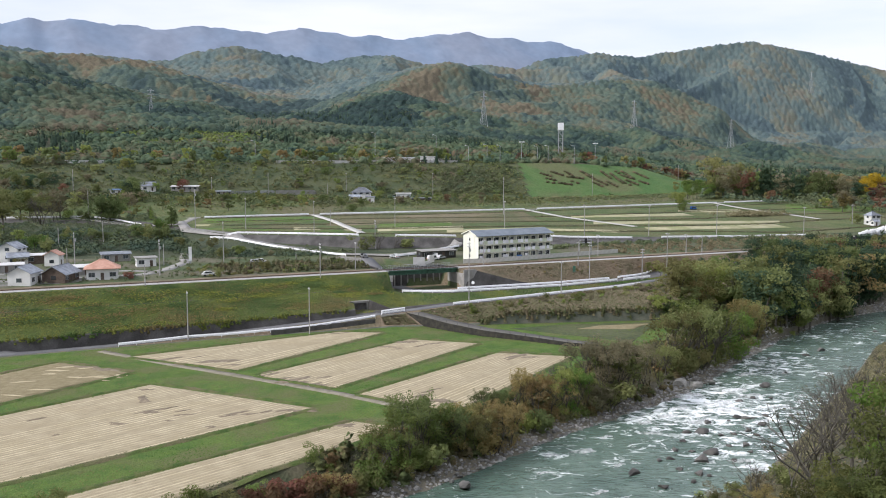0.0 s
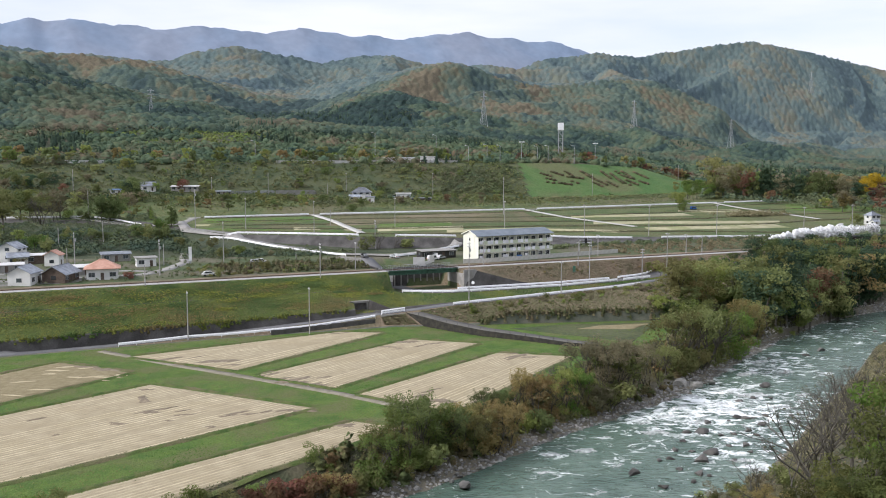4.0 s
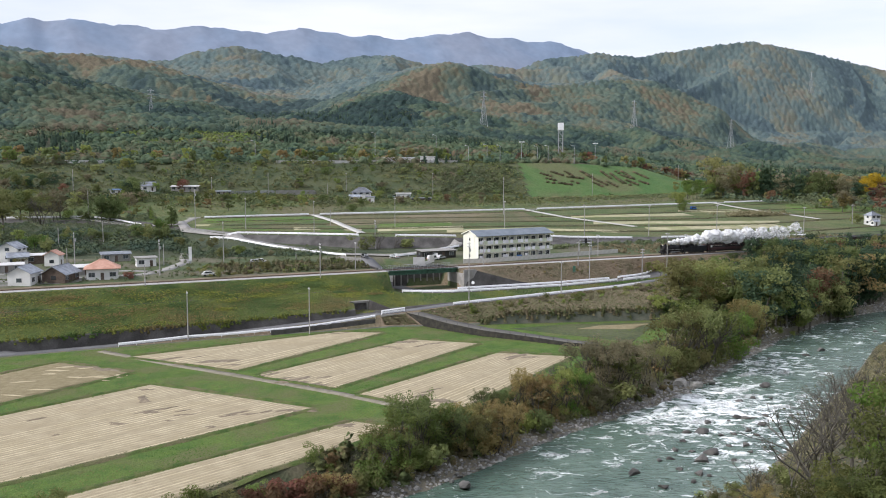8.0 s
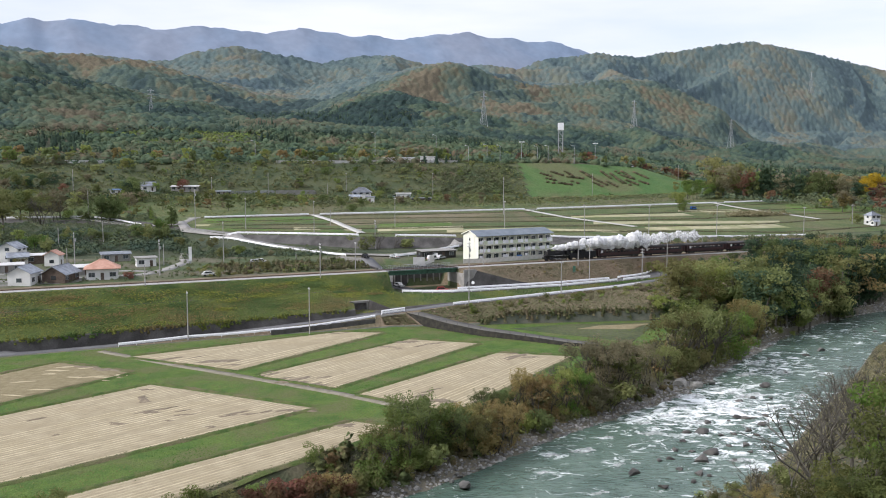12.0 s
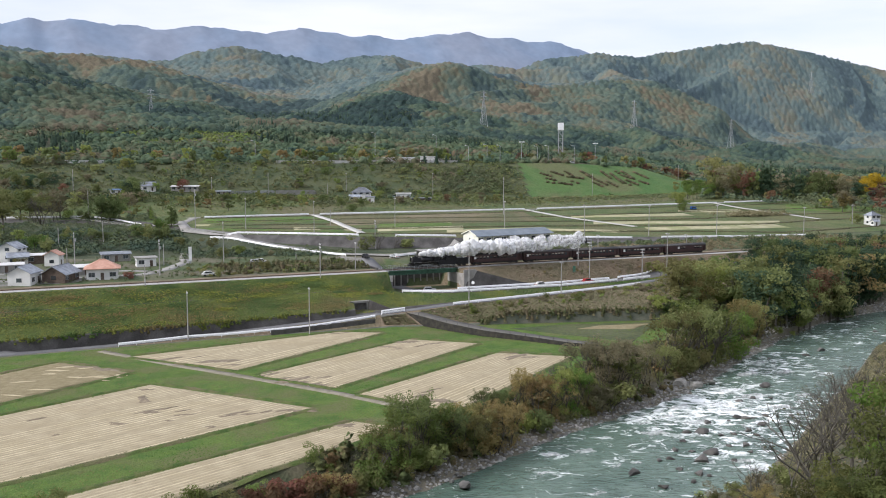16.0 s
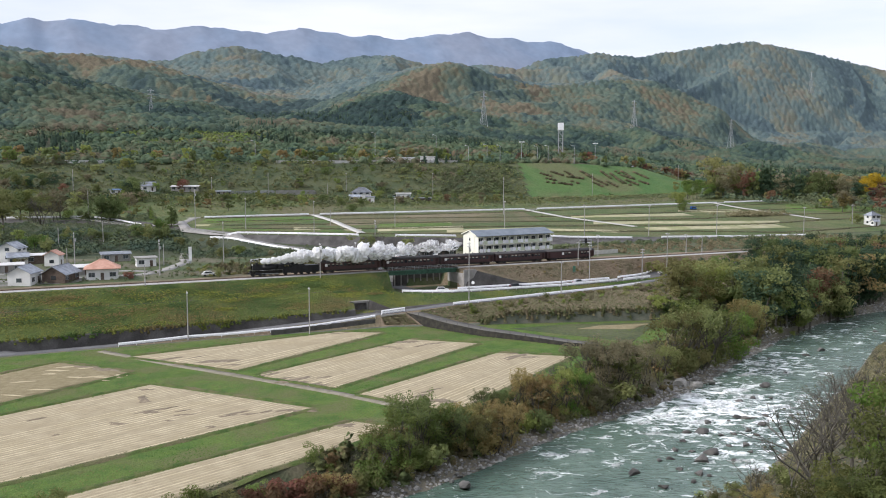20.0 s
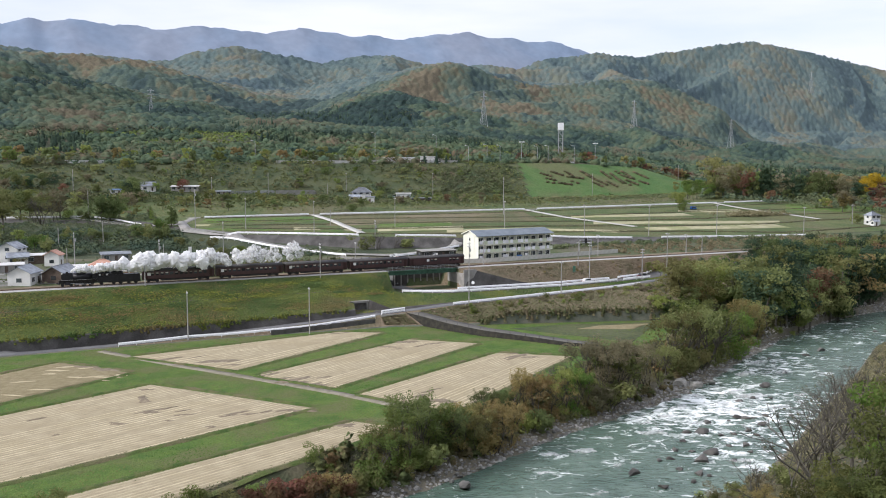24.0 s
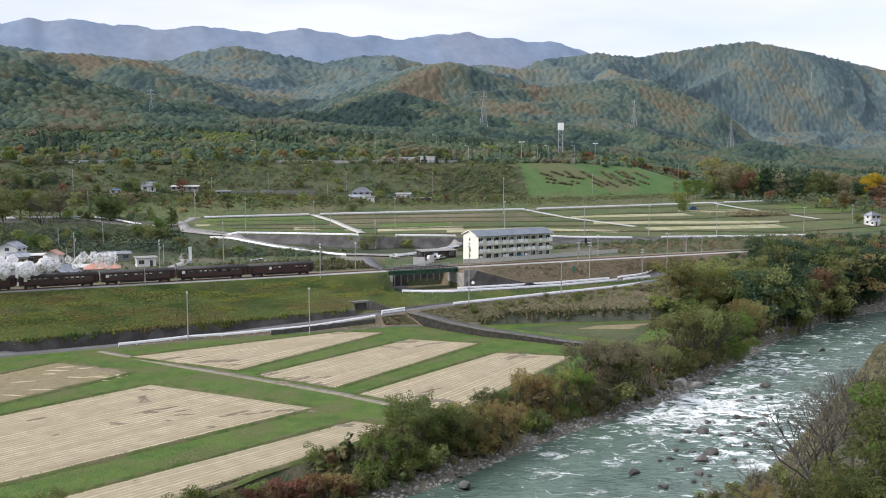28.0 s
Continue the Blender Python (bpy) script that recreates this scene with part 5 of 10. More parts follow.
def build_locomotive():
    ob = thing("steam_locomotive", pose(0, 0, 0), "black steam locomotive with tender, in steam", "locomotive")
    bm = bmesh.new()
    tube(bm, (-1.5, 0, 2.45), (-4.0, 0, 2.45), 0.86, seg=20)
    part("smokebox", bm, M_BLACK, ob, "matt black smokebox", True)
    bm = bmesh.new()
    tube(bm, (-1.42, 0, 2.45), (-1.52, 0, 2.45), 0.62, 0.8, seg=18)
    part("smokebox_door", bm, M_IRON, ob)
    bm = bmesh.new()
    tube(bm, (-4.0, 0, 2.45), (-9.0, 0, 2.5), 0.84, 0.92, seg=20)
    for x in (-5.2, -6.6, -8.0):
        tube(bm, (x, 0, 2.47), (x - 0.08, 0, 2.47), 0.9, seg=20)
    part("boiler", bm, M_BLACK, ob, "black boiler with bands", True)
    bm = bmesh.new()
    tube(bm, (-2.7, 0, 3.2), (-2.7, 0, 3.95), 0.3, 0.34, seg=14)
    tube(bm, (-2.7, 0, 3.86), (-2.7, 0, 3.98), 0.38, seg=14)
    part("chimney", bm, M_BLACK, ob)
    bm = bmesh.new()
    box(bm, -7.4, -4.9, -0.42, 0.42, 3.1, 3.62)
    bmesh.ops.bevel(bm, geom=bm.edges[:], offset=0.18, segments=2, affect="EDGES")
    part("steam_dome", bm, M_BLACK, ob, "long combined dome")
    for s in (-1, 1):
        bm = bmesh.new()
        box(bm, -4.1, -1.3, s * 1.22 - 0.02, s * 1.22 + 0.02, 1.95, 3.45)
        part("smoke_deflector", bm, M_BLACK, ob)
        bm = bmesh.new()
        box(bm, -10.2, -1.0, s * 0.86, s * 1.36, 1.72, 1.82)
        part("running_board", bm, M_IRON, ob)
        bm = bmesh.new()
        box(bm, -10.2, -1.0, s * 1.36 - 0.015, s * 1.36 + 0.015, 1.80, 1.835)
        part("edge_line", bm, M_STRIPE, ob, "white line along the running board")
        bm = bmesh.new()
        tube(bm, (-2.0, s * 1.12, 0.85), (-3.4, s * 1.12, 0.85), 0.4, seg=14)
        part("cylinder", bm, M_BLACK, ob)
    bm = bmesh.new()
    box(bm, -10.2, -0.6, -0.5, 0.5, 0.75, 1.72)
    part("frame", bm, M_IRON, ob)
    bm = bmesh.new()
    box(bm, -0.75, -0.5, -1.3, 1.3, 0.75, 1.15)
    tube(bm, (-0.5, 0, 0.9), (0.0, 0, 0.9), 0.16, seg=8)
    part("buffer_beam", bm, M_BLACK, ob)
    bm = bmesh.new()
    tube(bm, (-1.2, 0, 3.45), (-1.55, 0, 3.45), 0.2, seg=12)
    part("headlamp", bm, M_LAMP, ob, "round front headlamp")
    bm = bmesh.new()
    box(bm, -8.9, -10.3, -1.2, 1.2, 1.55, 3.3)
    bmesh.ops.bevel(bm, geom=bm.edges[:], offset=0.12, segments=2, affect="EDGES")
    part("firebox", bm, M_BLACK, ob)
    cab = bmesh.new()
    for s in (-1, 1):
        box(cab, -13.0, -10.2, s * 1.38 - 0.03, s * 1.38 + 0.03, 1.2, 2.35)
        box(cab, -12.3, -11.9, s * 1.38 - 0.03, s * 1.38 + 0.03, 2.35, 3.2)
        box(cab, -10.5, -10.2, s * 1.38 - 0.03, s * 1.38 + 0.03, 2.35, 3.2)
        box(cab, -11.25, -11.15, s * 1.38 - 0.03, s * 1.38 + 0.03, 2.35, 3.2)
    box(cab, -10.25, -10.15, -1.38, 1.38, 1.2, 3.3)
    box(cab, -13.0, -10.2, -1.38, 1.38, 0.8, 1.25)
    part("cab", cab, M_BLACK, ob, "black cab with side windows")
    bm = bmesh.new()
    prism(bm, [(-1.5, 3.15), (1.5, 3.15), (1.1, 3.5), (0.5, 3.68), (-0.5, 3.68), (-1.1, 3.5)], 10.0, 13.3)
    for v in bm.verts:
        v.co = Vector((-v.co.y, v.co.x, v.co.z))
    part("cab_roof", bm, M_BLACK, ob)
    td = bmesh.new()
    box(td, -21.1, -13.0, -1.38, 1.38, 1.0, 2.75)
    box(td, -16.8, -13.2, -1.2, 1.2, 2.75, 3.1)
    tender = part("tender", td, M_BLACK, ob, "black riveted tender")
    bm = bmesh.new()
    for k in range(40):
        x, y = rng.uniform(-16.6, -13.5), rng.uniform(-1, 1)
        s = rng.uniform(0.15, 0.3)
        box(bm, x - s, x + s, y - s, y + s, 3.0, 3.12 + s + 0.25 * (1 - abs(y)), None)
    part("coal_load", bm, M_COAL, tender)
    bm = bmesh.new()
    box(bm, -21.2, -12.9, -1.0, 1.0, 0.6, 1.0)
    part("tender_frame", bm, M_IRON, tender)
    big, small = wheel_mesh("driving_wheel", 0.76, 0.14, 14, M_IRON), wheel_mesh("carrying_wheel", 0.43, 0.13, 0, M_IRON)
    for x in (-4.9, -6.75, -8.6):
        for s in (-1, 1):
            w = share("driving_wheel", big, ob, pose(x, s * 0.6, 0.76))
            SPIN.append((w, 0.76, (x, s * 0.6, 0.76)))
    for x in (-1.5, -3.6, -11.2, -14.3, -16.1, -18.2, -20.0):
        for s in (-1, 1):
            w = share("carrying_wheel", small, ob, pose(x, s * 0.6, 0.43))
            SPIN.append((w, 0.43, (x, s * 0.6, 0.43)))
    for s in (-1, 1):
        bm = bmesh.new()
        box(bm, -8.75, -4.75, s * 0.78 - 0.04, s * 0.78 + 0.04, 0.68, 0.84)
        rod = part("coupling_rod", bm, M_GALV, ob, "steel coupling rod")
        SPIN.append((rod, -0.76, (0, 0, 0)))
        bm = bmesh.new()
        tube(bm, (-3.4, s * 0.95, 0.85), (-6.7, s * 0.9, 0.76), 0.06, seg=6)
        part("piston_rod", bm, M_GALV, ob)
    return ob


def carriage_meshes():
    L = 19.5
    out = {}
    bm = bmesh.new()
    prism(bm, [(-1.4, 1.0), (1.4, 1.0), (1.42, 2.0), (1.4, 3.15), (-1.4, 3.15), (-1.42, 2.0)], 0.3, L)
    for v in bm.verts:
        v.co = Vector((-v.co.y, v.co.x, v.co.z))
    out["body"] = mesh_of("body", bm, M_BROWN)
    bm = bmesh.new()
    arc = [(1.48 * math.cos(a), 3.13 + 0.72 * math.sin(a)) for a in (math.pi * k / 12 for k in range(13))]
    prism(bm, arc, 0.22, L + 0.08)
    for v in bm.verts:
        v.co = Vector((-v.co.y, v.co.x, v.co.z))
    out["roof"] = mesh_of("roof", bm, M_CROOF, True)
    bm = bmesh.new()
    tube(bm, (0, 0, 0), (0, 0, 0.28), 0.22, 0.16, seg=8)
    out["ventilator"] = mesh_of("ventilator", bm, M_CROOF)
    bm = bmesh.new()
    box(bm, -0.42, 0.42, -0.03, 0.03, 0, 0.8)
    out["window"] = mesh_of("window", bm, M_GLASS)
    bm = bmesh.new()
    box(bm, -0.36, 0.36, -0.045, 0.045, 0.46, 0.77)
    out["blind"] = mesh_of("blind", bm, M_GLINT)
    bm = bmesh.new()
    box(bm, -0.38, 0.38, -0.04, 0.04, 0, 1.85)
    out["door"] = mesh_of("door", bm, mat("carriage_door", (0.04, 0.018, 0.015), None, 0.8, 0.5))
    bm = bmesh.new()
    box(bm, -0.42, 0.42, -0.05, 0.05, 0, 0.8)
    out["panel"] = mesh_of("panel", bm, M_STRIPE)
    bm = bmesh.new()
    box(bm, -1.5, 1.5, -1.05, -0.85, 0.35, 0.75)
    box(bm, -1.5, 1.5, 0.85, 1.05, 0.35, 0.75)
    box(bm, -0.25, 0.25, -1.0, 1.0, 0.4, 0.85)
    out["bogie"] = mesh_of("bogie", bm, M_IRON)
    bm = bmesh.new()
    box(bm, -14.6, -5.2, -1.15, 1.15, 0.42, 0.98)
    box(bm, -15.6, -13.6, -1.2, -0.4, 0.45, 0.98)
    box(bm, -L, -0.3, -0.4, 0.4, 0.75, 1.0)
    out["underframe"] = mesh_of("underframe", bm, M_IRON)
    bm = bmesh.new()
    box(bm, -L - 0.35, -L, -0.5, 0.5, 1.05, 3.1)
    out["gangway"] = mesh_of("gangway", bm, M_BLACK)
    out["wheel"] = wheel_mesh("wheel", 0.43, 0.13, 0, M_IRON)
    return out


CM = carriage_meshes()


def build_carriage(kind):
    ob = thing("passenger_carriage", pose(0, 0, 0), "dark maroon old passenger carriage with grey roof" if kind else "dark maroon luggage carriage with few windows and grey roof", "railway carriage", group="carriages of the train")
    I = Matrix.Identity(4)
    for n in ("body", "roof", "underframe", "gangway"):
        share(n, CM[n], ob, I)
    for k in range(7):
        share("ventilator", CM["ventilator"], ob, pose(-2.0 - 2.6 * k, 0, 3.8))
    for s in (-1, 1):
        for x in (-1.15, -18.65):
            share("door", CM["door"], ob, pose(x, s * 1.42, 1.1))
        n = 12
        for k in range(n):
            if kind == 0 and k in (0, 1, 2, 6, 7, 8):
                continue
            x = -2.75 - k * (14.3 / (n - 1))
            w = share("window", CM["window"], ob, pose(x, s * 1.41, 2.0))
            # most panes get a pale strip painted as a reflection
            if (k * 5 + kind * 3) % 7 in (0, 1, 3, 4, 6):
                share("blind", CM["blind"], w, I)
        share("panel", CM["panel"], ob, pose(-1.9 if kind else -6.6, s * 1.425, 2.0), "white number panel")
    for x in (-3.0, -16.8):
        b = share("bogie", CM["bogie"], ob, pose(x, 0, 0))
        for dx in (-1.1, 1.1):
            for s in (-1, 1):
                w = share("wheel", CM["wheel"], b, pose(dx, s * 0.6, 0.43))
                SPIN.append((w, 0.43, (dx, s * 0.6, 0.43)))
    return ob


locomotive = build_locomotive()
carriages = [build_carriage(k) for k in (1, 1, 2, 3, 0)]
# the locomotive's front along the railway, second by second
RUN = [(0.0, 315.0), (3.0, 277.3), (8.0, 214.4), (11.0, 176.7), (12.0, 164.2), (15.0, 126.8), (17.0, 101.1), (20.0, 63.3), (25.0, -0.4), (28.0, -38.4)]


def run_at(t):
    return float(np.interp(t, [r[0] for r in RUN], [r[1] for r in RUN]))


# ---- steam ----
def steam_material(name, holes):
    mt = bpy.data.materials.new(name)
    mt.use_nodes = True
    nt, ln = mt.node_tree.nodes, mt.node_tree.links
    bs = nt["Principled BSDF"]
    bs.inputs["Base Color"].default_value = (0.97, 0.97, 0.97, 1)
    bs.inputs["Roughness"].default_value, bs.inputs["Specular IOR Level"].default_value = 1.0, 0.0
    tr = nt.new("ShaderNodeBsdfTranslucent")
    tr.inputs["Color"].default_value = (0.98, 0.98, 0.98, 1)
    mx = nt.new("ShaderNodeMixShader")
    mx.inputs["Fac"].default_value = 0.5
    ln.new(bs.outputs["BSDF"], mx.inputs[1])
    ln.new(tr.outputs["BSDF"], mx.inputs[2])
    last = mx.outputs["Shader"]
    if holes:
        co = nt.new("ShaderNodeTexCoord")
        ns = nt.new("ShaderNodeTexNoise")
        ns.inputs["Scale"].default_value, ns.inputs["Detail"].default_value = 0.9, 4.0
        ln.new(co.outputs["Object"], ns.inputs["Vector"])
        rp = nt.new("ShaderNodeValToRGB")
        rp.color_ramp.elements[0].position, rp.color_ramp.elements[1].position = holes - 0.16, holes + 0.26
        ln.new(ns.outputs["Fac"], rp.inputs["Fac"])
        ts = nt.new("ShaderNodeBsdfTransparent")
        m2 = nt.new("ShaderNodeMixShader")
        ln.new(rp.outputs["Color"], m2.inputs["Fac"])
        ln.new(ts.outputs["BSDF"], m2.inputs[1])
        ln.new(last, m2.inputs[2])
        last = m2.outputs["Shader"]
    ln.new(last, nt["Material Output"].inputs["Surface"])
    return mt


def puff_mesh(name, seed, material, sub=4, squash=0.8):
    bm = bmesh.new()
    bmesh.ops.create_icosphere(bm, subdivisions=sub, radius=1.0)
    o = Vector((seed * 7.7, seed * 3.1, seed * 1.7))
    for v in bm.verts:
        d = v.co.normalized()
        r = 0.7 + 0.5 * abs(noise.noise(d * 1.5 + o)) + 0.34 * abs(noise.noise(d * 3.1 + o)) + 0.12 * abs(noise.noise(d * 7 + o))
        v.co = Vector((d.x * r * 1.1, d.y * r, d.z * r * 0.95))
    return mesh_of(name, bm, material, True)


PUFFS = []


def build_steam():
    ob = thing("steam_plume", pose(0, 0, 0), "billowing white steam trailing behind the chimney", "steam")
    dense, thin, faint = steam_material("dense_steam", 0), steam_material("thin_steam", 0.46), steam_material("faint_steam", 0.56)
    meshes = [[puff_mesh("puff", k + 10 * i, mt) for k in range(4)] for i, mt in enumerate((dense, thin, faint))]
    r = random.Random(3)
    for k in range(96):
        f = k / 95
        d = 2.9 + 60 * f ** 1.25
        spread = 0.25 + 1.2 * min(1, f * 1.6)
        x, y = -d, 0.4 + 2.6 * f + r.uniform(-0.5, 0.5) * spread
        z = 4.2 + 1.7 * min(1, f * 2.2) + 5.0 * max(0, f - 0.68) + r.uniform(-0.5, 0.6) * spread
        size = (0.45 + 1.15 * min(1.0, f * 2.4)) * r.uniform(0.75, 1.25) * (1.0 if f < 0.7 else 0.72)
        tier = 0 if f < 0.6 else (1 if f < 0.8 else 2)
        p = share("puff", meshes[tier][r.randrange(4)], ob, pose(x, y, z))
        p.scale = (size * 1.1, size * 1.1, size * 1.1)
        PUFFS.append((p, Vector((x, y, z)), f, r.uniform(0, 6.28), r.uniform(0, 360)))
    return ob


steam_plume = build_steam()


# ---- trees ----
def leaf_cloud(r, lobes, count, size, flat=0.0):
    """Small leaf clumps on the skins of lobes (centre, radii)."""
    verts, faces = [], []
    total = sum(b.x * b.y + b.y * b.z + b.x * b.z for a, b in lobes)
    for c, rad in lobes:
        k = int(count * (rad.x * rad.y + rad.y * rad.z + rad.x * rad.z) / total)
        for _ in range(k):
            d = Vector((r.gauss(0, 1), r.gauss(0, 1), r.gauss(0, 1))).normalized()
            f = 0.55 + 0.5 * r.random() ** 0.6
            p = c + Vector((d.x * rad.x, d.y * rad.y, d.z * rad.z)) * f
            nrm = (d + Vector((r.gauss(0, 0.5), r.gauss(0, 0.5), r.gauss(0, 0.5) + flat))).normalized()
            u = nrm.orthogonal().normalized()
            v = nrm.cross(u)
            a = r.uniform(0, 6.28)
            u, v = u * math.cos(a) + v * math.sin(a), v * math.cos(a) - u * math.sin(a)
            s = size * r.uniform(0.6, 1.3)
            o = len(verts)
            verts += [tuple(p + u * s), tuple(p + v * s * 0.55 + nrm * s * 0.1), tuple(p - u * s * 0.8), tuple(p - v * s * 0.6 + nrm * s * 0.1)]
            faces.append((o, o + 1, o + 2, o + 3))
    return verts, faces


def limb(bm, r, p, d, length, rad, depth, tips, spread=0.6):
    q = p + d * length
    tube(bm, p, q, rad, rad * 0.66, seg=6 if rad > 0.1 else 4 if depth > 1 else 3, caps=False)
    if depth == 0:
        tips.append(q)
        return
    for _ in range(r.choice((2, 3)) if depth > 1 else 3):
        nd = (d + Vector((r.gauss(0, spread), r.gauss(0, spread), r.gauss(0.15, spread * 0.5)))).normalized()
        limb(bm, r, q, nd, length * r.uniform(0.6, 0.85), rad * 0.64, depth - 1, tips, spread)


def tree_meshes(kind, seed, material):
    """Trunk and crown of a tree 10 m high (bush: 4 m)."""
    r = random.Random(seed)
    bm = bmesh.new()
    tips = []
    if kind == "broad":
        for _ in range(1):
            limb(bm, r, Vector((0, 0, -0.4)), Vector((r.gauss(0, 0.06), r.gauss(0, 0.06), 1)).normalized(), 3.0, 0.2, 2, tips, 0.5)
        lobes = [(Vector((r.gauss(0, 1.5), r.gauss(0, 1.5), r.uniform(4.0, 8.6))), Vector((r.uniform(1.1, 1.9), r.uniform(1.1, 1.9), r.uniform(0.8, 1.3)))) for _ in range(11)]
        lobes.append((Vector((0, 0, 6.2)), Vector((1.8, 1.8, 2.4))))
        verts, faces = leaf_cloud(r, lobes, 1700, 0.26, 0.4)
    elif kind == "forest":
        limb(bm, r, Vector((0, 0, -0.4)), Vector((0, 0, 1)), 3.4, 0.2, 1, tips, 0.5)
        lobes = [(Vector((r.gauss(0, 1.5), r.gauss(0, 1.5), r.uniform(2.6, 8.6))), Vector((r.uniform(1.0, 1.7), r.uniform(1.0, 1.7), r.uniform(0.7, 1.2)))) for _ in range(13)]
        verts, faces = leaf_cloud(r, lobes, 1150, 0.29, 0.4)
    elif kind == "shrub":
        for _ in range(3):
            limb(bm, r, Vector((r.gauss(0, 0.3), r.gauss(0, 0.3), -0.3)), Vector((r.gauss(0, 0.5), r.gauss(0, 0.5), 1)).normalized(), 1.4, 0.06, 1, tips, 0.6)
        lobes = [(Vector((r.gauss(0, 1.3), r.gauss(0, 1.3), r.uniform(0.3, 2.8))), Vector((r.uniform(0.8, 1.5), r.uniform(0.8, 1.5), r.uniform(0.6, 1.1)))) for _ in range(7)]
        verts, faces = leaf_cloud(r, lobes, 330, 0.38, 0.4)
    elif kind == "grove":
        limb(bm, r, Vector((0, 0, -0.4)), Vector((0, 0, 1)), 3.4, 0.24, 2, tips, 0.5)
        lobes = [(Vector((r.gauss(0, 1.4), r.gauss(0, 1.4), r.uniform(3.2, 8.6))), Vector((r.uniform(1.1, 1.8), r.uniform(1.1, 1.8), r.uniform(0.8, 1.2)))) for _ in range(10)]
        verts, faces = leaf_cloud(r, lobes, 320, 0.68, 0.4)
    elif kind == "leafy":
        limb(bm, r, Vector((0, 0, -0.4)), Vector((0, 0, 1)), 3.0, 0.16, 3, tips, 0.5)
        lobes = [(Vector((r.gauss(0, 1.8), r.gauss(0, 1.8), r.uniform(2.0, 9.0))), Vector((r.uniform(0.8, 1.6), r.uniform(0.8, 1.6), r.uniform(0.5, 1.0)))) for _ in range(22)]
        verts, faces = leaf_cloud(r, lobes, 4600, 0.17, 0.4)
    elif kind == "feathery":
        for _ in range(3):
            limb(bm, r, Vector((r.gauss(0, 0.3), r.gauss(0, 0.3), -0.4)), Vector((r.gauss(0, 0.22), r.gauss(0, 0.22), 1)).normalized(), 3.5, 0.12, 3, tips, 0.42)
        lobes = [(p + Vector((r.gauss(0, 0.4), r.gauss(0, 0.4), r.gauss(0, 0.5))), Vector((r.uniform(0.4, 0.85), r.uniform(0.4, 0.85), r.uniform(0.4, 0.9)))) for p in tips if p.z > 1.0]
        lobes += [(Vector((r.gauss(0, 1.3), r.gauss(0, 1.3), r.uniform(0.8, 7.0))), Vector((0.9, 0.9, 0.9))) for _ in range(14)]
        verts, faces = leaf_cloud(r, lobes, 3800, 0.16, 0.0)
    elif kind == "bush":
        for _ in range(4):
            limb(bm, r, Vector((r.gauss(0, 0.3), r.gauss(0, 0.3), -0.3)), Vector((r.gauss(0, 0.5), r.gauss(0, 0.5), 1)).normalized(), 1.1, 0.06, 1, tips, 0.6)
        lobes = [(Vector((r.gauss(0, 1.1), r.gauss(0, 1.1), r.uniform(0.7, 3.2))), Vector((r.uniform(0.7, 1.2), r.uniform(0.7, 1.2), r.uniform(0.5, 0.9)))) for _ in range(10)]
        verts, faces = leaf_cloud(r, lobes, 880, 0.205, 0.4)
    elif kind == "conifer":
        tube(bm, (0, 0, -0.4), (0, 0, 9.6), 0.2, 0.04, seg=7)
        lobes = []
        for k in range(16):
            z = 1.4 + 8.2 * k / 15
            w = 2.3 * (1 - k / 16.5) ** 0.85 + 0.2
            for _ in range(3 if k < 12 else 1):
                a = r.uniform(0, 6.28)
                lobes.append((Vector((math.cos(a) * w * 0.42, math.sin(a) * w * 0.42, z + r.uniform(-0.2, 0.2))), Vector((w * 0.62, w * 0.62, 0.42))))
        verts, faces = leaf_cloud(r, lobes, 900, 0.33, -0.3)
    else:   # bare: mostly twigs
        for _ in range(3):
            limb(bm, r, Vector((r.gauss(0, 0.4), r.gauss(0, 0.4), -0.4)), Vector((r.gauss(0, 0.25), r.gauss(0, 0.25), 1)).normalized(), 2.9, 0.14, 4 if kind == "bare" else 3, tips, 0.55)
        verts, faces = [], []
        for q in tips:
            if r.random() < (0.16 if kind == "bare" else 0.6):
                for _ in range(2):
                    s = 0.09 * r.uniform(0.6, 1.4)
                    p = q + Vector((r.gauss(0, 0.2), r.gauss(0, 0.2), r.gauss(0, 0.2)))
                    u = Vector((r.gauss(0, 1), r.gauss(0, 1), r.gauss(0, 1))).normalized()
                    v = u.orthogonal().normalized()
                    o = len(verts)
                    verts += [tuple(p + u * s), tuple(p + v * s), tuple(p - u * s), tuple(p - v * s)]
                    faces.append((o, o + 1, o + 2, o + 3))
    trunk = mesh_of("trunk", bm, M_BARK, True)
    crown = sheet_mesh("crown", verts, faces, [material], smooth=False)
    return trunk, crown


L_GREEN = leafy("leaves_green", (0.175, 0.23, 0.066), (0.25, 0.29, 0.09), scale=0.5, vary=0.16, hue=0.02)
L_OLIVE = leafy("leaves_olive", (0.195, 0.208, 0.08), (0.27, 0.268, 0.106), scale=0.5, vary=0.16, hue=0.025)
L_RUST = leafy("leaves_rust", (0.319, 0.230, 0.099), (0.274, 0.230, 0.103), scale=0.5, vary=0.16, hue=0.02)
L_RED = leafy("leaves_red", (0.205, 0.1, 0.066), (0.175, 0.115, 0.07), scale=0.5, vary=0.18, hue=0.02)
L_DARK = leafy("leaves_dark", (0.115, 0.15, 0.058), (0.165, 0.2, 0.075), scale=0.5, vary=0.16, hue=0.015)
L_BRIGHT = leafy("leaves_bright", (0.110, 0.193, 0.040), (0.149, 0.204, 0.053), scale=0.5, vary=0.14, hue=0.015)
L_YELLOW = leafy("leaves_yellow", (0.52, 0.36, 0.03), (0.42, 0.30, 0.035), scale=0.5, vary=0.12)
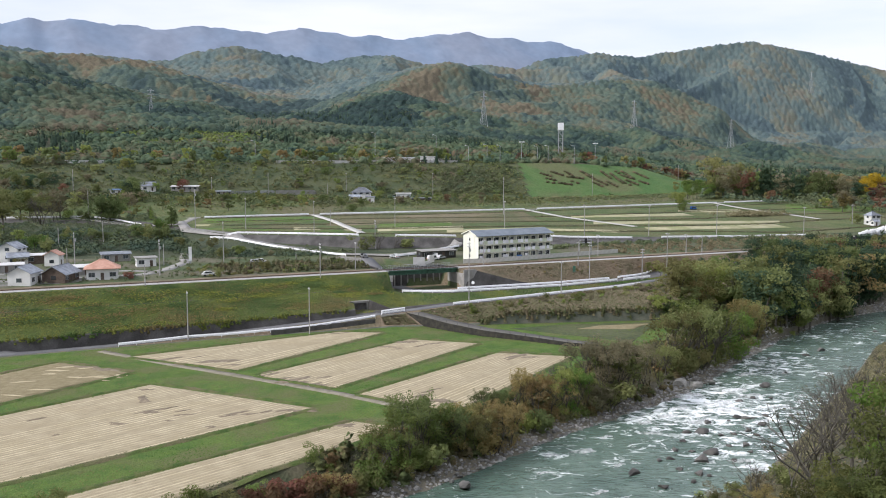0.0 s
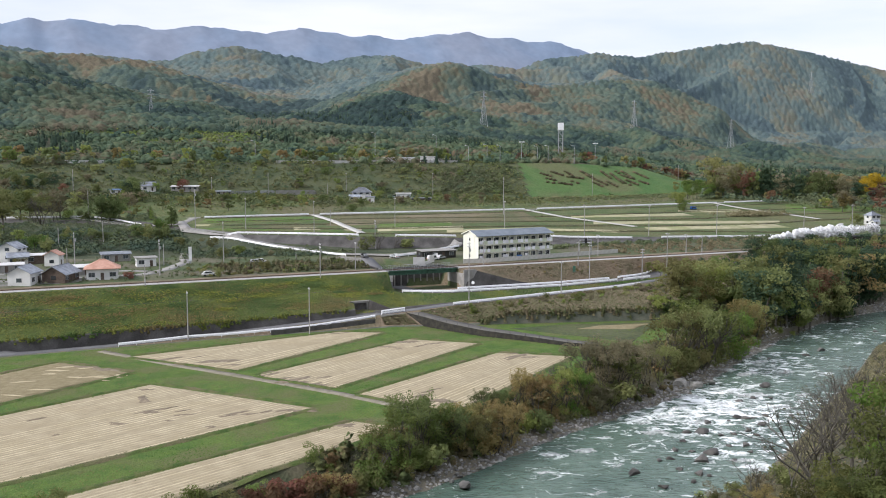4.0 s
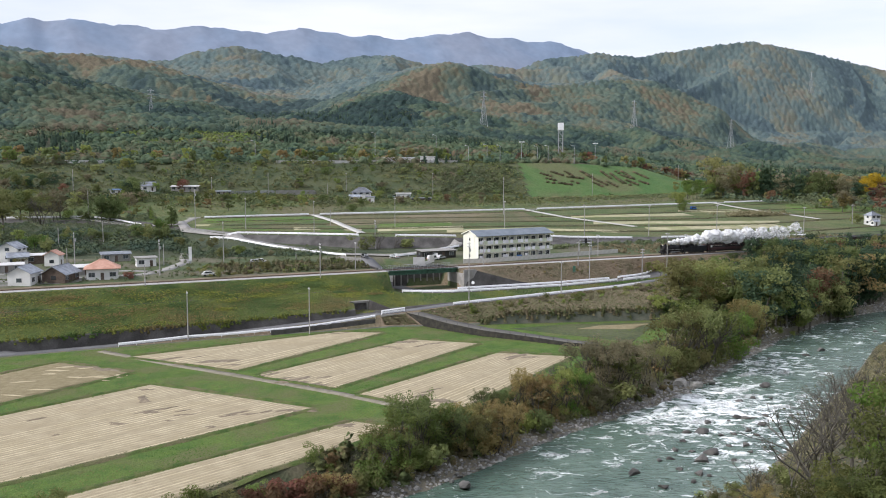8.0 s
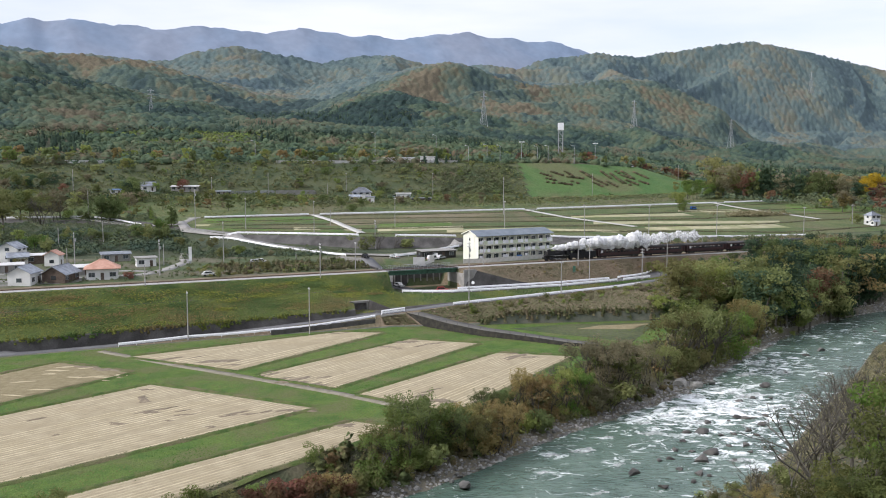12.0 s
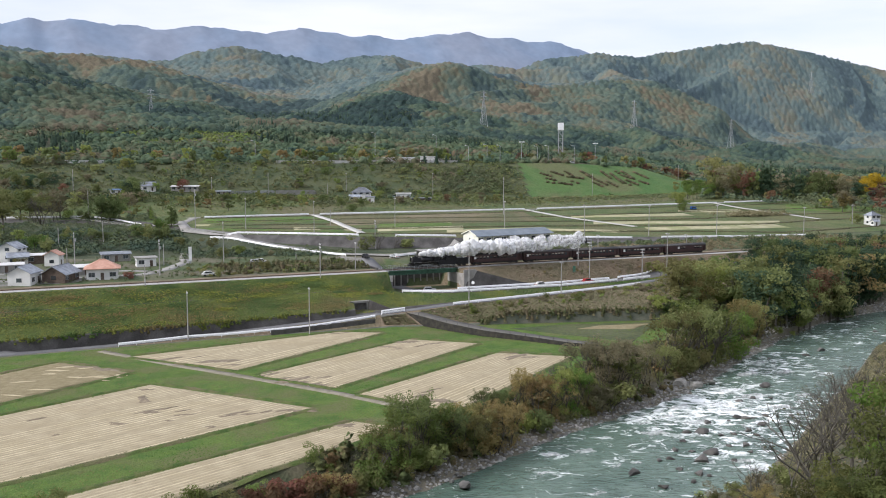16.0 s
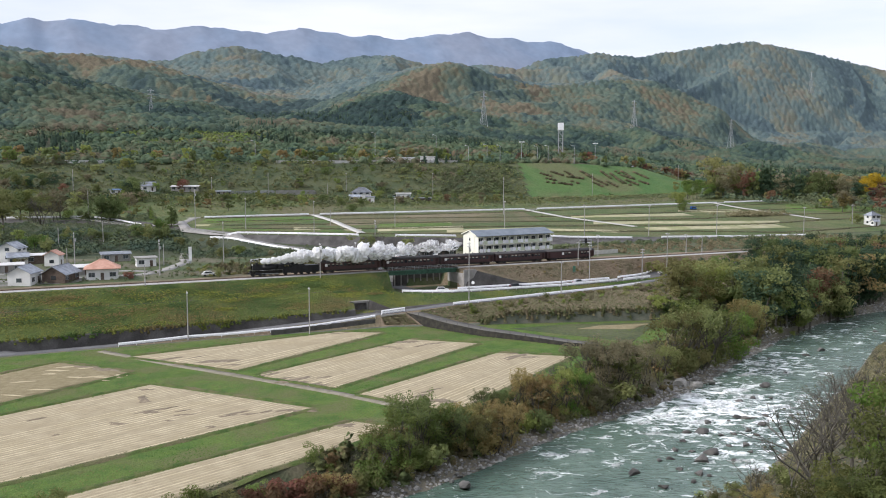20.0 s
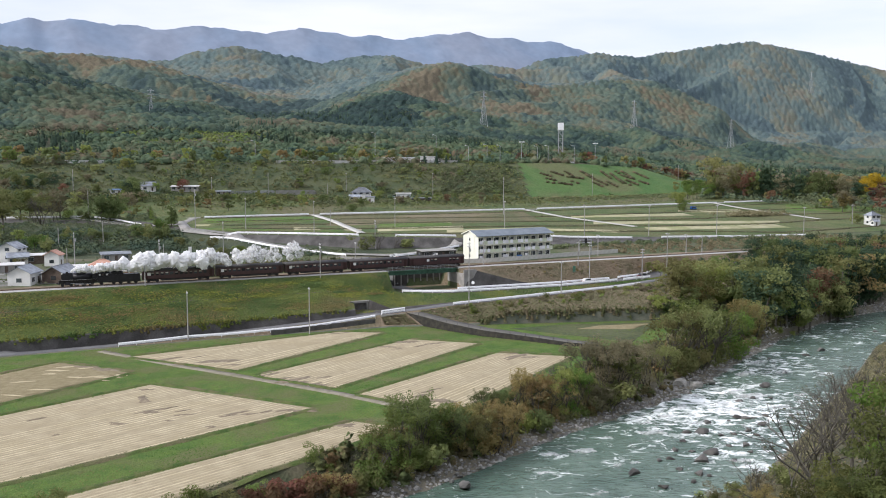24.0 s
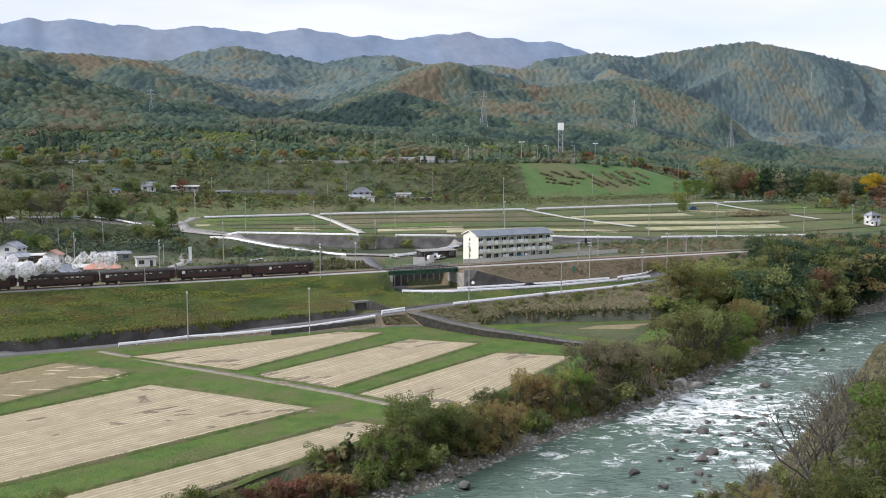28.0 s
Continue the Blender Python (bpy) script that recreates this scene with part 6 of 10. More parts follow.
L_DRY = leafy("leaves_dry", (0.25, 0.222, 0.14), (0.2, 0.19, 0.108), scale=0.5, vary=0.16, hue=0.015)
L_DEEP = leafy("leaves_deep", (0.05, 0.086, 0.052), (0.072, 0.115, 0.062), scale=0.5, vary=0.16, hue=0.015)
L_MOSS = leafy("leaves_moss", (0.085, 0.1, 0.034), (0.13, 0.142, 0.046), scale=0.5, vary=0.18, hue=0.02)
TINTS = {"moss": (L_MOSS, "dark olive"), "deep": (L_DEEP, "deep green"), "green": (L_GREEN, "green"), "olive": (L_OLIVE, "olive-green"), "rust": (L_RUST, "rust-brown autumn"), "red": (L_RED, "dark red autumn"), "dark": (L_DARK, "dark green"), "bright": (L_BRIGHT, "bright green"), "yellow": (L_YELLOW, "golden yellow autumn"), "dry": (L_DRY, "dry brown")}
STOCK = {}
WORD = {"broad": ("broadleaf_tree", "broadleaf tree"), "bush": ("bush", "bushy shrub"), "conifer": ("conifer_tree", "conifer tree"), "bare": ("bare_tree", "half-bare tree"), "thin": ("thin_tree", "thinly leaved tree"), "leafy": ("leafy_tree", "dense broadleaf tree"), "feathery": ("feathery_tree", "loosely branched broadleaf tree"), "forest": ("riverside_tree", "broadleaf tree"), "grove": ("hillside_tree", "broadleaf tree"), "shrub": ("shrub", "low shrub")}


def tree(kind, tint, x, y, height, where, seed=None, z=None):
    """A tree of that height on the ground."""
    s = rng.randrange(3) if seed is None else seed
    key = (kind, tint, s)
    if key not in STOCK:
        STOCK[key] = tree_meshes(kind, 17 * s + len(kind) * 5 + 1, TINTS[tint][0])
    trunk, crown = STOCK[key]
    f = height / (4.2 if kind in ("bush", "shrub") else 9.8)
    root = thing(WORD[kind][0], Matrix.Translation((x, y, ground_z(x, y) - 0.1 if z is None else z)) @ pose(0, 0, 0, rng.uniform(-4, 4), rng.uniform(-4, 4), rng.uniform(0, 360)), "%s %s %s" % (TINTS[tint][1], WORD[kind][1], where), "bush" if kind in ("bush", "shrub") else "tree", group="trees and shrubs " + where)
    share("trunk", trunk, root, Matrix.Identity(4))
    share("crown", crown, root, Matrix.Identity(4))
    w = f * rng.uniform(0.9, 1.2)
    root.scale = (w, w, f)
    return root


NAMED = {l[0]: l[1] for l in LINES}


def n_of(name, m):
    return float(line_at(NAMED[name], np.array([m]))[0][0])


# shrubs and trees of the left bank, from the near bushes upstream
def bank_trees():
    """Undergrowth between the larger trees."""
    where = "on the river bank"
    m = 40.0
    while m < 205:
        g, t = n_of("bank_gravel", m), n_of("bank_top", m)
        for k in range(2):
            q = at(m + rng.uniform(-1.5, 1.5), g - 1.0 + (t - g + 3.0) * (k + rng.random()) / 2)
            tint = rng.choice(("green", "olive", "green", "dark") if m < 60 else ("rust", "olive", "dark", "olive") if m < 92 else ("dry", "olive", "dry", "green"))
            tree(rng.choice(("bush", "bush", "thin")), tint, q.x, q.y, rng.uniform(1.6, 3.4), where)
        m += 3.4


bank_trees()
for x, y, h, kind, tint in [(-0.4, 137.9, 9.4, "feathery", "dark"), (-1.1, 140.0, 6.6, "bush", "dark"), (2.9, 139.9, 8.8, "feathery", "rust"), (5.7, 140.3, 8.5, "feathery", "olive"), (9.1, 142.6, 8.8, "feathery", "rust"), (11.7, 145.4, 7.6, "feathery", "rust"), (4.3, 141.5, 5.8, "bush", "olive"), (7.4, 141.5, 5.4, "bush", "rust"), (7.7, 152.1, 5.8, "feathery", "dark"), (10.7, 154.9, 5.1, "feathery", "dark"), (12.7, 157.8, 7.8, "thin", "rust"), (14.8, 158.5, 8.5, "feathery", "rust"), (17.5, 158.4, 8.7, "feathery", "rust"), (19.7, 159.2, 8.0, "feathery", "rust"), (15.3, 152.3, 4.6, "bush", "green"), (17.5, 153.9, 4.9, "bush", "dark"), (22.7, 161.6, 9.4, "feathery", "green"), (25.2, 164.0, 8.8, "feathery", "bright"), (27.8, 166.8, 8.7, "feathery", "olive"), (20.2, 168.6, 8.0, "bare", "dry"), (22.4, 168.1, 8.5, "bare", "dry"), (28.5, 174.5, 11.0, "thin", "dry"), (30.4, 172.0, 12.4, "feathery", "dry"), (33.3, 172.4, 13.0, "feathery", "dry"), (35.3, 174.0, 11.2, "feathery", "moss"), (38.0, 176.8, 11.7, "feathery", "dry"), (30.6, 167.2, 7.4, "bush", "dry"), (33.9, 169.6, 7.5, "bush", "olive"), (40.5, 182.9, 11.0, "thin", "rust"), (42.8, 184.1, 11.1, "feathery", "dry"), (45.3, 186.1, 11.1, "thin", "dry"), (47.5, 188.5, 9.5, "feathery", "olive"), (38.1, 182.1, 1.1, "bush", "rust"), (53.2, 198.1, 15.6, "feathery", "olive"), (56.6, 200.1, 16.8, "feathery", "olive"), (60.8, 204.1, 16.0, "thin", "olive"), (64.5, 207.3, 15.4, "feathery", "moss"), (68.1, 212.2, 14.0, "feathery", "green"), (54.7, 196.5, 8.1, "bush", "olive"), (59.0, 200.1, 7.6, "bush", "olive"), (51.2, 195.3, 12.9, "thin", "rust"), (72.3, 217.4, 11.5, "feathery", "bright"), (76.3, 221.8, 10.2, "feathery", "bright"), (72.9, 216.2, 7.5, "bush", "bright"), (81.6, 231.9, 11.7, "feathery", "rust"), (86.0, 235.6, 10.7, "feathery", "olive"), (84.7, 235.6, 7.9, "bush", "rust"), (-3.9, 132.7, 4.6, "bush", "green"), (-2.3, 132.6, 6.3, "bush", "olive"), (-7.3, 129.9, 4.1, "bush", "green"), (-5.6, 129.8, 3.7, "bush", "olive"), (-18.3, 121.9, 2.3, "bush", "red"), (-15.9, 122.7, 3.2, "bush", "red"), (-14.0, 123.4, 2.6, "bush", "red"), (-20.5, 120.7, 2.1, "bush", "rust"), (-12.0, 124.6, 2.8, "bush", "olive"), (-26.2, 117.2, 2.2, "bush", "green"), (-24.4, 117.9, 2.0, "bush", "green"), (-9.7, 127.5, 8.4, "feathery", "green"), (-8.1, 129.5, 8.7, "feathery", "olive"), (-6.3, 131.1, 9.5, "feathery", "green"), (-4.4, 134.8, 10.6, "feathery", "dark"), (-2.6, 136.3, 9.6, "feathery", "green"), (-10.4, 125.4, 4.9, "bush", "olive")]:
    tree(kind, tint, x, y, h, "on the river bank")


# the wooded slope between the railway and the river
def slope_wood():
    where = "in the riverside wood"
    for m in np.arange(203, 352, 4.6):
        a, b = n_of("bank_gravel", m) + 1.5, -7.5
        k = max(2, int((b - a) / 5.0))
        for i in range(k + 1):
            n = a + (b - a) * i / k + rng.uniform(-1.5, 1.5)
            q = at(m + rng.uniform(-2, 2), n)
            z = ground_z(q.x, q.y)
            top = rng.uniform(2.5, 7.5) if m > 246 else rng.uniform(-1.5, 1.0) if m > 226 else -4.0 + rng.uniform(-2, 1)
            h = min(max(5.0, top - z), 18.0) * rng.uniform(0.85, 1.05)
            f = (m - 205) / 145
            if f < 0.1:
                tint, kind = rng.choice(("olive", "green", "olive", "green")), "forest"
            elif f < 0.5:
                tint, kind = rng.choice(("dark", "deep", "deep", "olive", "dark")), rng.choice(("forest", "conifer", "forest"))
            else:
                tint, kind = rng.choice(("dark", "deep", "deep", "deep", "deep", "dark", "olive", "red")), rng.choice(("forest", "conifer", "forest"))
            if tint in ("red", "olive"):
                kind = "forest"
            tree(kind, tint, q.x, q.y, h, where)


slope_wood()
for x, y, h, kind, tint in [(*(115.08, 266.87, 14.39), "forest", "red"), (*(120.94, 273.05, 15.43), "forest", "red"), (*(109.98, 261.32, 10.83), "forest", "red"), (*(80.68, 232.80, 6.14), "bush", "bright"), (*(100.78, 257.25, 15.22), "conifer", "dark")]:
    tree(kind, tint, x, y, h, "in the riverside wood")

for x, y, h, kind, tint in [(62.6, 250.1, 5.9, "bush", "green"), (65.5, 251.7, 6.5, "bush", "dark"), (69.2, 254.5, 6.6, "bush", "green"), (72.7, 256.9, 6.7, "bush", "green"), (76.4, 259.7, 5.9, "bush", "dark"), (80.3, 262.5, 6.8, "broad", "olive"), (84.3, 265.4, 7.9, "broad", "olive"), (75.8, 274.7, 7.1, "broad", "olive"), (80.9, 280.0, 9.1, "broad", "olive"), (87.0, 284.8, 10.6, "broad", "olive"), (93.6, 290.8, 11.0, "broad", "green"), (61.5, 255.8, 3.3, "bush", "dry")]:
    tree(kind, tint, x, y, h, "above the field wall")

for x, y, h, kind, tint in [(-26.2, 115.1, 3.7, "bush", "red"), (-23.7, 116.2, 4.7, "bush", "red"), (-21.3, 117.8, 5.1, "bush", "red"), (-18.9, 119.4, 5.1, "bush", "red"), (-16.5, 120.6, 4.4, "bush", "rust"), (-14.0, 121.8, 3.6, "bush", "red"), (-29.2, 113.5, 3.2, "bush", "olive"), (-33.2, 111.5, 4.0, "bush", "green"), (-32.2, 111.9, 3.9, "bush", "olive"), (-50.0, 108.9, 3.0, "bush", "olive"), (-52.3, 107.7, 3.0, "bush", "bright"), (-11.9, 123.8, 4.2, "bush", "olive"), (-10.4, 125.0, 5.4, "bush", "green")]:
    tree(kind, tint, x, y, h, "on the river bank")

for x, y, h, kind, tint in [(67.8, 257.4, 11.7, "forest", "olive"), (71.8, 259.8, 14.9, "forest", "olive"), (76.8, 263.4, 15.4, "forest", "olive"), (81.6, 267.0, 16.0, "forest", "olive"), (86.4, 269.8, 16.1, "forest", "green"), (91.8, 273.8, 16.6, "forest", "olive"), (78.1, 260.9, 11.0, "forest", "rust"), (72.7, 256.9, 9.2, "forest", "dark"), (88.9, 254.7, 14.9, "forest", "dark"), (90.4, 249.5, 15.4, "forest", "deep"), (91.9, 244.5, 16.2, "forest", "deep"), (95.2, 246.1, 17.1, "forest", "dark"), (100.0, 250.9, 17.3, "forest", "deep"), (105.1, 256.1, 17.5, "forest", "deep"), (95.5, 266.4, 17.0, "forest", "olive"), (97.8, 258.3, 17.6, "forest", "dark"), (104.4, 264.4, 18.6, "forest", "deep"), (110.6, 262.6, 15.7, "forest", "dark"), (132.2, 283.0, 17.5, "forest", "olive"), (140.1, 289.8, 18.3, "forest", "rust"), (148.8, 297.8, 19.0, "forest", "olive")]:
    tree(kind, tint, x, y, h, "in the riverside wood")

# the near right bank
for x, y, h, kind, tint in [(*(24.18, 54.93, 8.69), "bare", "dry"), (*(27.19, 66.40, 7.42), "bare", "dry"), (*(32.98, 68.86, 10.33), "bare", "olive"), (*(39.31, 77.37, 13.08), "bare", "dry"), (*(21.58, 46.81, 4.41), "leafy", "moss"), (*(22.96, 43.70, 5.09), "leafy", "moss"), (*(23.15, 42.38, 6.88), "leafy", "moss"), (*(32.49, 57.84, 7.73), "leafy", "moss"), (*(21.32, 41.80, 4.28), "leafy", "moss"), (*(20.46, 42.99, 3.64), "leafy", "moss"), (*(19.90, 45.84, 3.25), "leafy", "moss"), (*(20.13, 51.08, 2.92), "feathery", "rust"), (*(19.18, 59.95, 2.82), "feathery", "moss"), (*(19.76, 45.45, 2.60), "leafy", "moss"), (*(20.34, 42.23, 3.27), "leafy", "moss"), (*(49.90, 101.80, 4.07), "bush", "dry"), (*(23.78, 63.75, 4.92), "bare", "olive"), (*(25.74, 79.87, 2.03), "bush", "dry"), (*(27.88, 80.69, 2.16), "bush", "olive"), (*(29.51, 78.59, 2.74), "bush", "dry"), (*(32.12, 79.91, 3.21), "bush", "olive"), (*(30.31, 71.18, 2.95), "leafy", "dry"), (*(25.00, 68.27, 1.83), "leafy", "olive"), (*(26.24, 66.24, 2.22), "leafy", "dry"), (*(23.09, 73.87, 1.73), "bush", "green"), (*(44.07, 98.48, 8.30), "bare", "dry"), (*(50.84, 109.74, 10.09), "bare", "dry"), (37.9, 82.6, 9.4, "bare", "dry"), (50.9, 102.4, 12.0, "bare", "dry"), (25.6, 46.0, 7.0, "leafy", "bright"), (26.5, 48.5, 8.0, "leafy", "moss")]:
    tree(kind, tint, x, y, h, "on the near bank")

for k in range(46):
    m = rng.uniform(118, 235)
    n = n_of("bank_right", m) - 2.0 - 24 * rng.random() ** 1.3
    q = at(m, n)
    kind, tint = rng.choice((("shrub", "dry"), ("shrub", "olive"), ("shrub", "dry"), ("thin", "dry")))
    tree(kind, tint, q.x, q.y, rng.uniform(0.8, 1.7) if kind == "shrub" else rng.uniform(2.5, 4.5), "on the near bank")
for k in range(130):
    m, n = rng.uniform(-20, 640), rng.uniform(324, 372)
    if 300 < m < 420 and rng.random() < 0.5:
        continue
    q = at(m, n)
    tint = rng.choice(("olive", "green", "rust", "dark", "red", "olive", "dark") if m > 250 else ("green", "olive", "dark", "green", "rust"))
    tree(rng.choice(("grove", "grove", "grove", "conifer")) if tint == "dark" else "grove", tint, q.x, q.y, rng.uniform(6, 11.5), "above the bluff")
for k in range(90):
    n = rng.uniform(190, 318)
    m = 392 + 0.95 * (n - 150) + rng.random() * 190
    q = at(m, n)
    tint = rng.choice(("dark", "dark", "green", "rust", "red", "olive", "dark"))
    tree("conifer" if tint == "dark" and rng.random() < 0.6 else "grove", tint, q.x, q.y, rng.uniform(8, 14), "at the valley's foot")
for k in range(110):
    m, n = rng.uniform(-25, 300), rng.uniform(212, 318)
    q = at(m, n)
    tree(rng.choice(("grove", "grove", "bush")), rng.choice(("green", "olive", "dark", "olive", "dry")), q.x, q.y, rng.uniform(3, 6.5) if m > 70 else rng.uniform(5, 9), "on the scrubby hillside")
for k in range(46):
    m, n = rng.uniform(-25, 62), rng.uniform(92, 145)
    q = at(m, n)
    tree(rng.choice(("grove", "thin", "conifer", "bush")), rng.choice(("green", "olive", "dark", "dark")), q.x, q.y, rng.uniform(3.5, 7), "behind the houses")

for k in range(46):
    pa, pb, pc = Vector((168.79, 589.57)), Vector((259.95, 502.08)), Vector((346.98, 671.73))
    u, w = sorted((rng.random(), rng.random()))
    q = pa * u + pb * (w - u) + pc * (1 - w)
    tint = rng.choice(("dark", "dark", "olive", "green", "rust", "dark", "red"))
    tree("conifer" if tint == "dark" and rng.random() < 0.4 else "grove", tint, q.x, q.y, rng.uniform(4, 9), "at the valley's foot")
for k in range(75):
    pa, pb, pc, pd = Vector((-184.30, 470.08)), Vector((-76.02, 522.86)), Vector((-67.12, 460.99)), Vector((-164.33, 418.30))
    u, w = rng.random(), rng.random()
    q = pa.lerp(pb, u).lerp(pd.lerp(pc, u), w)
    kind = rng.choice(("shrub", "shrub", "grove", "bush"))
    tree(kind, rng.choice(("green", "olive", "dark", "olive", "rust", "dry")), q.x, q.y, rng.uniform(1.2, 2.6) if kind != "grove" else rng.uniform(3, 6), "among the hillside gardens")
for x, y, h, kind, tint in [(246.2, 668.0, 16.5, "conifer", "deep"), (249.0, 659.4, 18.9, "conifer", "dark"), (255.8, 661.6, 17.6, "conifer", "deep"), (257.9, 653.7, 20.0, "conifer", "deep"), (263.1, 654.0, 17.0, "conifer", "dark"), (268.9, 655.6, 18.3, "grove", "dark"), (271.7, 648.1, 19.4, "conifer", "deep"), (277.5, 649.8, 18.2, "conifer", "deep"), (278.9, 640.5, 16.7, "conifer", "dark"), (283.7, 637.3, 15.7, "conifer", "deep"), (291.7, 641.1, 17.9, "grove", "rust"), (239.3, 665.8, 10.8, "grove", "red"), (231.5, 663.2, 9.1, "grove", "red"), (224.2, 669.6, 13.1, "grove", "dry"), (218.0, 673.3, 13.6, "grove", "rust"), (207.6, 669.4, 17.4, "grove", "red"), (196.4, 664.0, 9.5, "grove", "bright"), (184.0, 658.1, 8.6, "grove", "bright"), (173.5, 650.8, 8.5, "grove", "olive"), (299.8, 645.0, 14.3, "grove", "dry"), (288.3, 639.5, 17.0, "grove", "rust"), (313.8, 666.2, 19.5, "conifer", "deep")]:
    tree(kind, tint, x, y, h, "at the valley's foot")
for x, y, h, kind, tint in [(162.9, 579.6, 13.2, "forest", "bright"), (169.3, 580.1, 13.9, "forest", "bright"), (181.4, 595.2, 11.9, "forest", "bright"), (188.0, 595.7, 19.0, "forest", "olive"), (193.2, 599.7, 26.7, "forest", "dry"), (201.2, 604.2, 26.0, "forest", "olive"), (204.5, 594.7, 19.8, "forest", "red"), (212.0, 595.7, 19.2, "forest", "green"), (216.5, 592.2, 26.4, "conifer", "deep"), (222.5, 592.7, 26.4, "conifer", "deep"), (227.7, 591.1, 18.1, "forest", "dry"), (233.9, 592.1, 18.8, "conifer", "deep"), (239.0, 593.1, 20.1, "conifer", "deep"), (242.7, 591.6, 21.6, "conifer", "deep"), (247.4, 590.6, 19.3, "forest", "dark"), (254.2, 590.1, 20.1, "forest", "dark"), (259.7, 588.0, 18.3, "forest", "dark"), (270.4, 597.6, 20.1, "forest", "dry"), (269.2, 579.4, 18.9, "forest", "dry"), (238.5, 518.8, 13.5, "forest", "dry"), (287.1, 602.6, 13.1, "forest", "deep"), (288.7, 574.3, 11.9, "forest", "red"), (224.2, 640.0, 24.3, "conifer", "deep"), (192.9, 619.9, 30.0, "forest", "olive"), (194.0, 590.1, 8.3, "forest", "dry")]:
    tree(kind, tint, x, y, h, "along the foot of the wood")
for x, y, h, kind, tint in [(-194.4, 409.1, 15.1, "forest", "green"), (-188.8, 409.6, 13.3, "forest", "olive"), (-180.9, 410.6, 15.0, "forest", "dry"), (-185.7, 366.6, 18.2, "forest", "olive"), (-161.1, 411.1, 14.5, "conifer", "dark"), (-157.5, 411.6, 14.0, "conifer", "deep"), (-154.3, 413.6, 8.1, "forest", "green"), (-167.6, 463.9, 13.2, "forest", "deep"), (-163.6, 464.9, 12.4, "forest", "dark"), (-160.8, 465.4, 8.1, "forest", "dark"), (-142.3, 423.2, 5.2, "conifer", "dark"), (-122.8, 372.1, 6.5, "forest", "olive"), (-127.3, 374.1, 4.6, "forest", "olive"), (-130.1, 460.2, 6.6, "forest", "dark"), (-233.7, 466.0, 9.7, "forest", "dark"), (-228.5, 468.5, 10.3, "forest", "dark"), (-222.9, 470.5, 8.9, "forest", "deep"), (-217.6, 473.0, 9.5, "forest", "dark"), (-212.6, 476.5, 8.3, "forest", "deep"), (-118.0, 368.0, 4.7, "forest", "green"), (-134.2, 375.1, 3.0, "bush", "olive"), (-152.5, 326.2, 5.7, "bush", "olive"), (-99.6, 329.2, 5.3, "bush", "olive"), (-87.1, 328.2, 4.2, "bush", "olive")]:
    tree(kind, tint, x, y, h, "on the slope behind the houses")
# trees and shrubs round the houses and terraces
for x, y, h, kind, tint in [(*(-120.26, 383.99, 12.50), "conifer", "dark"), (*(-155.41, 405.47, 15.04), "conifer", "dark"), (*(-159.32, 405.35, 12.40), "broad", "dark"), (*(-150.71, 405.62, 12.41), "broad", "dark"), (*(-168.47, 472.69, 13.50), "broad", "dark"), (*(-173.21, 474.80, 10.48), "broad", "dark"), (*(-185.66, 402.35, 15.71), "thin", "olive"), (*(-189.03, 402.26, 14.92), "thin", "dry"), (*(-180.67, 404.72, 12.38), "thin", "olive"), (*(-204.22, 468.31, 6.99), "broad", "red"), (*(-136.61, 406.90, 6.35), "conifer", "green"), (*(-149.82, 503.22, 7.51), "bush", "red"), (*(-204.24, 405.55, 15.83), "broad", "olive"), (*(-197.73, 405.73, 14.52), "broad", "dark"), (*(-117.54, 357.79, 8.16), "broad", "bright"), (*(-119.11, 348.64, 6.82), "bush", "olive"), (*(-53.53, 460.02, 8.67), "broad", "dark"), (*(-43.33, 462.86, 7.82), "broad", "dark"), (*(-48.08, 456.56, 5.94), "bush", "dark"), (*(-68.76, 499.42, 5.84), "bush", "dark"), (*(-25.12, 331.81, 9.53), "thin", "olive"), (*(-29.02, 331.76, 6.50), "bush", "olive"), (*(-18.44, 336.38, 7.68), "thin", "dry"), (*(-14.05, 336.43, 5.49), "bush", "olive"), (*(138.19, 507.42, 12.20), "broad", "green"), (*(139.63, 501.87, 7.83), "bush", "green"), (*(306.71, 622.54, 20.20), "broad", "yellow"), (*(296.30, 611.82, 15.89), "broad", "yellow"), (*(246.12, 522.94, 10.20), "broad", "dry"), (*(237.80, 518.12, 12.13), "broad", "rust"), (*(221.17, 462.94, 7.23), "bush", "olive"), (*(-89.54, 246.86, 3.23), "bush", "red"), (*(-137.46, 278.87, 2.73), "bush", "olive"), (*(-145.66, 308.11, 7.04), "broad", "bright"), (*(-139.56, 305.72, 6.39), "broad", "olive"), (*(2.00, 513.54, 6.67), "broad", "red"), (*(-77.36, 304.46, 4.57), "bush", "olive"), (*(-72.35, 308.62, 4.84), "bush", "green"), (*(-55.46, 270.05, 4.06), "bush", "olive"), (*(-65.60, 254.35, 3.33), "bush", "olive"), (*(-61.48, 309.69, 2.43), "bush", "dry"), (*(-176.92, 409.56, 6.13), "bush", "green"), (*(-167.89, 406.99, 6.36), "bush", "dark")]:
    tree(kind, tint, x, y, h, "on the terraces behind the railway")


# ---- woods and scrub that nobody could count ----
def ico(sub):
    bm = bmesh.new()
    bmesh.ops.create_icosphere(bm, subdivisions=sub, radius=1.0)
    bm.verts.ensure_lookup_table()
    v = np.array([q.co[:] for q in bm.verts])
    f = np.array([[q.index for q in p.verts] for p in bm.faces])
    bm.free()
    return v, f


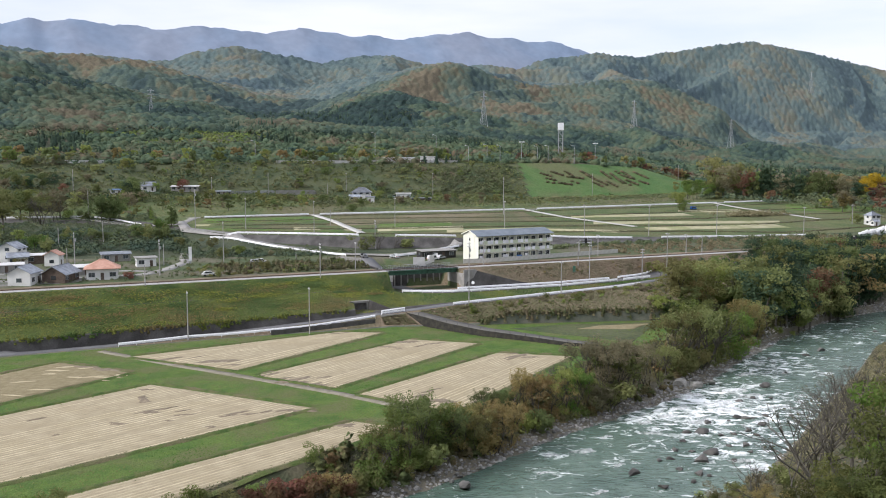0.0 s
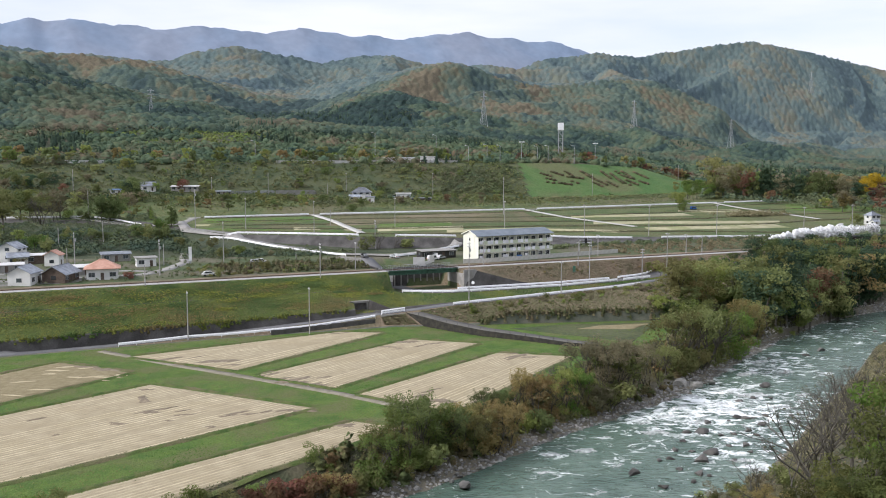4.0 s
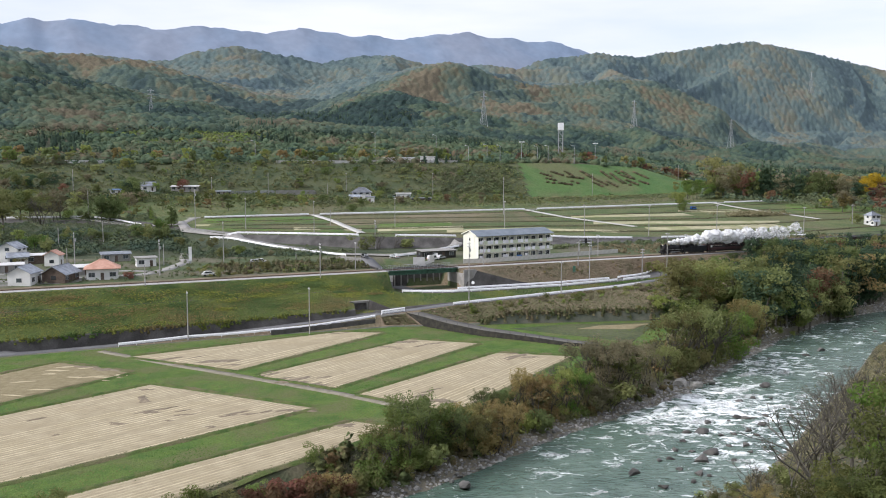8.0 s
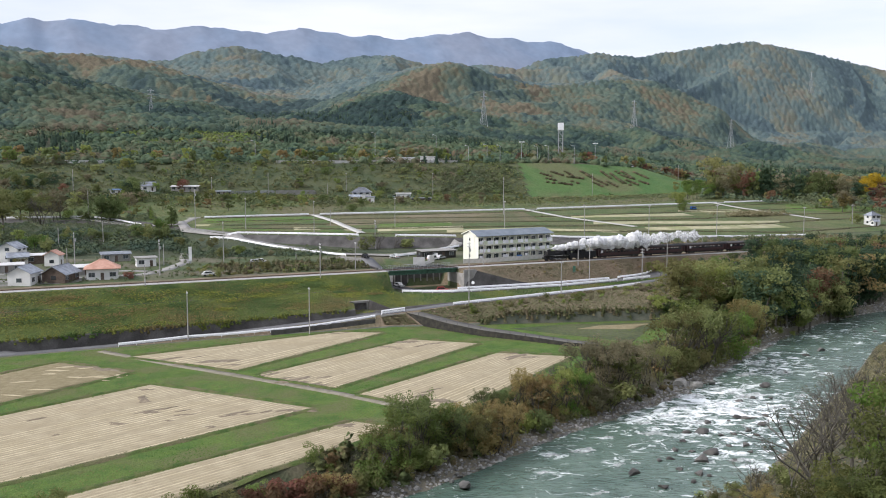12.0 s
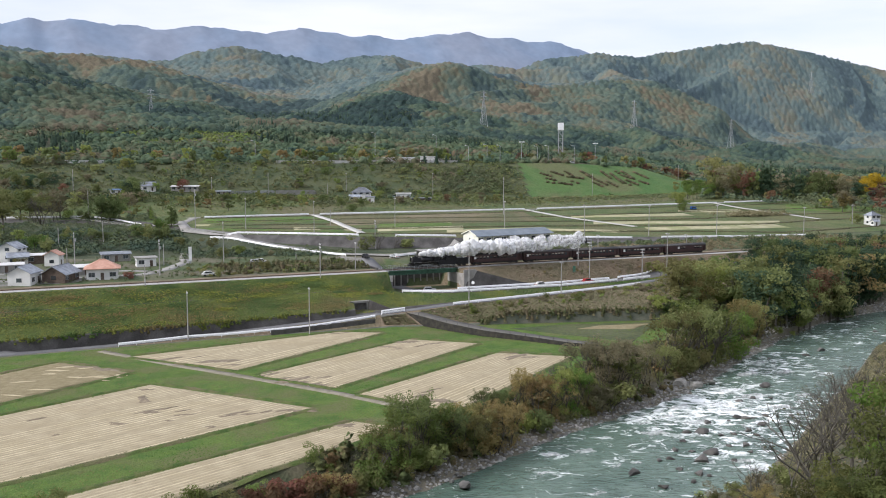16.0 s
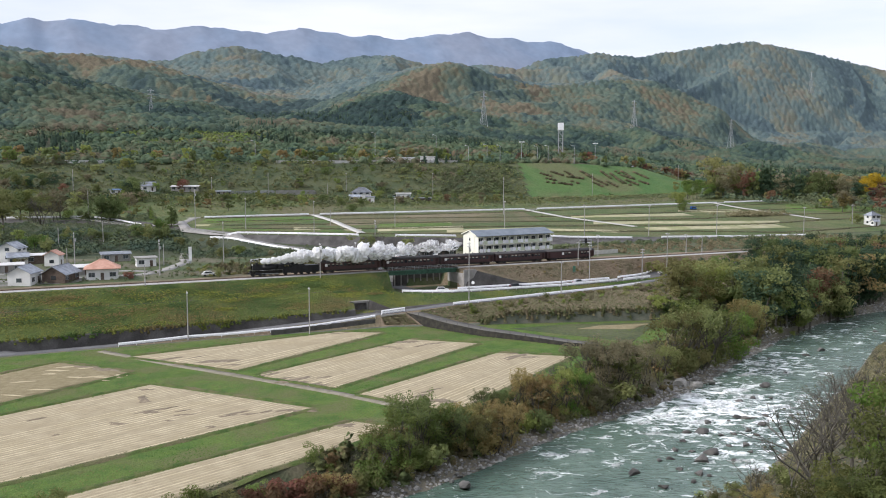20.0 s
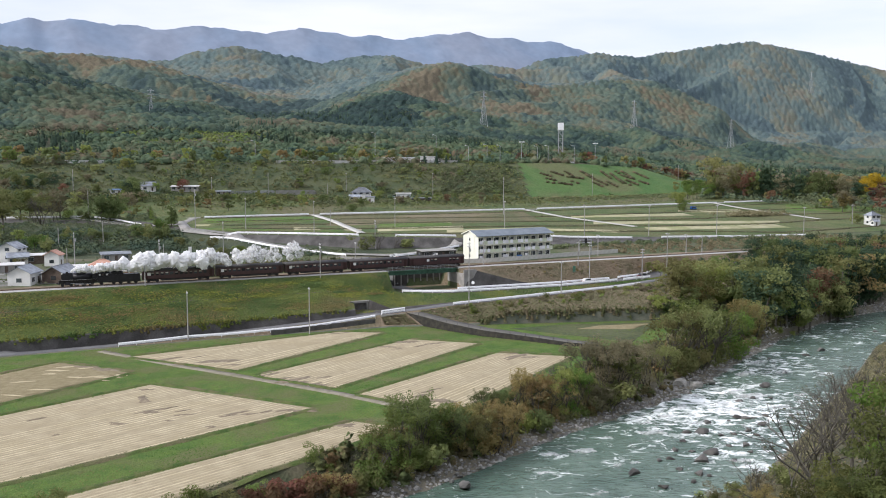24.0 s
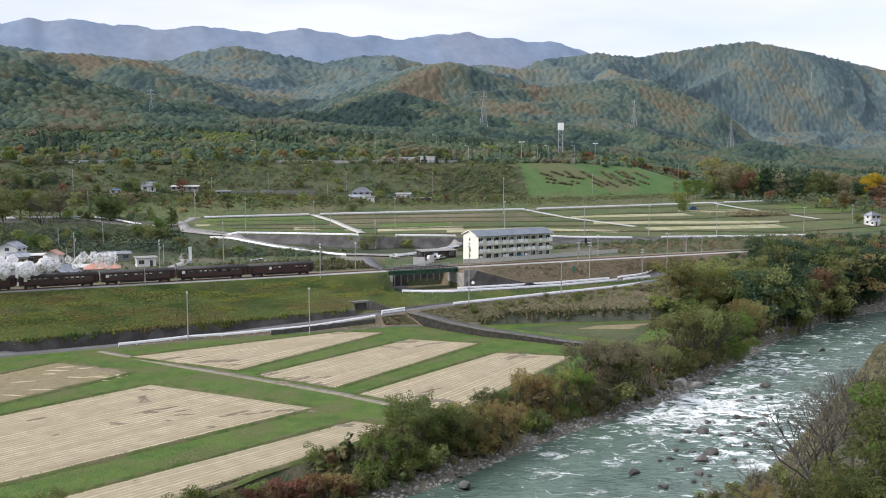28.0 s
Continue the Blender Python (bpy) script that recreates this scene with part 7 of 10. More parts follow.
def rounded(rings, flaps=0, seed=1, droop=0.0):
    """A crown as a dome of rings (count, angle up), with loose tufts joined to it."""
    r = random.Random(seed)
    v, f, rows = [(0, 0, 1.0)], [], [[0]]
    for c, up in rings:
        o = len(v)
        t = r.uniform(0, 6.28)
        for k in range(c):
            a, w = t + 6.2832 * k / c, r.uniform(0.88, 1.12)
            v.append((math.cos(a) * math.cos(up) * w, math.sin(a) * math.cos(up) * w, math.sin(up) * w))
        rows.append(list(range(o, o + c)))
    for a, b in zip(rows, rows[1:]):
        na, nb = len(a), len(b)
        i = k = 0
        while i < (na if na > 1 else 0) or k < nb:
            if k < nb and (na == 1 or i == na or (k + 1) / nb <= (i + 1) / na):
                f.append([a[i % na], b[k % nb], b[(k + 1) % nb]])
                k += 1
            else:
                f.append([a[i % na], b[k % nb], a[(i + 1) % na]])
                i += 1
    for k in range(flaps):
        i = r.randrange(len(rows[0]) + 0, len(v)) if k else 0
        d = Vector(v[i]).normalized()
        if i >= 200:
            continue
        u = d.orthogonal().normalized()
        w = d.cross(u)
        t = r.uniform(0, 6.28)
        u = u * math.cos(t) + w * math.sin(t)
        p = Vector(v[i]) + d * r.uniform(0.06, 0.22) + u * r.uniform(0.2, 0.45)
        q = p + d.cross(u) * r.uniform(0.2, 0.4) + d * r.uniform(-0.1, 0.12)
        o = len(v)
        v += [tuple(p), tuple(q)]
        f.append([i, o, o + 1])
    return np.array(v), np.array(f)


DOME = rounded(((5, 0.85), (7, 0.2), (6, -0.1)), 0, 3)
DOME[0][13:, 2] = -1.1
PUFF_STONE = rounded(((5, 0.6), (6, -0.2)), 0, 8)
PUFF = rounded(((5, 0.85), (7, 0.3), (6, -0.4)), 16, 4)


def cone(k):
    a = np.arange(6) * math.pi / 3
    rings = [np.stack([np.cos(a + i) * w, np.sin(a + i) * w, np.full(6, z)], 1) for i, (w, z) in enumerate(((0.75, -0.9), (0.6, 0.0), (0.35, 1.1)))]
    v = np.concatenate(rings + [np.array([[0, 0, 2.4]])])
    f = []
    for i in range(2):
        for j in range(6):
            p, q = i * 6 + j, i * 6 + (j + 1) % 6
            f += [[p, q, q + 6], [p, q + 6, p + 6]]
    f += [[12 + j, 12 + (j + 1) % 6, 18] for j in range(6)]
    return v, np.array(f)


def woods(name, m, n, size, material, label, shape=None, jitter=0.28, tall=0.85, conifers=0.0, lift=0.35, category="woods", smooth=False, cling=0.0, step=0.0):
    """Crowns joined into one mesh at the stations m, n."""
    X, Y = RAIL0.x + RT.x * m + RN.x * n, RAIL0.y + RT.y * m + RN.y * n
    ns, zs = profile(m)
    Z = np.array([np.interp(n[i], ns[:, i], zs[:, i]) for i in range(len(m))])
    qs = np.array([np.interp(n[i], ns[:, i], np.arange(len(ns))) for i in range(len(m))])
    Z = Z + hilliness(X, Y, m, n, qs)
    if cling:
        gm = (heights(m + 4, n)[2] - Z) / 4 * cling
        gn = (heights(m, n + 4)[2] - Z) / 4 * cling
        gm, gn = np.clip(gm, -0.55, 0.55), np.clip(gn, -0.2, 0.75)
        gx, gy = gm * RT.x + gn * RN.x, gm * RT.y + gn * RN.y
    else:
        gx = gy = np.zeros(len(m))
    con = nrg.random(len(m)) < conifers
    V, Fc, tints, o = [], [], [], 0
    for (v, f), pick in ((shape or ico(1), ~con), (cone(0), con)):
        idx = np.nonzero(pick)[0]
        if len(idx) == 0:
            continue
        K = len(idx)
        jit = 1 + jitter * nrg.normal(size=(K, len(v), 1)).clip(-1.8, 1.8)
        a = nrg.uniform(0, 6.283, K)
        ca, sa = np.cos(a)[:, None], np.sin(a)[:, None]
        p = v[None] * jit
        s = size[idx][:, None]
        wx, wy = nrg.uniform(0.85, 1.2, (K, 1)), nrg.uniform(0.85, 1.2, (K, 1))
        px, py = p[..., 0] * wx, p[..., 1] * wy
        h = tall * nrg.uniform(0.8, 1.35, (K, 1))
        ox, oy = (px * ca - py * sa) * s, (px * sa + py * ca) * s
        out = np.stack([X[idx][:, None] + ox, Y[idx][:, None] + oy, Z[idx][:, None] + gx[idx][:, None] * ox + gy[idx][:, None] * oy + (p[..., 2] * h + lift * h + step * nrg.normal(size=(K, 1))) * s], -1)
        V.append(out.reshape(-1, 3))
        tints.append(np.repeat(nrg.random(K), len(v)))
        Fc.append((f[None] + (np.arange(K) * len(v))[:, None, None]).reshape(-1, 3) + o)
        o += K * len(v)
    V, Fc = np.concatenate(V), np.concatenate(Fc)
    me = bpy.data.meshes.new(name)
    me.vertices.add(len(V))
    me.vertices.foreach_set("co", V.ravel())
    me.loops.add(Fc.size)
    me.loops.foreach_set("vertex_index", Fc.ravel())
    me.polygons.add(len(Fc))
    me.polygons.foreach_set("loop_start", np.arange(len(Fc)) * 3)
    me.polygons.foreach_set("loop_total", np.full(len(Fc), 3))
    me.update(calc_edges=True)
    me.materials.append(material)
    if smooth:
        me.polygons.foreach_set("use_smooth", np.ones(len(Fc), bool))
    tint = me.attributes.new("crown", "FLOAT", "POINT")
    tint.data.foreach_set("value", np.concatenate(tints))
    return tagged(new(name, me), label, category, kind="stuff")


def canopy(name, cols, scale, mixing=0.55, soft=False, crown=False, band=(0.33, 0.67)):
    """Foliage whose colour changes from crown to crown and in large stands."""
    mt = bpy.data.materials.new(name)
    mt.use_nodes = True
    nt, ln = mt.node_tree.nodes, mt.node_tree.links
    bs = nt["Principled BSDF"]
    bs.inputs["Roughness"].default_value, bs.inputs["Specular IOR Level"].default_value = 0.85, 0.1
    geo = nt.new("ShaderNodeNewGeometry")
    co = nt.new("ShaderNodeTexCoord")
    ns = nt.new("ShaderNodeTexNoise")
    ns.inputs["Scale"].default_value, ns.inputs["Detail"].default_value = scale, 4.0
    ln.new(co.outputs["Object"], ns.inputs["Vector"])
    st = nt.new("ShaderNodeMapRange")
    st.inputs["From Min"].default_value, st.inputs["From Max"].default_value = band
    ln.new(ns.outputs["Fac"], st.inputs["Value"])
    mixv = nt.new("ShaderNodeMix")
    mixv.inputs["Factor"].default_value = mixing
    ln.new(st.outputs["Result"], mixv.inputs["A"])
    if crown:   # one tint for each tree
        per = nt.new("ShaderNodeAttribute")
        per.attribute_name = "crown"
        ln.new(per.outputs["Fac"], mixv.inputs["B"])
    else:
        ln.new(geo.outputs["Random Per Island"], mixv.inputs["B"])
    rp = nt.new("ShaderNodeValToRGB")
    el = rp.color_ramp.elements
    while len(el) < len(cols):
        el.new(0.5)
    for i, c in enumerate(cols):
        el[i].position, el[i].color = 0.12 + 0.76 * i / (len(cols) - 1), (*c, 1)
    ln.new(mixv.outputs["Result"], rp.inputs["Fac"])
    fine = nt.new("ShaderNodeTexNoise")
    fine.inputs["Scale"].default_value, fine.inputs["Detail"].default_value = scale * 60, 5.0
    ln.new(co.outputs["Object"], fine.inputs["Vector"])
    g = nt.new("ShaderNodeMapRange")
    g.inputs["From Min"].default_value, g.inputs["From Max"].default_value = 0.3, 0.7
    g.inputs["To Min"].default_value, g.inputs["To Max"].default_value = (0.78, 1.2) if soft else (0.74, 1.24)
    ln.new(fine.outputs["Fac"], g.inputs["Value"])
    hsv = nt.new("ShaderNodeHueSaturation")
    ln.new(rp.outputs["Color"], hsv.inputs["Color"])
    ln.new(g.outputs["Result"], hsv.inputs["Value"])
    ln.new(hsv.outputs["Color"], bs.inputs["Base Color"])
    leaf = nt.new("ShaderNodeTexNoise")
    leaf.inputs["Scale"].default_value, leaf.inputs["Detail"].default_value, leaf.inputs["Roughness"].default_value = scale * 110, 6.0, 0.7
    ln.new(co.outputs["Object"], leaf.inputs["Vector"])
    bp = nt.new("ShaderNodeBump")
    bp.inputs["Strength"].default_value, bp.inputs["Distance"].default_value = 0.5 if soft else 0.9, 0.009 / scale if soft else 0.02 / scale
    ln.new(leaf.outputs["Fac"], bp.inputs["Height"])
    ln.new(bp.outputs["Normal"], bs.inputs["Normal"])
    return mt


# near woods take a little painted haze: more blue, less red
C_NEAR = canopy("near_woods", [(0.048, 0.081, 0.063), (0.061, 0.099, 0.067), (0.084, 0.127, 0.075), (0.097, 0.139, 0.082), (0.115, 0.143, 0.079), (0.136, 0.134, 0.084), (0.173, 0.130, 0.090)], 0.016, 0.36, True, True)
C_FIR = canopy("conifer_woods", [(0.034, 0.056, 0.042), (0.045, 0.072, 0.05), (0.055, 0.085, 0.056)], 0.02, 0.5, True, True)
C_FRESH = canopy("fresh_green_woods", [(0.131, 0.188, 0.052), (0.170, 0.221, 0.059), (0.206, 0.236, 0.068)], 0.02, 0.5, True, True)
# the hill palettes carry haze in their base colours
C_MID = canopy("hill_woods", HAZY_MID, 0.0075, 1.0, True, True)
C_HILL = canopy("upper_woods", HAZY_HILL, 0.0062, 1.0, True, True)
C_FAR = canopy("mountain_woods", HAZY_FAR, 0.005, 1.0, True, True)
C_BLUFF = canopy("bluff_weeds", [(0.085, 0.115, 0.055), (0.135, 0.16, 0.066), (0.19, 0.205, 0.082), (0.12, 0.145, 0.062), (0.2, 0.185, 0.095), (0.1, 0.13, 0.06)], 0.035, 0.3, True, band=(0.38, 0.62))
C_SCRUB = canopy("scrub_shrubs", [(0.09, 0.12, 0.062), (0.12, 0.15, 0.072), (0.142, 0.166, 0.084), (0.126, 0.156, 0.074), (0.162, 0.156, 0.096), (0.102, 0.132, 0.066)], 0.02, 0.4, True)
# shrub greens lightened a little to paint in haze
C_DARKSHRUB = canopy("dark_shrubs", [(0.062, 0.096, 0.07), (0.08, 0.116, 0.078), (0.11, 0.14, 0.078), (0.13, 0.15, 0.072), (0.09, 0.12, 0.078)], 0.03, 0.3, True)
C_BANKMIX = canopy("bank_brush_leaves", [(0.12, 0.156, 0.066), (0.168, 0.18, 0.078), (0.228, 0.18, 0.102), (0.156, 0.18, 0.072), (0.264, 0.18, 0.09)], 0.08, 0.6)
C_REED = canopy("dry_reeds", [(0.2, 0.165, 0.105), (0.26, 0.215, 0.135), (0.15, 0.14, 0.08), (0.3, 0.25, 0.155), (0.12, 0.13, 0.066)], 0.06, 0.6)
C_STRAWREED = canopy("pale_reeds", [(0.27, 0.235, 0.14), (0.33, 0.29, 0.18), (0.21, 0.19, 0.105), (0.17, 0.17, 0.08), (0.36, 0.31, 0.2)], 0.08, 0.6)
C_BROWN = canopy("dead_brown_weeds", [(0.2, 0.15, 0.11), (0.26, 0.2, 0.145), (0.17, 0.135, 0.095), (0.3, 0.235, 0.17), (0.14, 0.13, 0.08)], 0.06, 0.4, True)
C_DRYMIX = canopy("dry_and_green_weeds", [(0.175, 0.144, 0.088), (0.125, 0.138, 0.062), (0.206, 0.169, 0.106), (0.106, 0.131, 0.056), (0.163, 0.15, 0.081)], 0.06, 0.6)
C_WEED = canopy("embankment_leaves", [(0.051, 0.092, 0.030), (0.066, 0.116, 0.033), (0.094, 0.140, 0.039), (0.129, 0.160, 0.042), (0.168, 0.176, 0.044), (0.125, 0.148, 0.044), (0.156, 0.128, 0.058)], 0.05, 0.1, True, band=(0.38, 0.66))
C_RUSTWEED = canopy("rust_weeds", [(0.230, 0.149, 0.069), (0.196, 0.161, 0.069), (0.172, 0.161, 0.057), (0.253, 0.172, 0.086)], 0.08, 0.5)
C_FRESHWEED = canopy("fresh_weeds", [(0.196, 0.235, 0.050), (0.241, 0.246, 0.050), (0.161, 0.213, 0.050)], 0.08, 0.5)
C_DEEPWEED = canopy("deep_weeds", [(0.058, 0.106, 0.036), (0.078, 0.125, 0.041), (0.098, 0.144, 0.048)], 0.08, 0.5)
C_BERM = canopy("berm_leaves", [(0.064, 0.123, 0.024), (0.087, 0.152, 0.031), (0.120, 0.171, 0.042), (0.152, 0.157, 0.064), (0.106, 0.163, 0.037), (0.156, 0.142, 0.074), (0.074, 0.138, 0.028)], 0.06, 0.25, True)
# conifer dells on the slopes, some painting in valley shade, and russet stands: station, distance and reach of each
FIR_AND_SHADE_DELLS = [(1784, 1760, 60, 90), (1810, 1700, 55, 70), (1882, 1665, 60, 60), (1957, 1650, 60, 60), (2568, 1850, 120, 110), (2482, 1700, 90, 90), (1774, 1850, 70, 60), (1637, 1850, 80, 60), (1404, 1800, 80, 80), (1074, 1500, 60, 90), (315, 880, 70, 30), (358, 800, 70, 60), (395, 760, 70, 60), (174, 700, 45, 22), (62, 820, 22, 60), (18, 760, 22, 40), (351, 1180, 70, 60), (456, 1180, 60, 70), (322, 1650, 60, 70), (465, 1650, 80, 70), (877, 1700, 80, 70)]
RUST_STANDS = [(1985, 1800, 80, 110), (2000, 1720, 70, 80), (2203, 1780, 70, 100), (1836, 1640, 50, 70), (251, 1180, 60, 90), (298, 1150, 60, 80), (203, 1330, 60, 60), (627, 1300, 60, 60), (699, 1250, 60, 90), (805, 1180, 90, 90), (992, 1320, 60, 60), (485, 1900, 70, 60), (94, 1300, 50, 60), (969, 1200, 60, 70), (2045, 1650, 50, 60)]


def reach(zones, m, n):
    k = np.zeros(len(m))
    for a, b, ra, rb in zones:
        k = np.maximum(k, np.exp(-((m - a) / ra) ** 2 - ((n - b) / rb) ** 2))
    return k


MEADOWS = [(75, 540, 45, 30), (124, 470, 60, 30), (180, 520, 50, 28), (215, 480, 40, 30), (35, 440, 30, 25), (84, 430, 40, 20)]
EYE_N = -251.1


def spread(count, n0, n1, m0=None, m1=None, power=1.0):
    n = n0 + (n1 - n0) * nrg.random(count) ** power
    N = n - EYE_N
    lo, hi = (-30 - 0.04 * N if m0 is None else m0), (20 + 1.38 * N if m1 is None else m1)
    return lo + (hi - lo) * nrg.random(count), n


def scatter(count, m0, m1, rule, h0, h1, tints, where, kinds=("shrub",)):
    """Shrubs strewn between two stations; rule gives the n for a station."""
    for k in range(count):
        m = rng.uniform(m0, m1)
        q = at(m, rule(m))
        tree(rng.choice(kinds), rng.choice(tints), q.x, q.y, rng.uniform(h0, h1), where)


scatter(80, 118, 204, lambda m: n_of("road_front", m) - 2.0 - 9 * rng.random(), 0.8, 2.0, ("dry", "olive", "dry", "green"), "on the slope below the lane")
scatter(40, 120, 200, lambda m: n_of("edge_wall", m) + 0.3 + 1.2 * rng.random(), 0.7, 1.5, ("olive", "dry", "green"), "on top of the field wall")
scatter(70, 46, 104, lambda m: 7.5 + 26 * rng.random() ** 1.4, 0.6, 1.8, ("green", "olive", "dry", "olive"), "beside the railway")
scatter(60, 150, 210, lambda m: -4.0 - 4.5 * rng.random(), 0.4, 0.9, ("dry", "dry", "rust", "olive"), "on the railway slope")
x, y = (174.54, 487.09)
mo, no = to_mn(x, y)


def quads(name, P, Nrm, size, material, label, category):
    """Leaf clumps as small quads at the points P with normals Nrm, joined."""
    K = len(P)
    Nrm = Nrm / np.linalg.norm(Nrm, axis=1)[:, None]
    ref = np.where(np.abs(Nrm[:, 2:3]) > 0.9, np.array([[1.0, 0, 0]]), np.array([[0, 0, 1.0]]))
    u = np.cross(Nrm, ref)
    u /= np.linalg.norm(u, axis=1)[:, None]
    v = np.cross(Nrm, u)
    a = nrg.uniform(0, 6.283, (K, 1))
    u, v = u * np.cos(a) + v * np.sin(a), v * np.cos(a) - u * np.sin(a)
    s = size[:, None]
    V = np.stack([P + u * s, P + v * s * 0.6, P - u * s * 0.85, P - v * s * 0.65], 1).reshape(-1, 3)
    me = bpy.data.meshes.new(name)
    me.vertices.add(4 * K)
    me.vertices.foreach_set("co", V.ravel())
    me.loops.add(4 * K)
    me.loops.foreach_set("vertex_index", np.arange(4 * K))
    me.polygons.add(K)
    me.polygons.foreach_set("loop_start", np.arange(K) * 4)
    me.polygons.foreach_set("loop_total", np.full(K, 4))
    me.update(calc_edges=True)
    me.materials.append(material)
    return tagged(new(name, me), label, category, kind="stuff")


def heights(m, n):
    X, Y = RAIL0.x + RT.x * m + RN.x * n, RAIL0.y + RT.y * m + RN.y * n
    ns, zs = profile(m)
    Z = np.array([np.interp(n[i], ns[:, i], zs[:, i]) for i in range(len(m))])
    qs = np.array([np.interp(n[i], ns[:, i], np.arange(len(ns))) for i in range(len(m))])
    return X, Y, Z + hilliness(X, Y, m, n, qs)


def carpet(name, m, n, size, material, label, category="weeds", tilt=0.55, lift=0.5):
    """Low leafage lying over the ground."""
    X, Y, Z = heights(m, n)
    P = np.stack([X, Y, Z + size * lift * nrg.random(len(m))], 1)
    Nrm = np.stack([nrg.normal(0, tilt, len(m)), nrg.normal(0, tilt, len(m)) - 0.2, np.ones(len(m))], 1)
    return quads(name, P, Nrm, size, material, label, category)


def brush(name, m, n, h, material, label, leaves=40, leaf=0.28, category="shrubs", wide=0.62):
    """Shrubs or small trees of height h as domes of leaf clumps."""
    X, Y, Z = heights(m, n)
    K = len(m)
    d = nrg.normal(size=(K, leaves, 3))
    d /= np.linalg.norm(d, axis=2)[:, :, None]
    d[..., 2] = np.abs(d[..., 2]) * np.where(nrg.random((K, leaves)) < 0.85, 1, -0.4)
    r = 0.5 + 0.55 * nrg.random((K, leaves)) ** 0.5
    lump = 1 + 0.28 * np.sin(3 * np.arctan2(d[..., 1], d[..., 0]) + nrg.uniform(0, 6.28, (K, 1))) * np.sin(2.5 * d[..., 2] * 3 + nrg.uniform(0, 6.28, (K, 1)))
    hh = h[:, None]
    P = np.stack([X[:, None] + d[..., 0] * r * lump * hh * wide, Y[:, None] + d[..., 1] * r * lump * hh * wide, Z[:, None] + hh * (0.32 + 0.66 * d[..., 2] * r * lump)], -1).reshape(-1, 3)
    Nrm = (d + nrg.normal(0, 0.45, d.shape) + np.array([0, 0, 0.4])).reshape(-1, 3)
    size = (leaf * hh * nrg.uniform(0.6, 1.3, (K, leaves))).reshape(-1)
    return quads(name, P, Nrm, size, material, label, category)


def crowns(name, m, n, size, material, label, leaves=14, leaf=0.3, tall=0.8, lift=0.1, peak=False, category="woods", tints=None):
    """Tree crowns of leaf clumps joined into one mesh; peak makes spires of them."""
    X, Y, Z = heights(m, n)
    K = len(m)
    d = nrg.normal(size=(K, leaves, 3))
    d[..., 2] = np.abs(d[..., 2]) * 0.9
    d /= np.linalg.norm(d, axis=2)[:, :, None]
    s = size[:, None]
    h = (tall * nrg.uniform(0.75, 1.3, K))[:, None]
    if peak:
        f = nrg.random((K, leaves)) ** 0.8
        a = nrg.uniform(0, 6.283, (K, leaves))
        w = s * 0.75 * (1.05 - f)
        P = np.stack([X[:, None] + np.cos(a) * w, Y[:, None] + np.sin(a) * w, Z[:, None] + s * h * 2.3 * f], -1)
        d = np.stack([np.cos(a), np.sin(a), np.full(a.shape, 0.5)], -1)
    else:
        lump = 1 + 0.2 * np.sin(2 * np.arctan2(d[..., 1], d[..., 0]) + nrg.uniform(0, 6.28, (K, 1)))
        r = (0.72 + 0.34 * nrg.random((K, leaves))) * lump
        P = np.stack([X[:, None] + d[..., 0] * r * s, Y[:, None] + d[..., 1] * r * s, Z[:, None] + s * h * (lift + d[..., 2] * r)], -1)
    Nrm = d * 0.9 + nrg.normal(0, 0.22, d.shape) + np.array([0, -0.1, 0.4])
    ob = quads(name, P.reshape(-1, 3), Nrm.reshape(-1, 3), (leaf * s * nrg.uniform(0.65, 1.3, (K, leaves))).reshape(-1), material, label, category)
    tint = ob.data.attributes.new("crown", "FLOAT", "POINT")
    tint.data.foreach_set("value", np.repeat(nrg.random(K) if tints is None else tints, leaves * 4))
    return ob


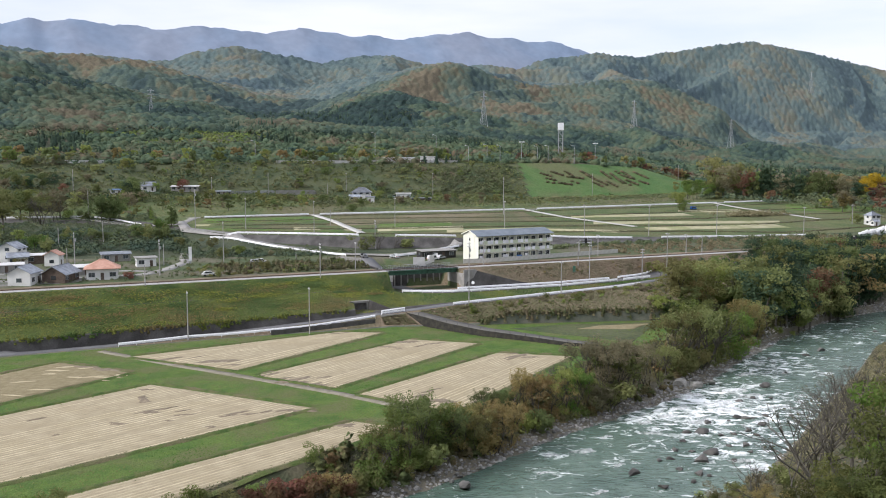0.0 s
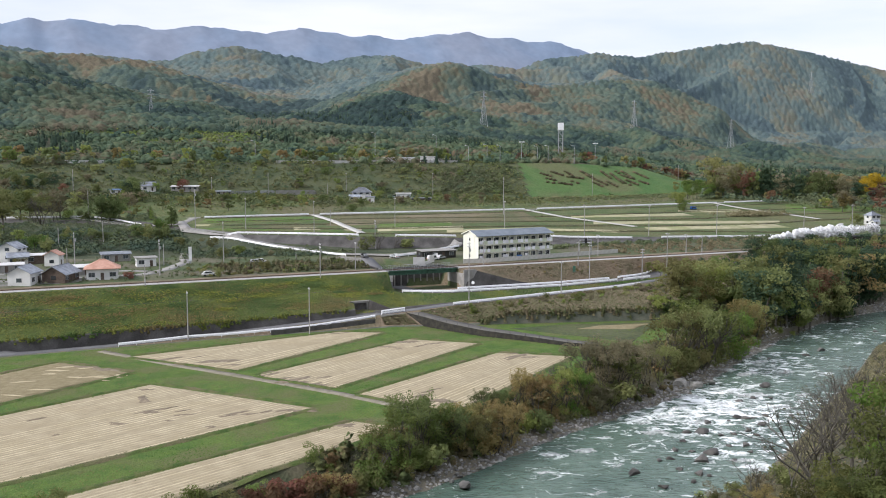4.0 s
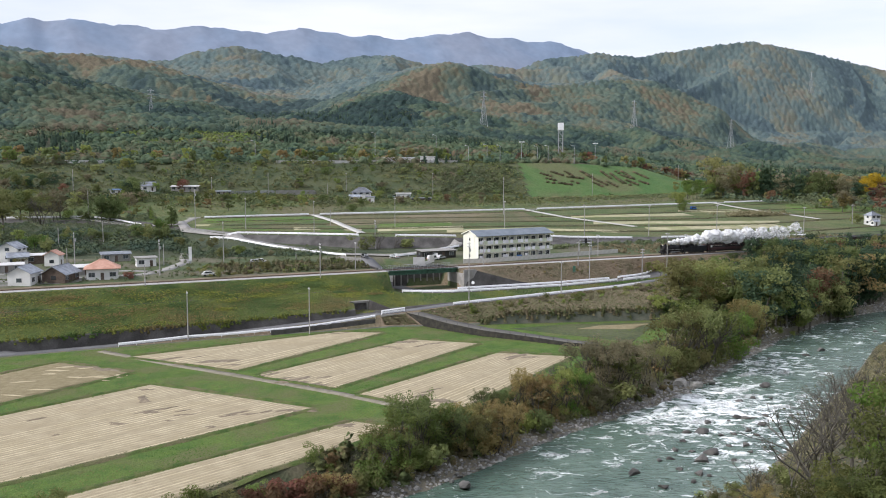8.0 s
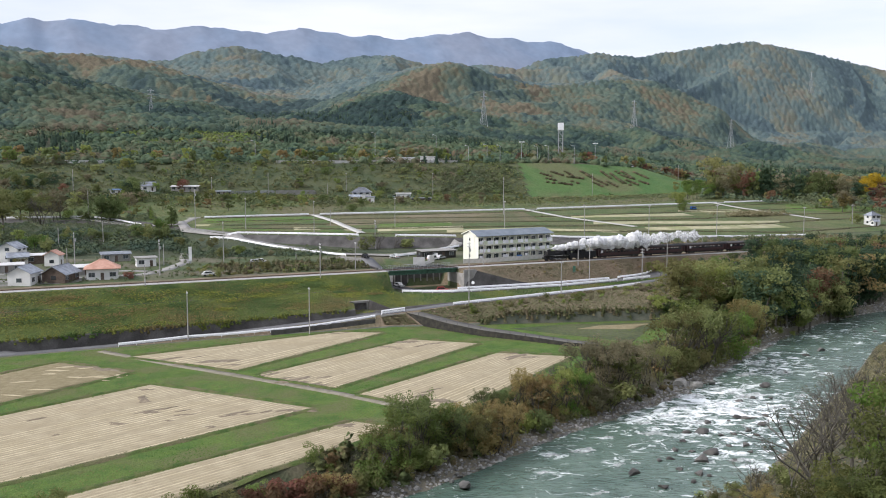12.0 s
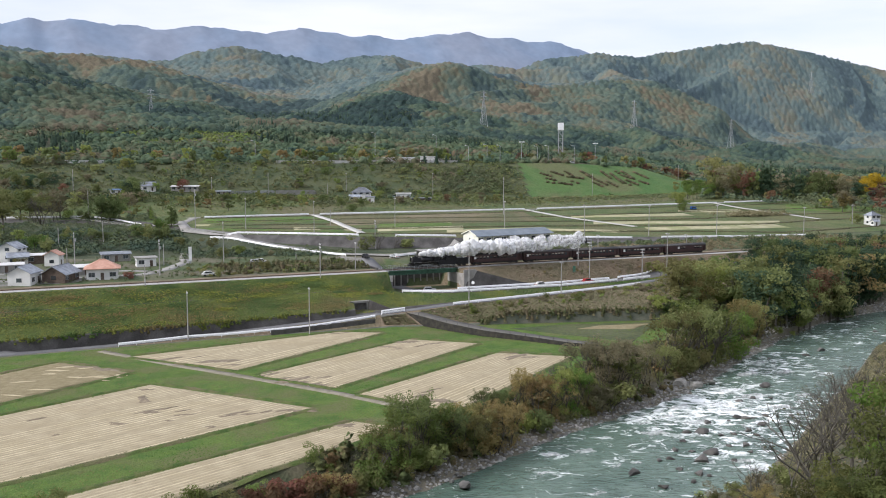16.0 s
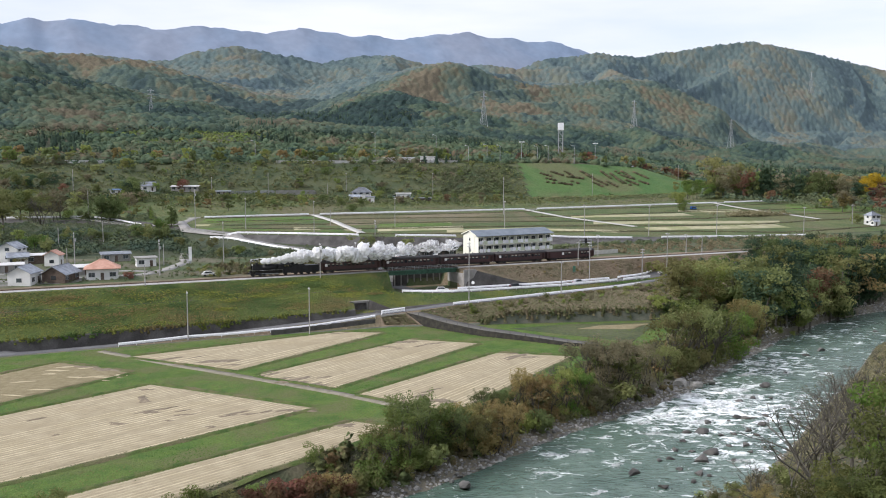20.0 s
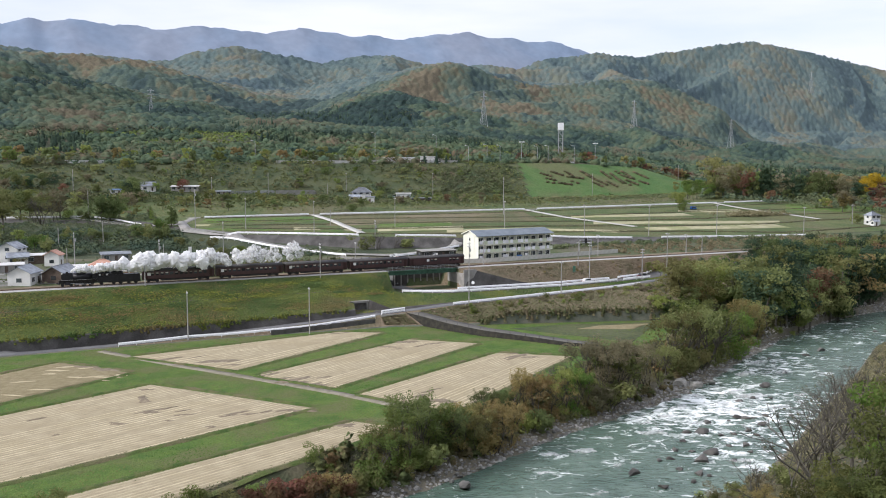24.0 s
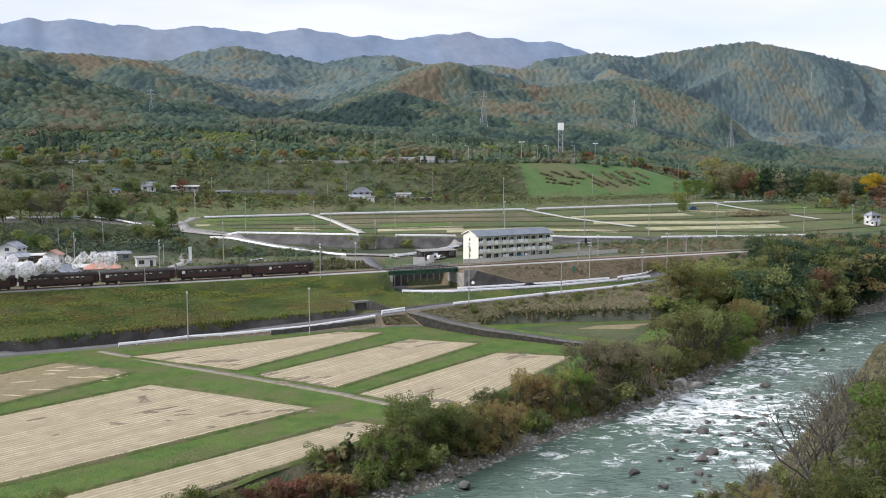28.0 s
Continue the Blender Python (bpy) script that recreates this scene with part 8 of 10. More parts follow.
def build_woods():
    def stands(m, n, size, o):
        return np.array([noise.noise(Vector((a / size, b / size, o))) for a, b in zip(m, n)])

    def packed(n0, n1, step, m0=None, m1=None):
        """A loose grid of stations in the valley's view between two lines."""
        rows = np.arange(n0, n1, step * 0.87)
        ms, nn = [], []
        for k, n in enumerate(rows):
            N = n - EYE_N
            a = np.arange(-30 - 0.04 * N if m0 is None else m0, 20 + 1.38 * N if m1 is None else m1, step) + (k % 2) * step / 2
            ms.append(a)
            nn.append(np.full(len(a), n))
        m, n = np.concatenate(ms), np.concatenate(nn)
        return m + nrg.normal(0, step * 0.27, len(m)), n + nrg.normal(0, step * 0.27, len(m))

    def slope_trees(name, m, n, lo, hi, broad, label, leaves, leaf, firs, o, tall=0.8, patch=85):
        s = stands(m, n, patch, o) + 0.35 * stands(m, n, patch * 0.3, o + 5)
        c = s + 0.55 * reach(FIR_AND_SHADE_DELLS, m, n) > firs
        size = nrg.uniform(lo, hi, len(m)) * (1 + 0.25 * stands(m, n, patch * 0.5, o + 9))
        a, q, k = m[~c], n[~c], size[~c]
        woods(name, a, q, k * 0.78, broad, label, DOME, jitter=0.14, smooth=True, tall=tall, lift=0.05, cling=0.5)
        crowns(name, a, q, k, broad, label, leaves, leaf, tall, 0.1)
        woods("conifer_stand", m[c], n[c], size[c] * 0.5, C_FIR, "stands of dark conifers on the wooded hills", DOME, conifers=0.95, jitter=0.12, smooth=True, lift=0.5)
        crowns("conifer_stand", m[c], n[c], size[c] * 0.72, C_FIR, "boughs of the dark conifers", leaves, leaf, 1.0, peak=True)

    def canopy_sheet(name, n0, n1, step, radius, tall, material, label, o, patch):
        """A closed canopy: crowns as domes risen from one sheet, each with its own tint."""
        rows = np.arange(n0, n1, step)
        C = int((50 + 1.42 * (n1 - EYE_N)) / step) + 1
        f = np.linspace(0, 1, C)
        lo, hi = -30 - 0.04 * (rows - EYE_N), 20 + 1.38 * (rows - EYE_N)
        m = (lo[:, None] + (hi - lo)[:, None] * f).ravel()
        n = np.repeat(rows, C)
        cell = radius * 1.45
        gi, gj = np.floor(m / cell).astype(int), np.floor(n / cell).astype(int)
        i0, j0 = gi.min() - 1, gj.min() - 1
        A, B = gi.max() - i0 + 2, gj.max() - j0 + 2
        cm = (np.arange(A)[:, None] + i0 + nrg.random((A, B))) * cell
        cn = (np.arange(B)[None] + j0 + nrg.random((A, B))) * cell
        cr = radius * nrg.uniform(0.75, 1.35, (A, B))
        fm, fn = cm.ravel(), cn.ravel()
        t = 0.47 + 0.62 * stands(fm, fn, patch, o) + 0.34 * stands(fm, fn, patch * 0.33, o + 5) + 0.11 * nrg.normal(size=fm.size)
        red, fir = reach(RUST_STANDS, fm, fn), reach(FIR_AND_SHADE_DELLS, fm, fn)
        t = t + 0.36 * red * nrg.uniform(0.3, 1.2, fm.size)
        # dells take the darkest tints: firs, and painted shade in the vales
        t = np.where(fir * nrg.uniform(0.7, 1.3, fm.size) > 0.42, 0.08 + 0.16 * nrg.random(fm.size), np.clip(t, 0.16, 1.0))
        t = t.reshape(A, B)
        best, tint = np.full(m.size, -9.0), np.zeros(m.size)
        for a in (-1, 0, 1):
            for b in (-1, 0, 1):
                u, v = gi - i0 + a, gj - j0 + b
                d2 = ((m - cm[u, v]) ** 2 + (n - cn[u, v]) ** 2) / cr[u, v] ** 2
                h = cr[u, v] * (1.15 - d2)
                won = h > best
                best, tint = np.where(won, h, best), np.where(won, t[u, v], tint)
        X, Y, Z = heights(m, n)
        rough = np.array([noise.noise(Vector((a * 0.22, b * 0.22, 3.3))) for a, b in zip(m, n)])
        Z = Z + 1.5 + tall * np.clip(best, -0.4 * radius, None) + 0.6 * step * 0.4 * rough
        R = len(rows)
        Z = Z.reshape(R, C)
        Z[:2] -= np.array([[9.0], [3.0]])
        Z[-2:] -= np.array([[4.0], [12.0]])
        Z = Z.ravel()
        k = (np.arange(R - 1)[:, None] * C + np.arange(C - 1)).ravel()
        me = sheet_mesh(name, np.stack([X, Y, Z], 1).tolist(), np.stack([k, k + 1, k + C + 1, k + C], 1).tolist(), [material])
        at_ = me.attributes.new("crown", "FLOAT", "POINT")
        at_.data.foreach_set("value", tint)
        return tagged(new(name, me), label, "woods", kind="stuff")

    # scrub on the bluff
    m, n = spread(13000, 232, 345)
    keep = ((m < 316 + 0.45 * (n - 262)) | (m > 476) | (n < 248)) & (stands(m, n, 11, 71.0) > -0.35)
    m, n = m[keep], n[keep]
    brush("bluff_scrub", m, n, nrg.uniform(0.9, 1.9, len(m)) * (1 + 0.6 * stands(m, n, 24, 77.0)), C_BLUFF, "olive scrub covering the terraced bluff", 13, 0.34, "shrubs", 0.95)
    m, n = spread(900, 236, 330)
    keep = (m < 312 + 0.45 * (n - 262)) & (stands(m, n, 40, 79.0) > -0.1)
    m, n = m[keep], n[keep]
    crowns("bluff_thicket", m, n, nrg.uniform(1.2, 3.0, len(m)), C_NEAR, "thickets and small trees on the bluff", 30, 0.24, 1.0, 0.3)
    pa, pb, pc, pd = [np.array(q) for q in ((248.3, 263.5), (304.6, 265.0), (321.6, 302.5), (275.2, 306.0))]
    u, w = nrg.random((420, 1)), nrg.random((420, 1))
    q = pa * (1 - u) * (1 - w) + pb * u * (1 - w) + pc * u * w + pd * (1 - u) * w
    brush("bluff_thicket", q[:, 0], q[:, 1], nrg.uniform(1.2, 3.2, 420), C_SCRUB, "tall grey-green thicket beside the mown bluff", 34, 0.2)
    # wood along the plateau and right of the bluff
    m, n = packed(322, 560, 8.2)
    keep = (n > 345) | (nrg.random(len(n)) < 0.45)
    m, n = m[keep], n[keep]
    g = stands(m, n, 46, 31.0) + 0.6 * reach(MEADOWS, m, n) > 0.3
    slope_trees("plateau_wood", m[~g], n[~g], 3.6, 6.2, C_NEAR, "mixed autumn wood above the bluff", 40, 0.17, 0.42, 3.0, 0.85, 60)
    crowns("plateau_wood", m[g], n[g], nrg.uniform(2.0, 3.8, int(g.sum())), C_FRESH, "fresh yellow-green thickets above the bluff", 34, 0.22, 0.7)
    m, n = spread(1300, 205, 330, 0, 1)
    m = 372 + 0.9 * (n - 150) + nrg.random(len(m)) * 260
    slope_trees("valley_wood", m, n, 3.0, 5.2, C_NEAR, "dark wood at the valley's foot", 40, 0.2, 0.1, 13.0, 1.2, 40)
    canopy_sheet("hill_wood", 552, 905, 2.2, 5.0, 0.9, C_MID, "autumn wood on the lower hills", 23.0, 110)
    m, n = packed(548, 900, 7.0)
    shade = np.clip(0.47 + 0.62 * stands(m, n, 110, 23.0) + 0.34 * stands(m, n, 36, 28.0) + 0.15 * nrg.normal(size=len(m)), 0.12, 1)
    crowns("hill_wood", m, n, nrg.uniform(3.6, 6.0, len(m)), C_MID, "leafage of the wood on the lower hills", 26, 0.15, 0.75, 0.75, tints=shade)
    m, n = packed(540, 900, 8.0)
    c = 0.7 * reach(FIR_AND_SHADE_DELLS, m, n) + stands(m, n, 90, 25.0) > 0.4
    woods("conifer_stand", m[c], n[c], nrg.uniform(2.0, 3.4, int(c.sum())), C_FIR, "stands of dark conifers on the lower hills", DOME, conifers=0.95, jitter=0.12, smooth=True, lift=0.9)
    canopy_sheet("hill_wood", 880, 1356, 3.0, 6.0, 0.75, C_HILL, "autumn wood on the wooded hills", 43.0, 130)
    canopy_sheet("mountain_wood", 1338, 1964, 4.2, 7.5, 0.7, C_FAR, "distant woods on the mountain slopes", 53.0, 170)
    # thickets at the edge of the wood
    pa, pb, pc = [np.array(to_mn(*q)) for q in ((168.79, 589.57), (263.71, 503.03), (351.69, 672.42))]
    u = np.sort(nrg.random((330, 2)), axis=1)
    q = pa * u[:, :1] + pb * (u[:, 1:] - u[:, :1]) + pc * (1 - u[:, 1:])
    crowns("valley_wood", q[:, 0], q[:, 1], nrg.uniform(1.6, 3.8, 330), C_DARKSHRUB, "thickets at the edge of the dark wood", 36, 0.22, 1.1, 0.3)
    # weeds on the ledges between the terraces
    for k in range(5):
        f = (k + 0.7) / 5.4
        m = nrg.uniform(80, 470, 1500)
        n = np.array([n_of("lower_road", q) * (1 - f) + n_of("upper_road", q) * f for q in m]) + 3.0 * np.sin(m / 31 + k) + nrg.normal(0, 1.0, 1500)
        brush("terrace_bank", m, n, nrg.uniform(0.2, 0.55, 1500), C_DRYMIX, "weeds on the bank between two terraces", 6, 0.5, "weeds", 0.9)
    # shrubs behind the houses, along the terraces and the line
    m, n = spread(1500, 78, 196, -34, 62)
    brush("slope_scrub", m, n, nrg.uniform(1.2, 3.2, len(m)) * np.where(n > 135, np.where(n > 160, 0.5, 0.7), 1.0), C_DARKSHRUB, "dark shrubs on the slope behind the houses", 44, 0.16, "shrubs", 0.85)
    m, n = spread(1300, 204, 240, -40, 330)
    keep = (m > 110) | (nrg.random(len(m)) < 0.35)
    m, n = m[keep], n[keep]
    brush("terrace_scrub", m, n, nrg.uniform(0.5, 1.5, len(m)), C_BLUFF, "low shrubs along the terrace edge", 16, 0.34, "shrubs", 0.95)
    m, n = spread(10000, 180, 258, -40, 480)
    carpet("terrace_weeds", m, n, nrg.uniform(0.3, 0.75, 10000) * (1 + 0.7 * stands(m, n, 16, 83.0)), C_BLUFF, "rough weeds on the grassy terraces", lift=0.6, tilt=0.4)
    m, n = spread(1500, 186, 236, 150, 420)
    brush("terrace_brush", m, n, nrg.uniform(0.4, 1.2, len(m)) * np.where(n > 218, 1.6, 0.6), C_SCRUB, "brown and green brush below the bluff", 16, 0.34, "shrubs", 0.95)
    m = nrg.uniform(52, 112, 520)
    n = np.array([n_of("yard_back", q) for q in m]) + nrg.uniform(-6, 24, 520) * (0.3 + 0.7 * (112 - m) / 60)
    brush("wall_weeds", m, n, nrg.uniform(0.4, 1.5, 520), C_DARKSHRUB, "dark weeds on the bank below the lane", 22, 0.28, "weeds", 0.9)
    m = nrg.uniform(150, 345, 330)
    brush("roadside_scrub", m, 33 + 9 * nrg.random(330), nrg.uniform(0.7, 2.0, 330), C_SCRUB, "scrub below the terrace road", 40, 0.2)
    m = nrg.uniform(205, 350, 520)
    brush("lineside_reeds", m, 7 + 27 * nrg.random(520), nrg.uniform(0.6, 1.7, 520), C_REED, "dry reeds beside the railway", 36, 0.22)
    m = nrg.uniform(-30, 104, 900)
    brush("yard_weeds", m, 8 + 66 * nrg.random(900) ** 1.2, nrg.uniform(0.2, 0.9, 900), C_SCRUB, "weeds round the houses and the line", 20, 0.3, "weeds")
    m = nrg.uniform(58, 108, 420)
    woods("yard_brush", m, 8 + 26 * nrg.random(420), nrg.uniform(0.3, 1.0, 420), C_DRYMIX, "brown and green brush beside the line", PUFF, jitter=0.2, category="shrubs", smooth=True)
    m, n = mo + nrg.normal(0, 9, 150), no + nrg.normal(0, 2.6, 150)
    brush("reed_thicket", m, n, nrg.uniform(1.2, 3.0, 150), C_STRAWREED, "pale russet thicket of dry reeds on the terrace", 40, 0.18)
    # slopes between the rail and the road, and below the lane
    m = nrg.uniform(130, 225, 7000)
    n = np.array([n_of("wing_top", q) for q in m]) + 0.4
    n = n + (-3.6 - n) * nrg.random(7000)
    carpet("slope_weeds", m, n, nrg.uniform(0.1, 0.3, 7000), C_BROWN, "dry brown weeds on the railway slope", tilt=0.3)
    m = nrg.uniform(93, 215, 18000)
    a, b = np.array([n_of("edge_wall", q) for q in m]) + 0.3, np.array([n_of("road_front", q) for q in m]) - 0.6
    n = a + (b - a) * nrg.random(18000)
    X, Y = RAIL0.x + RT.x * m + RN.x * n, RAIL0.y + RT.y * m + RN.y * n
    keep = np.ones(len(m), bool)
    for a, b in zip(np.array(FARM_ROAD[:-1]), np.array(FARM_ROAD[1:])):
        l = b - a
        f = np.clip(((X - a[0]) * l[0] + (Y - a[1]) * l[1]) / (l @ l), 0, 1)
        keep &= np.hypot(X - a[0] - f * l[0], Y - a[1] - f * l[1]) > 2.0
    m, n = m[keep], n[keep]
    carpet("lane_weeds", m, n, nrg.uniform(0.14, 0.42, len(m)), C_DRYMIX, "rough brown and green weeds below the lane", lift=0.5, tilt=0.4)
    m = nrg.uniform(100, 215, 7000)
    a, b = np.array([n_of("wall_top", q) for q in m]) + 0.2, np.array([n_of("road2_front", q) for q in m]) - 0.3
    carpet("verge_weeds", m, a + (b - a) * nrg.random(7000), nrg.uniform(0.10, 0.28, 7000), C_WEED, "green weeds between the two roads")
    # the railway embankment
    m = nrg.uniform(-28, 104, 46000)
    n = -21.5 + nrg.random(46000) * 17.8
    carpet("embankment_weeds", m, n, nrg.uniform(0.1, 0.3, 46000), C_WEED, "yellow-green weeds on the railway embankment", lift=0.3, tilt=0.12)
    for mt, cnt, label in ((C_RUSTWEED, 34, "rust-brown patches of weeds on the embankment"), (C_FRESHWEED, 30, "fresh yellow-green patches of weeds on the embankment"), (C_DEEPWEED, 34, "dark green patches of weeds on the embankment")):
        cm, cn, cr = nrg.uniform(-28, 103, cnt), nrg.uniform(-20.5, -5, cnt), nrg.uniform(1.2, 4.6, cnt)
        pick = nrg.integers(0, cnt, 8500)
        m = cm[pick] + cr[pick] * nrg.normal(0, 1, 8500)
        n = np.clip(cn[pick] + cr[pick] * 0.28 * nrg.normal(0, 1, 8500), -21.3, -3.8)
        keep = m < 103.5
        carpet("weed_patch", m[keep], n[keep], nrg.uniform(0.12, 0.36, int(keep.sum())), mt, label, lift=0.6, tilt=0.2)
    # grass on the banks between the paddies
    m = nrg.uniform(-30, 175, 90000)
    n = -142 + nrg.random(90000) * 114
    X, Y = RAIL0.x + RT.x * m + RN.x * n, RAIL0.y + RT.y * m + RN.y * n
    keep = (n > np.interp(m, [p[0] for p in NAMED["bank_top"]], [p[1] for p in NAMED["bank_top"]])) & (n < np.interp(m, [p[0] for p in NAMED["field_edge"]], [p[1] for p in NAMED["field_edge"]]))
    for quad in PADDIES:
        c = np.array(quad)
        cross = [(c[(i + 1) % 4, 0] - c[i, 0]) * (Y - c[i, 1]) - (c[(i + 1) % 4, 1] - c[i, 1]) * (X - c[i, 0]) for i in range(4)]
        keep &= ~(np.all([k > 0 for k in cross], 0) | np.all([k < 0 for k in cross], 0))
    ta, tb = np.array(TRACK1[:-1]), np.array(TRACK1[1:])
    for a, b in zip(ta, tb):
        l = b - a
        f = np.clip(((X - a[0]) * l[0] + (Y - a[1]) * l[1]) / (l @ l), 0, 1)
        keep &= np.hypot(X - a[0] - f * l[0], Y - a[1] - f * l[1]) > 1.15
    m, n = m[keep], n[keep]
    carpet("berm_grass", m, n, nrg.uniform(0.07, 0.24, len(m)), C_BERM, "rough green grass on the banks between paddies", "grass", lift=0.5, tilt=0.26)
    m = nrg.uniform(118, 205, 420)
    woods("wall_brush", m, np.array([n_of("edge_wall", q) for q in m]) - 0.25 + 1.2 * nrg.random(420), nrg.uniform(0.25, 0.75, 420), C_DRYMIX, "weeds hanging over the field wall", PUFF, jitter=0.22, category="weeds", smooth=True, tall=1.2, lift=-0.1)
    m = nrg.uniform(-30, 86, 420)
    woods("wall_brush", m, np.array([n_of("wall_top", q) for q in m]) - 0.1 + 0.6 * nrg.random(420), nrg.uniform(0.18, 0.55, 420), C_WEED, "weeds hanging over the retaining wall", PUFF, jitter=0.22, category="weeds", smooth=True, tall=1.0, lift=-0.2)
    # rank grass along the foot of each bank
    for quad in PADDIES:
        c = np.array(quad)
        for i in (0, 2):
            a, b = c[i], c[(i + 1) % 4]
            L = np.hypot(*(b - a))
            k = int(L * 16)
            t = nrg.random(k)
            X, Y = a[0] + (b[0] - a[0]) * t + nrg.normal(0, 0.35, k), a[1] + (b[1] - a[1]) * t + nrg.normal(0, 0.35, k)
            dx, dy = X - RAIL0.x, Y - RAIL0.y
            carpet("bank_grass", dx * RT.x + dy * RT.y, -dx * RT.y + dy * RT.x, nrg.uniform(0.08, 0.26, k), C_DRYMIX if i else C_BERM, "rank grass along the edge of a paddy", "grass", lift=0.5, tilt=0.35)
    m = nrg.uniform(42, 205, 900)
    a, b = np.array([n_of("bank_left", q) for q in m]) + np.where((m > 130) & (m < 172), 5.0, 2.6), np.array([n_of("bank_top", q) for q in m]) + 1.0
    woods("bank_brush", m, a + (b - a) * nrg.random(900), nrg.uniform(0.35, 1.15, 900), C_BANKMIX, "brown and green brush on the river bank", PUFF, jitter=0.22, category="shrubs", smooth=True, tall=0.9)
    # the gravel slope of the river bank
    m = nrg.uniform(40, 215, 9000)
    a, b = np.array([n_of("bank_gravel", q) for q in m]) - 1.0, np.array([n_of("bank_top", q) for q in m]) + 2
    carpet("bank_weeds", m, a + (b - a) * nrg.random(9000), nrg.uniform(0.10, 0.34, 9000), C_DRYMIX, "brown weeds on the river bank", lift=0.9)
    m = nrg.uniform(45, 240, 16000)
    b = np.array([n_of("bank_right", q) for q in m]) - 0.5
    carpet("near_bank_weeds", m, b - 30 * nrg.random(16000), nrg.uniform(0.08, 0.26, 16000), C_DRYMIX, "dry grass on the near river bank", "grass", lift=1.2, tilt=0.8)
    m = nrg.uniform(95, 205, 1500)
    b = np.array([n_of("bank_right", q) for q in m])
    brush("near_bank_reeds", m, b - 1.0 - 22 * nrg.random(1500), nrg.uniform(0.4, 1.15, 1500), C_STRAWREED, "pale dry reeds on the near river bank", 22, 0.15, "reeds", 0.75)


build_woods()


# ---- rocks ----
def rock_mesh(seed, material):
    bm = bmesh.new()
    bmesh.ops.create_icosphere(bm, subdivisions=3, radius=1.0)
    o = Vector((seed * 5.3, seed * 2.9, seed))
    rr = random.Random(seed + 40)
    cuts = [(Vector((rr.gauss(0, 1), rr.gauss(0, 1), rr.gauss(0.3, 0.6))).normalized(), rr.uniform(0.3, 0.6)) for _ in range(11)]
    for v in bm.verts:
        d = v.co.normalized()
        r = 0.8 + 0.5 * noise.noise(d * 0.9 + o) + 0.22 * abs(noise.noise(d * 2.2 + o)) + 0.08 * noise.noise(d * 6 + o)
        v.co = Vector((d.x * r * 1.6, d.y * r, d.z * r * 0.5))
        for nrm, lim in cuts:
            k = v.co.dot(nrm) - lim
            if k > 0:
                v.co -= nrm * k * 0.96
    return mesh_of("rock", bm, material, False)


ROCKS = [rock_mesh(k, M_ROCK) for k in range(6)]
DRY_ROCKS = [rock_mesh(k + 6, M_ROCK_DRY) for k in range(6)]


def rock(x, y, size, z, label="grey boulder standing in the river"):
    wet = "standing" in label
    ob = new("rock", (ROCKS if wet else DRY_ROCKS)[rng.randrange(6)])
    flat = 0.68 if wet else 0.9
    ob.matrix_basis = Matrix.Translation((x, y, z)) @ pose(0, 0, 0, rng.uniform(-12, 12), rng.uniform(-12, 12), rng.uniform(0, 360)) @ Matrix.Diagonal((size, size, size * flat, 1))
    return tagged(ob, label, "rock", group="rocks of the river")


for x, y, s in [(71.7, 189.5, 1.47), (61.7, 176.8, 0.88), (58.8, 164.5, 1.02), (57.2, 166.0, 0.82), (60.2, 164.5, 0.61), (47.8, 156.1, 1.35), (44.7, 155.8, 0.77), (50.2, 161.5, 1.00), (62.9, 166.4, 0.72), (65.3, 179.5, 0.78), (45.9, 143.7, 1.42), (42.9, 140.5, 1.57), (40.6, 134.0, 1.04), (39.9, 145.5, 0.68), (37.7, 141.3, 0.70), (33.6, 127.9, 0.87), (38.7, 130.3, 0.65), (53.1, 148.5, 0.92), (56.3, 156.8, 0.87), (60.4, 160.7, 0.90), (94.2, 222.0, 0.89), (100.6, 228.3, 1.41), (83.3, 218.6, 0.54), (128.5, 255.1, 0.95), (16.8, 149.2, 0.55), (30.6, 134.5, 1.33), (35.8, 140.2, 0.61), (54.8, 163.0, 0.50), (50.4, 154.1, 0.57), (53.1, 154.7, 0.57), (57.0, 154.1, 0.67), (49.8, 147.6, 0.64), (42.8, 150.8, 0.56), (42.5, 144.6, 0.54), (81.1, 202.5, 0.56), (69.1, 179.5, 0.56), (68.3, 166.8, 0.52), (41.9, 133.0, 0.49), (38.3, 136.1, 0.51), (52.6, 144.6, 0.54), (48.3, 140.2, 0.61)]:
    rock(x, y, s * 1.55, -16.8)
for x, y, s in [(3.4, 127.7, 1.38), (52.8, 189.6, 2.35), (56.3, 189.1, 1.52), (60.1, 191.7, 0.95), (48.4, 184.6, 1.14), (52.6, 195.9, 1.21), (46.4, 182.2, 0.90), (43.6, 179.9, 0.89), (40.7, 177.6, 0.77), (37.7, 174.5, 0.76), (34.0, 170.3, 0.74), (30.6, 167.0, 0.62), (26.7, 163.1, 0.61), (22.8, 158.7, 0.69), (19.1, 154.1, 0.67), (16.2, 150.8, 0.65), (12.8, 146.1, 0.54), (9.6, 143.0, 0.53), (6.0, 136.0, 0.59), (1.4, 129.6, 0.56), (2.3, 132.6, 0.49), (110.5, 272.7, 1.69), (115.8, 276.9, 1.89), (121.8, 282.4, 1.92), (128.4, 286.9, 2.13), (135.8, 292.8, 2.17), (142.3, 296.5, 1.83), (149.6, 301.5, 2.05), (89.8, 243.0, 1.20), (95.4, 251.5, 1.09)]:
    rock(x, y, s * 1.3, -16.3, "grey boulder on the river's edge")
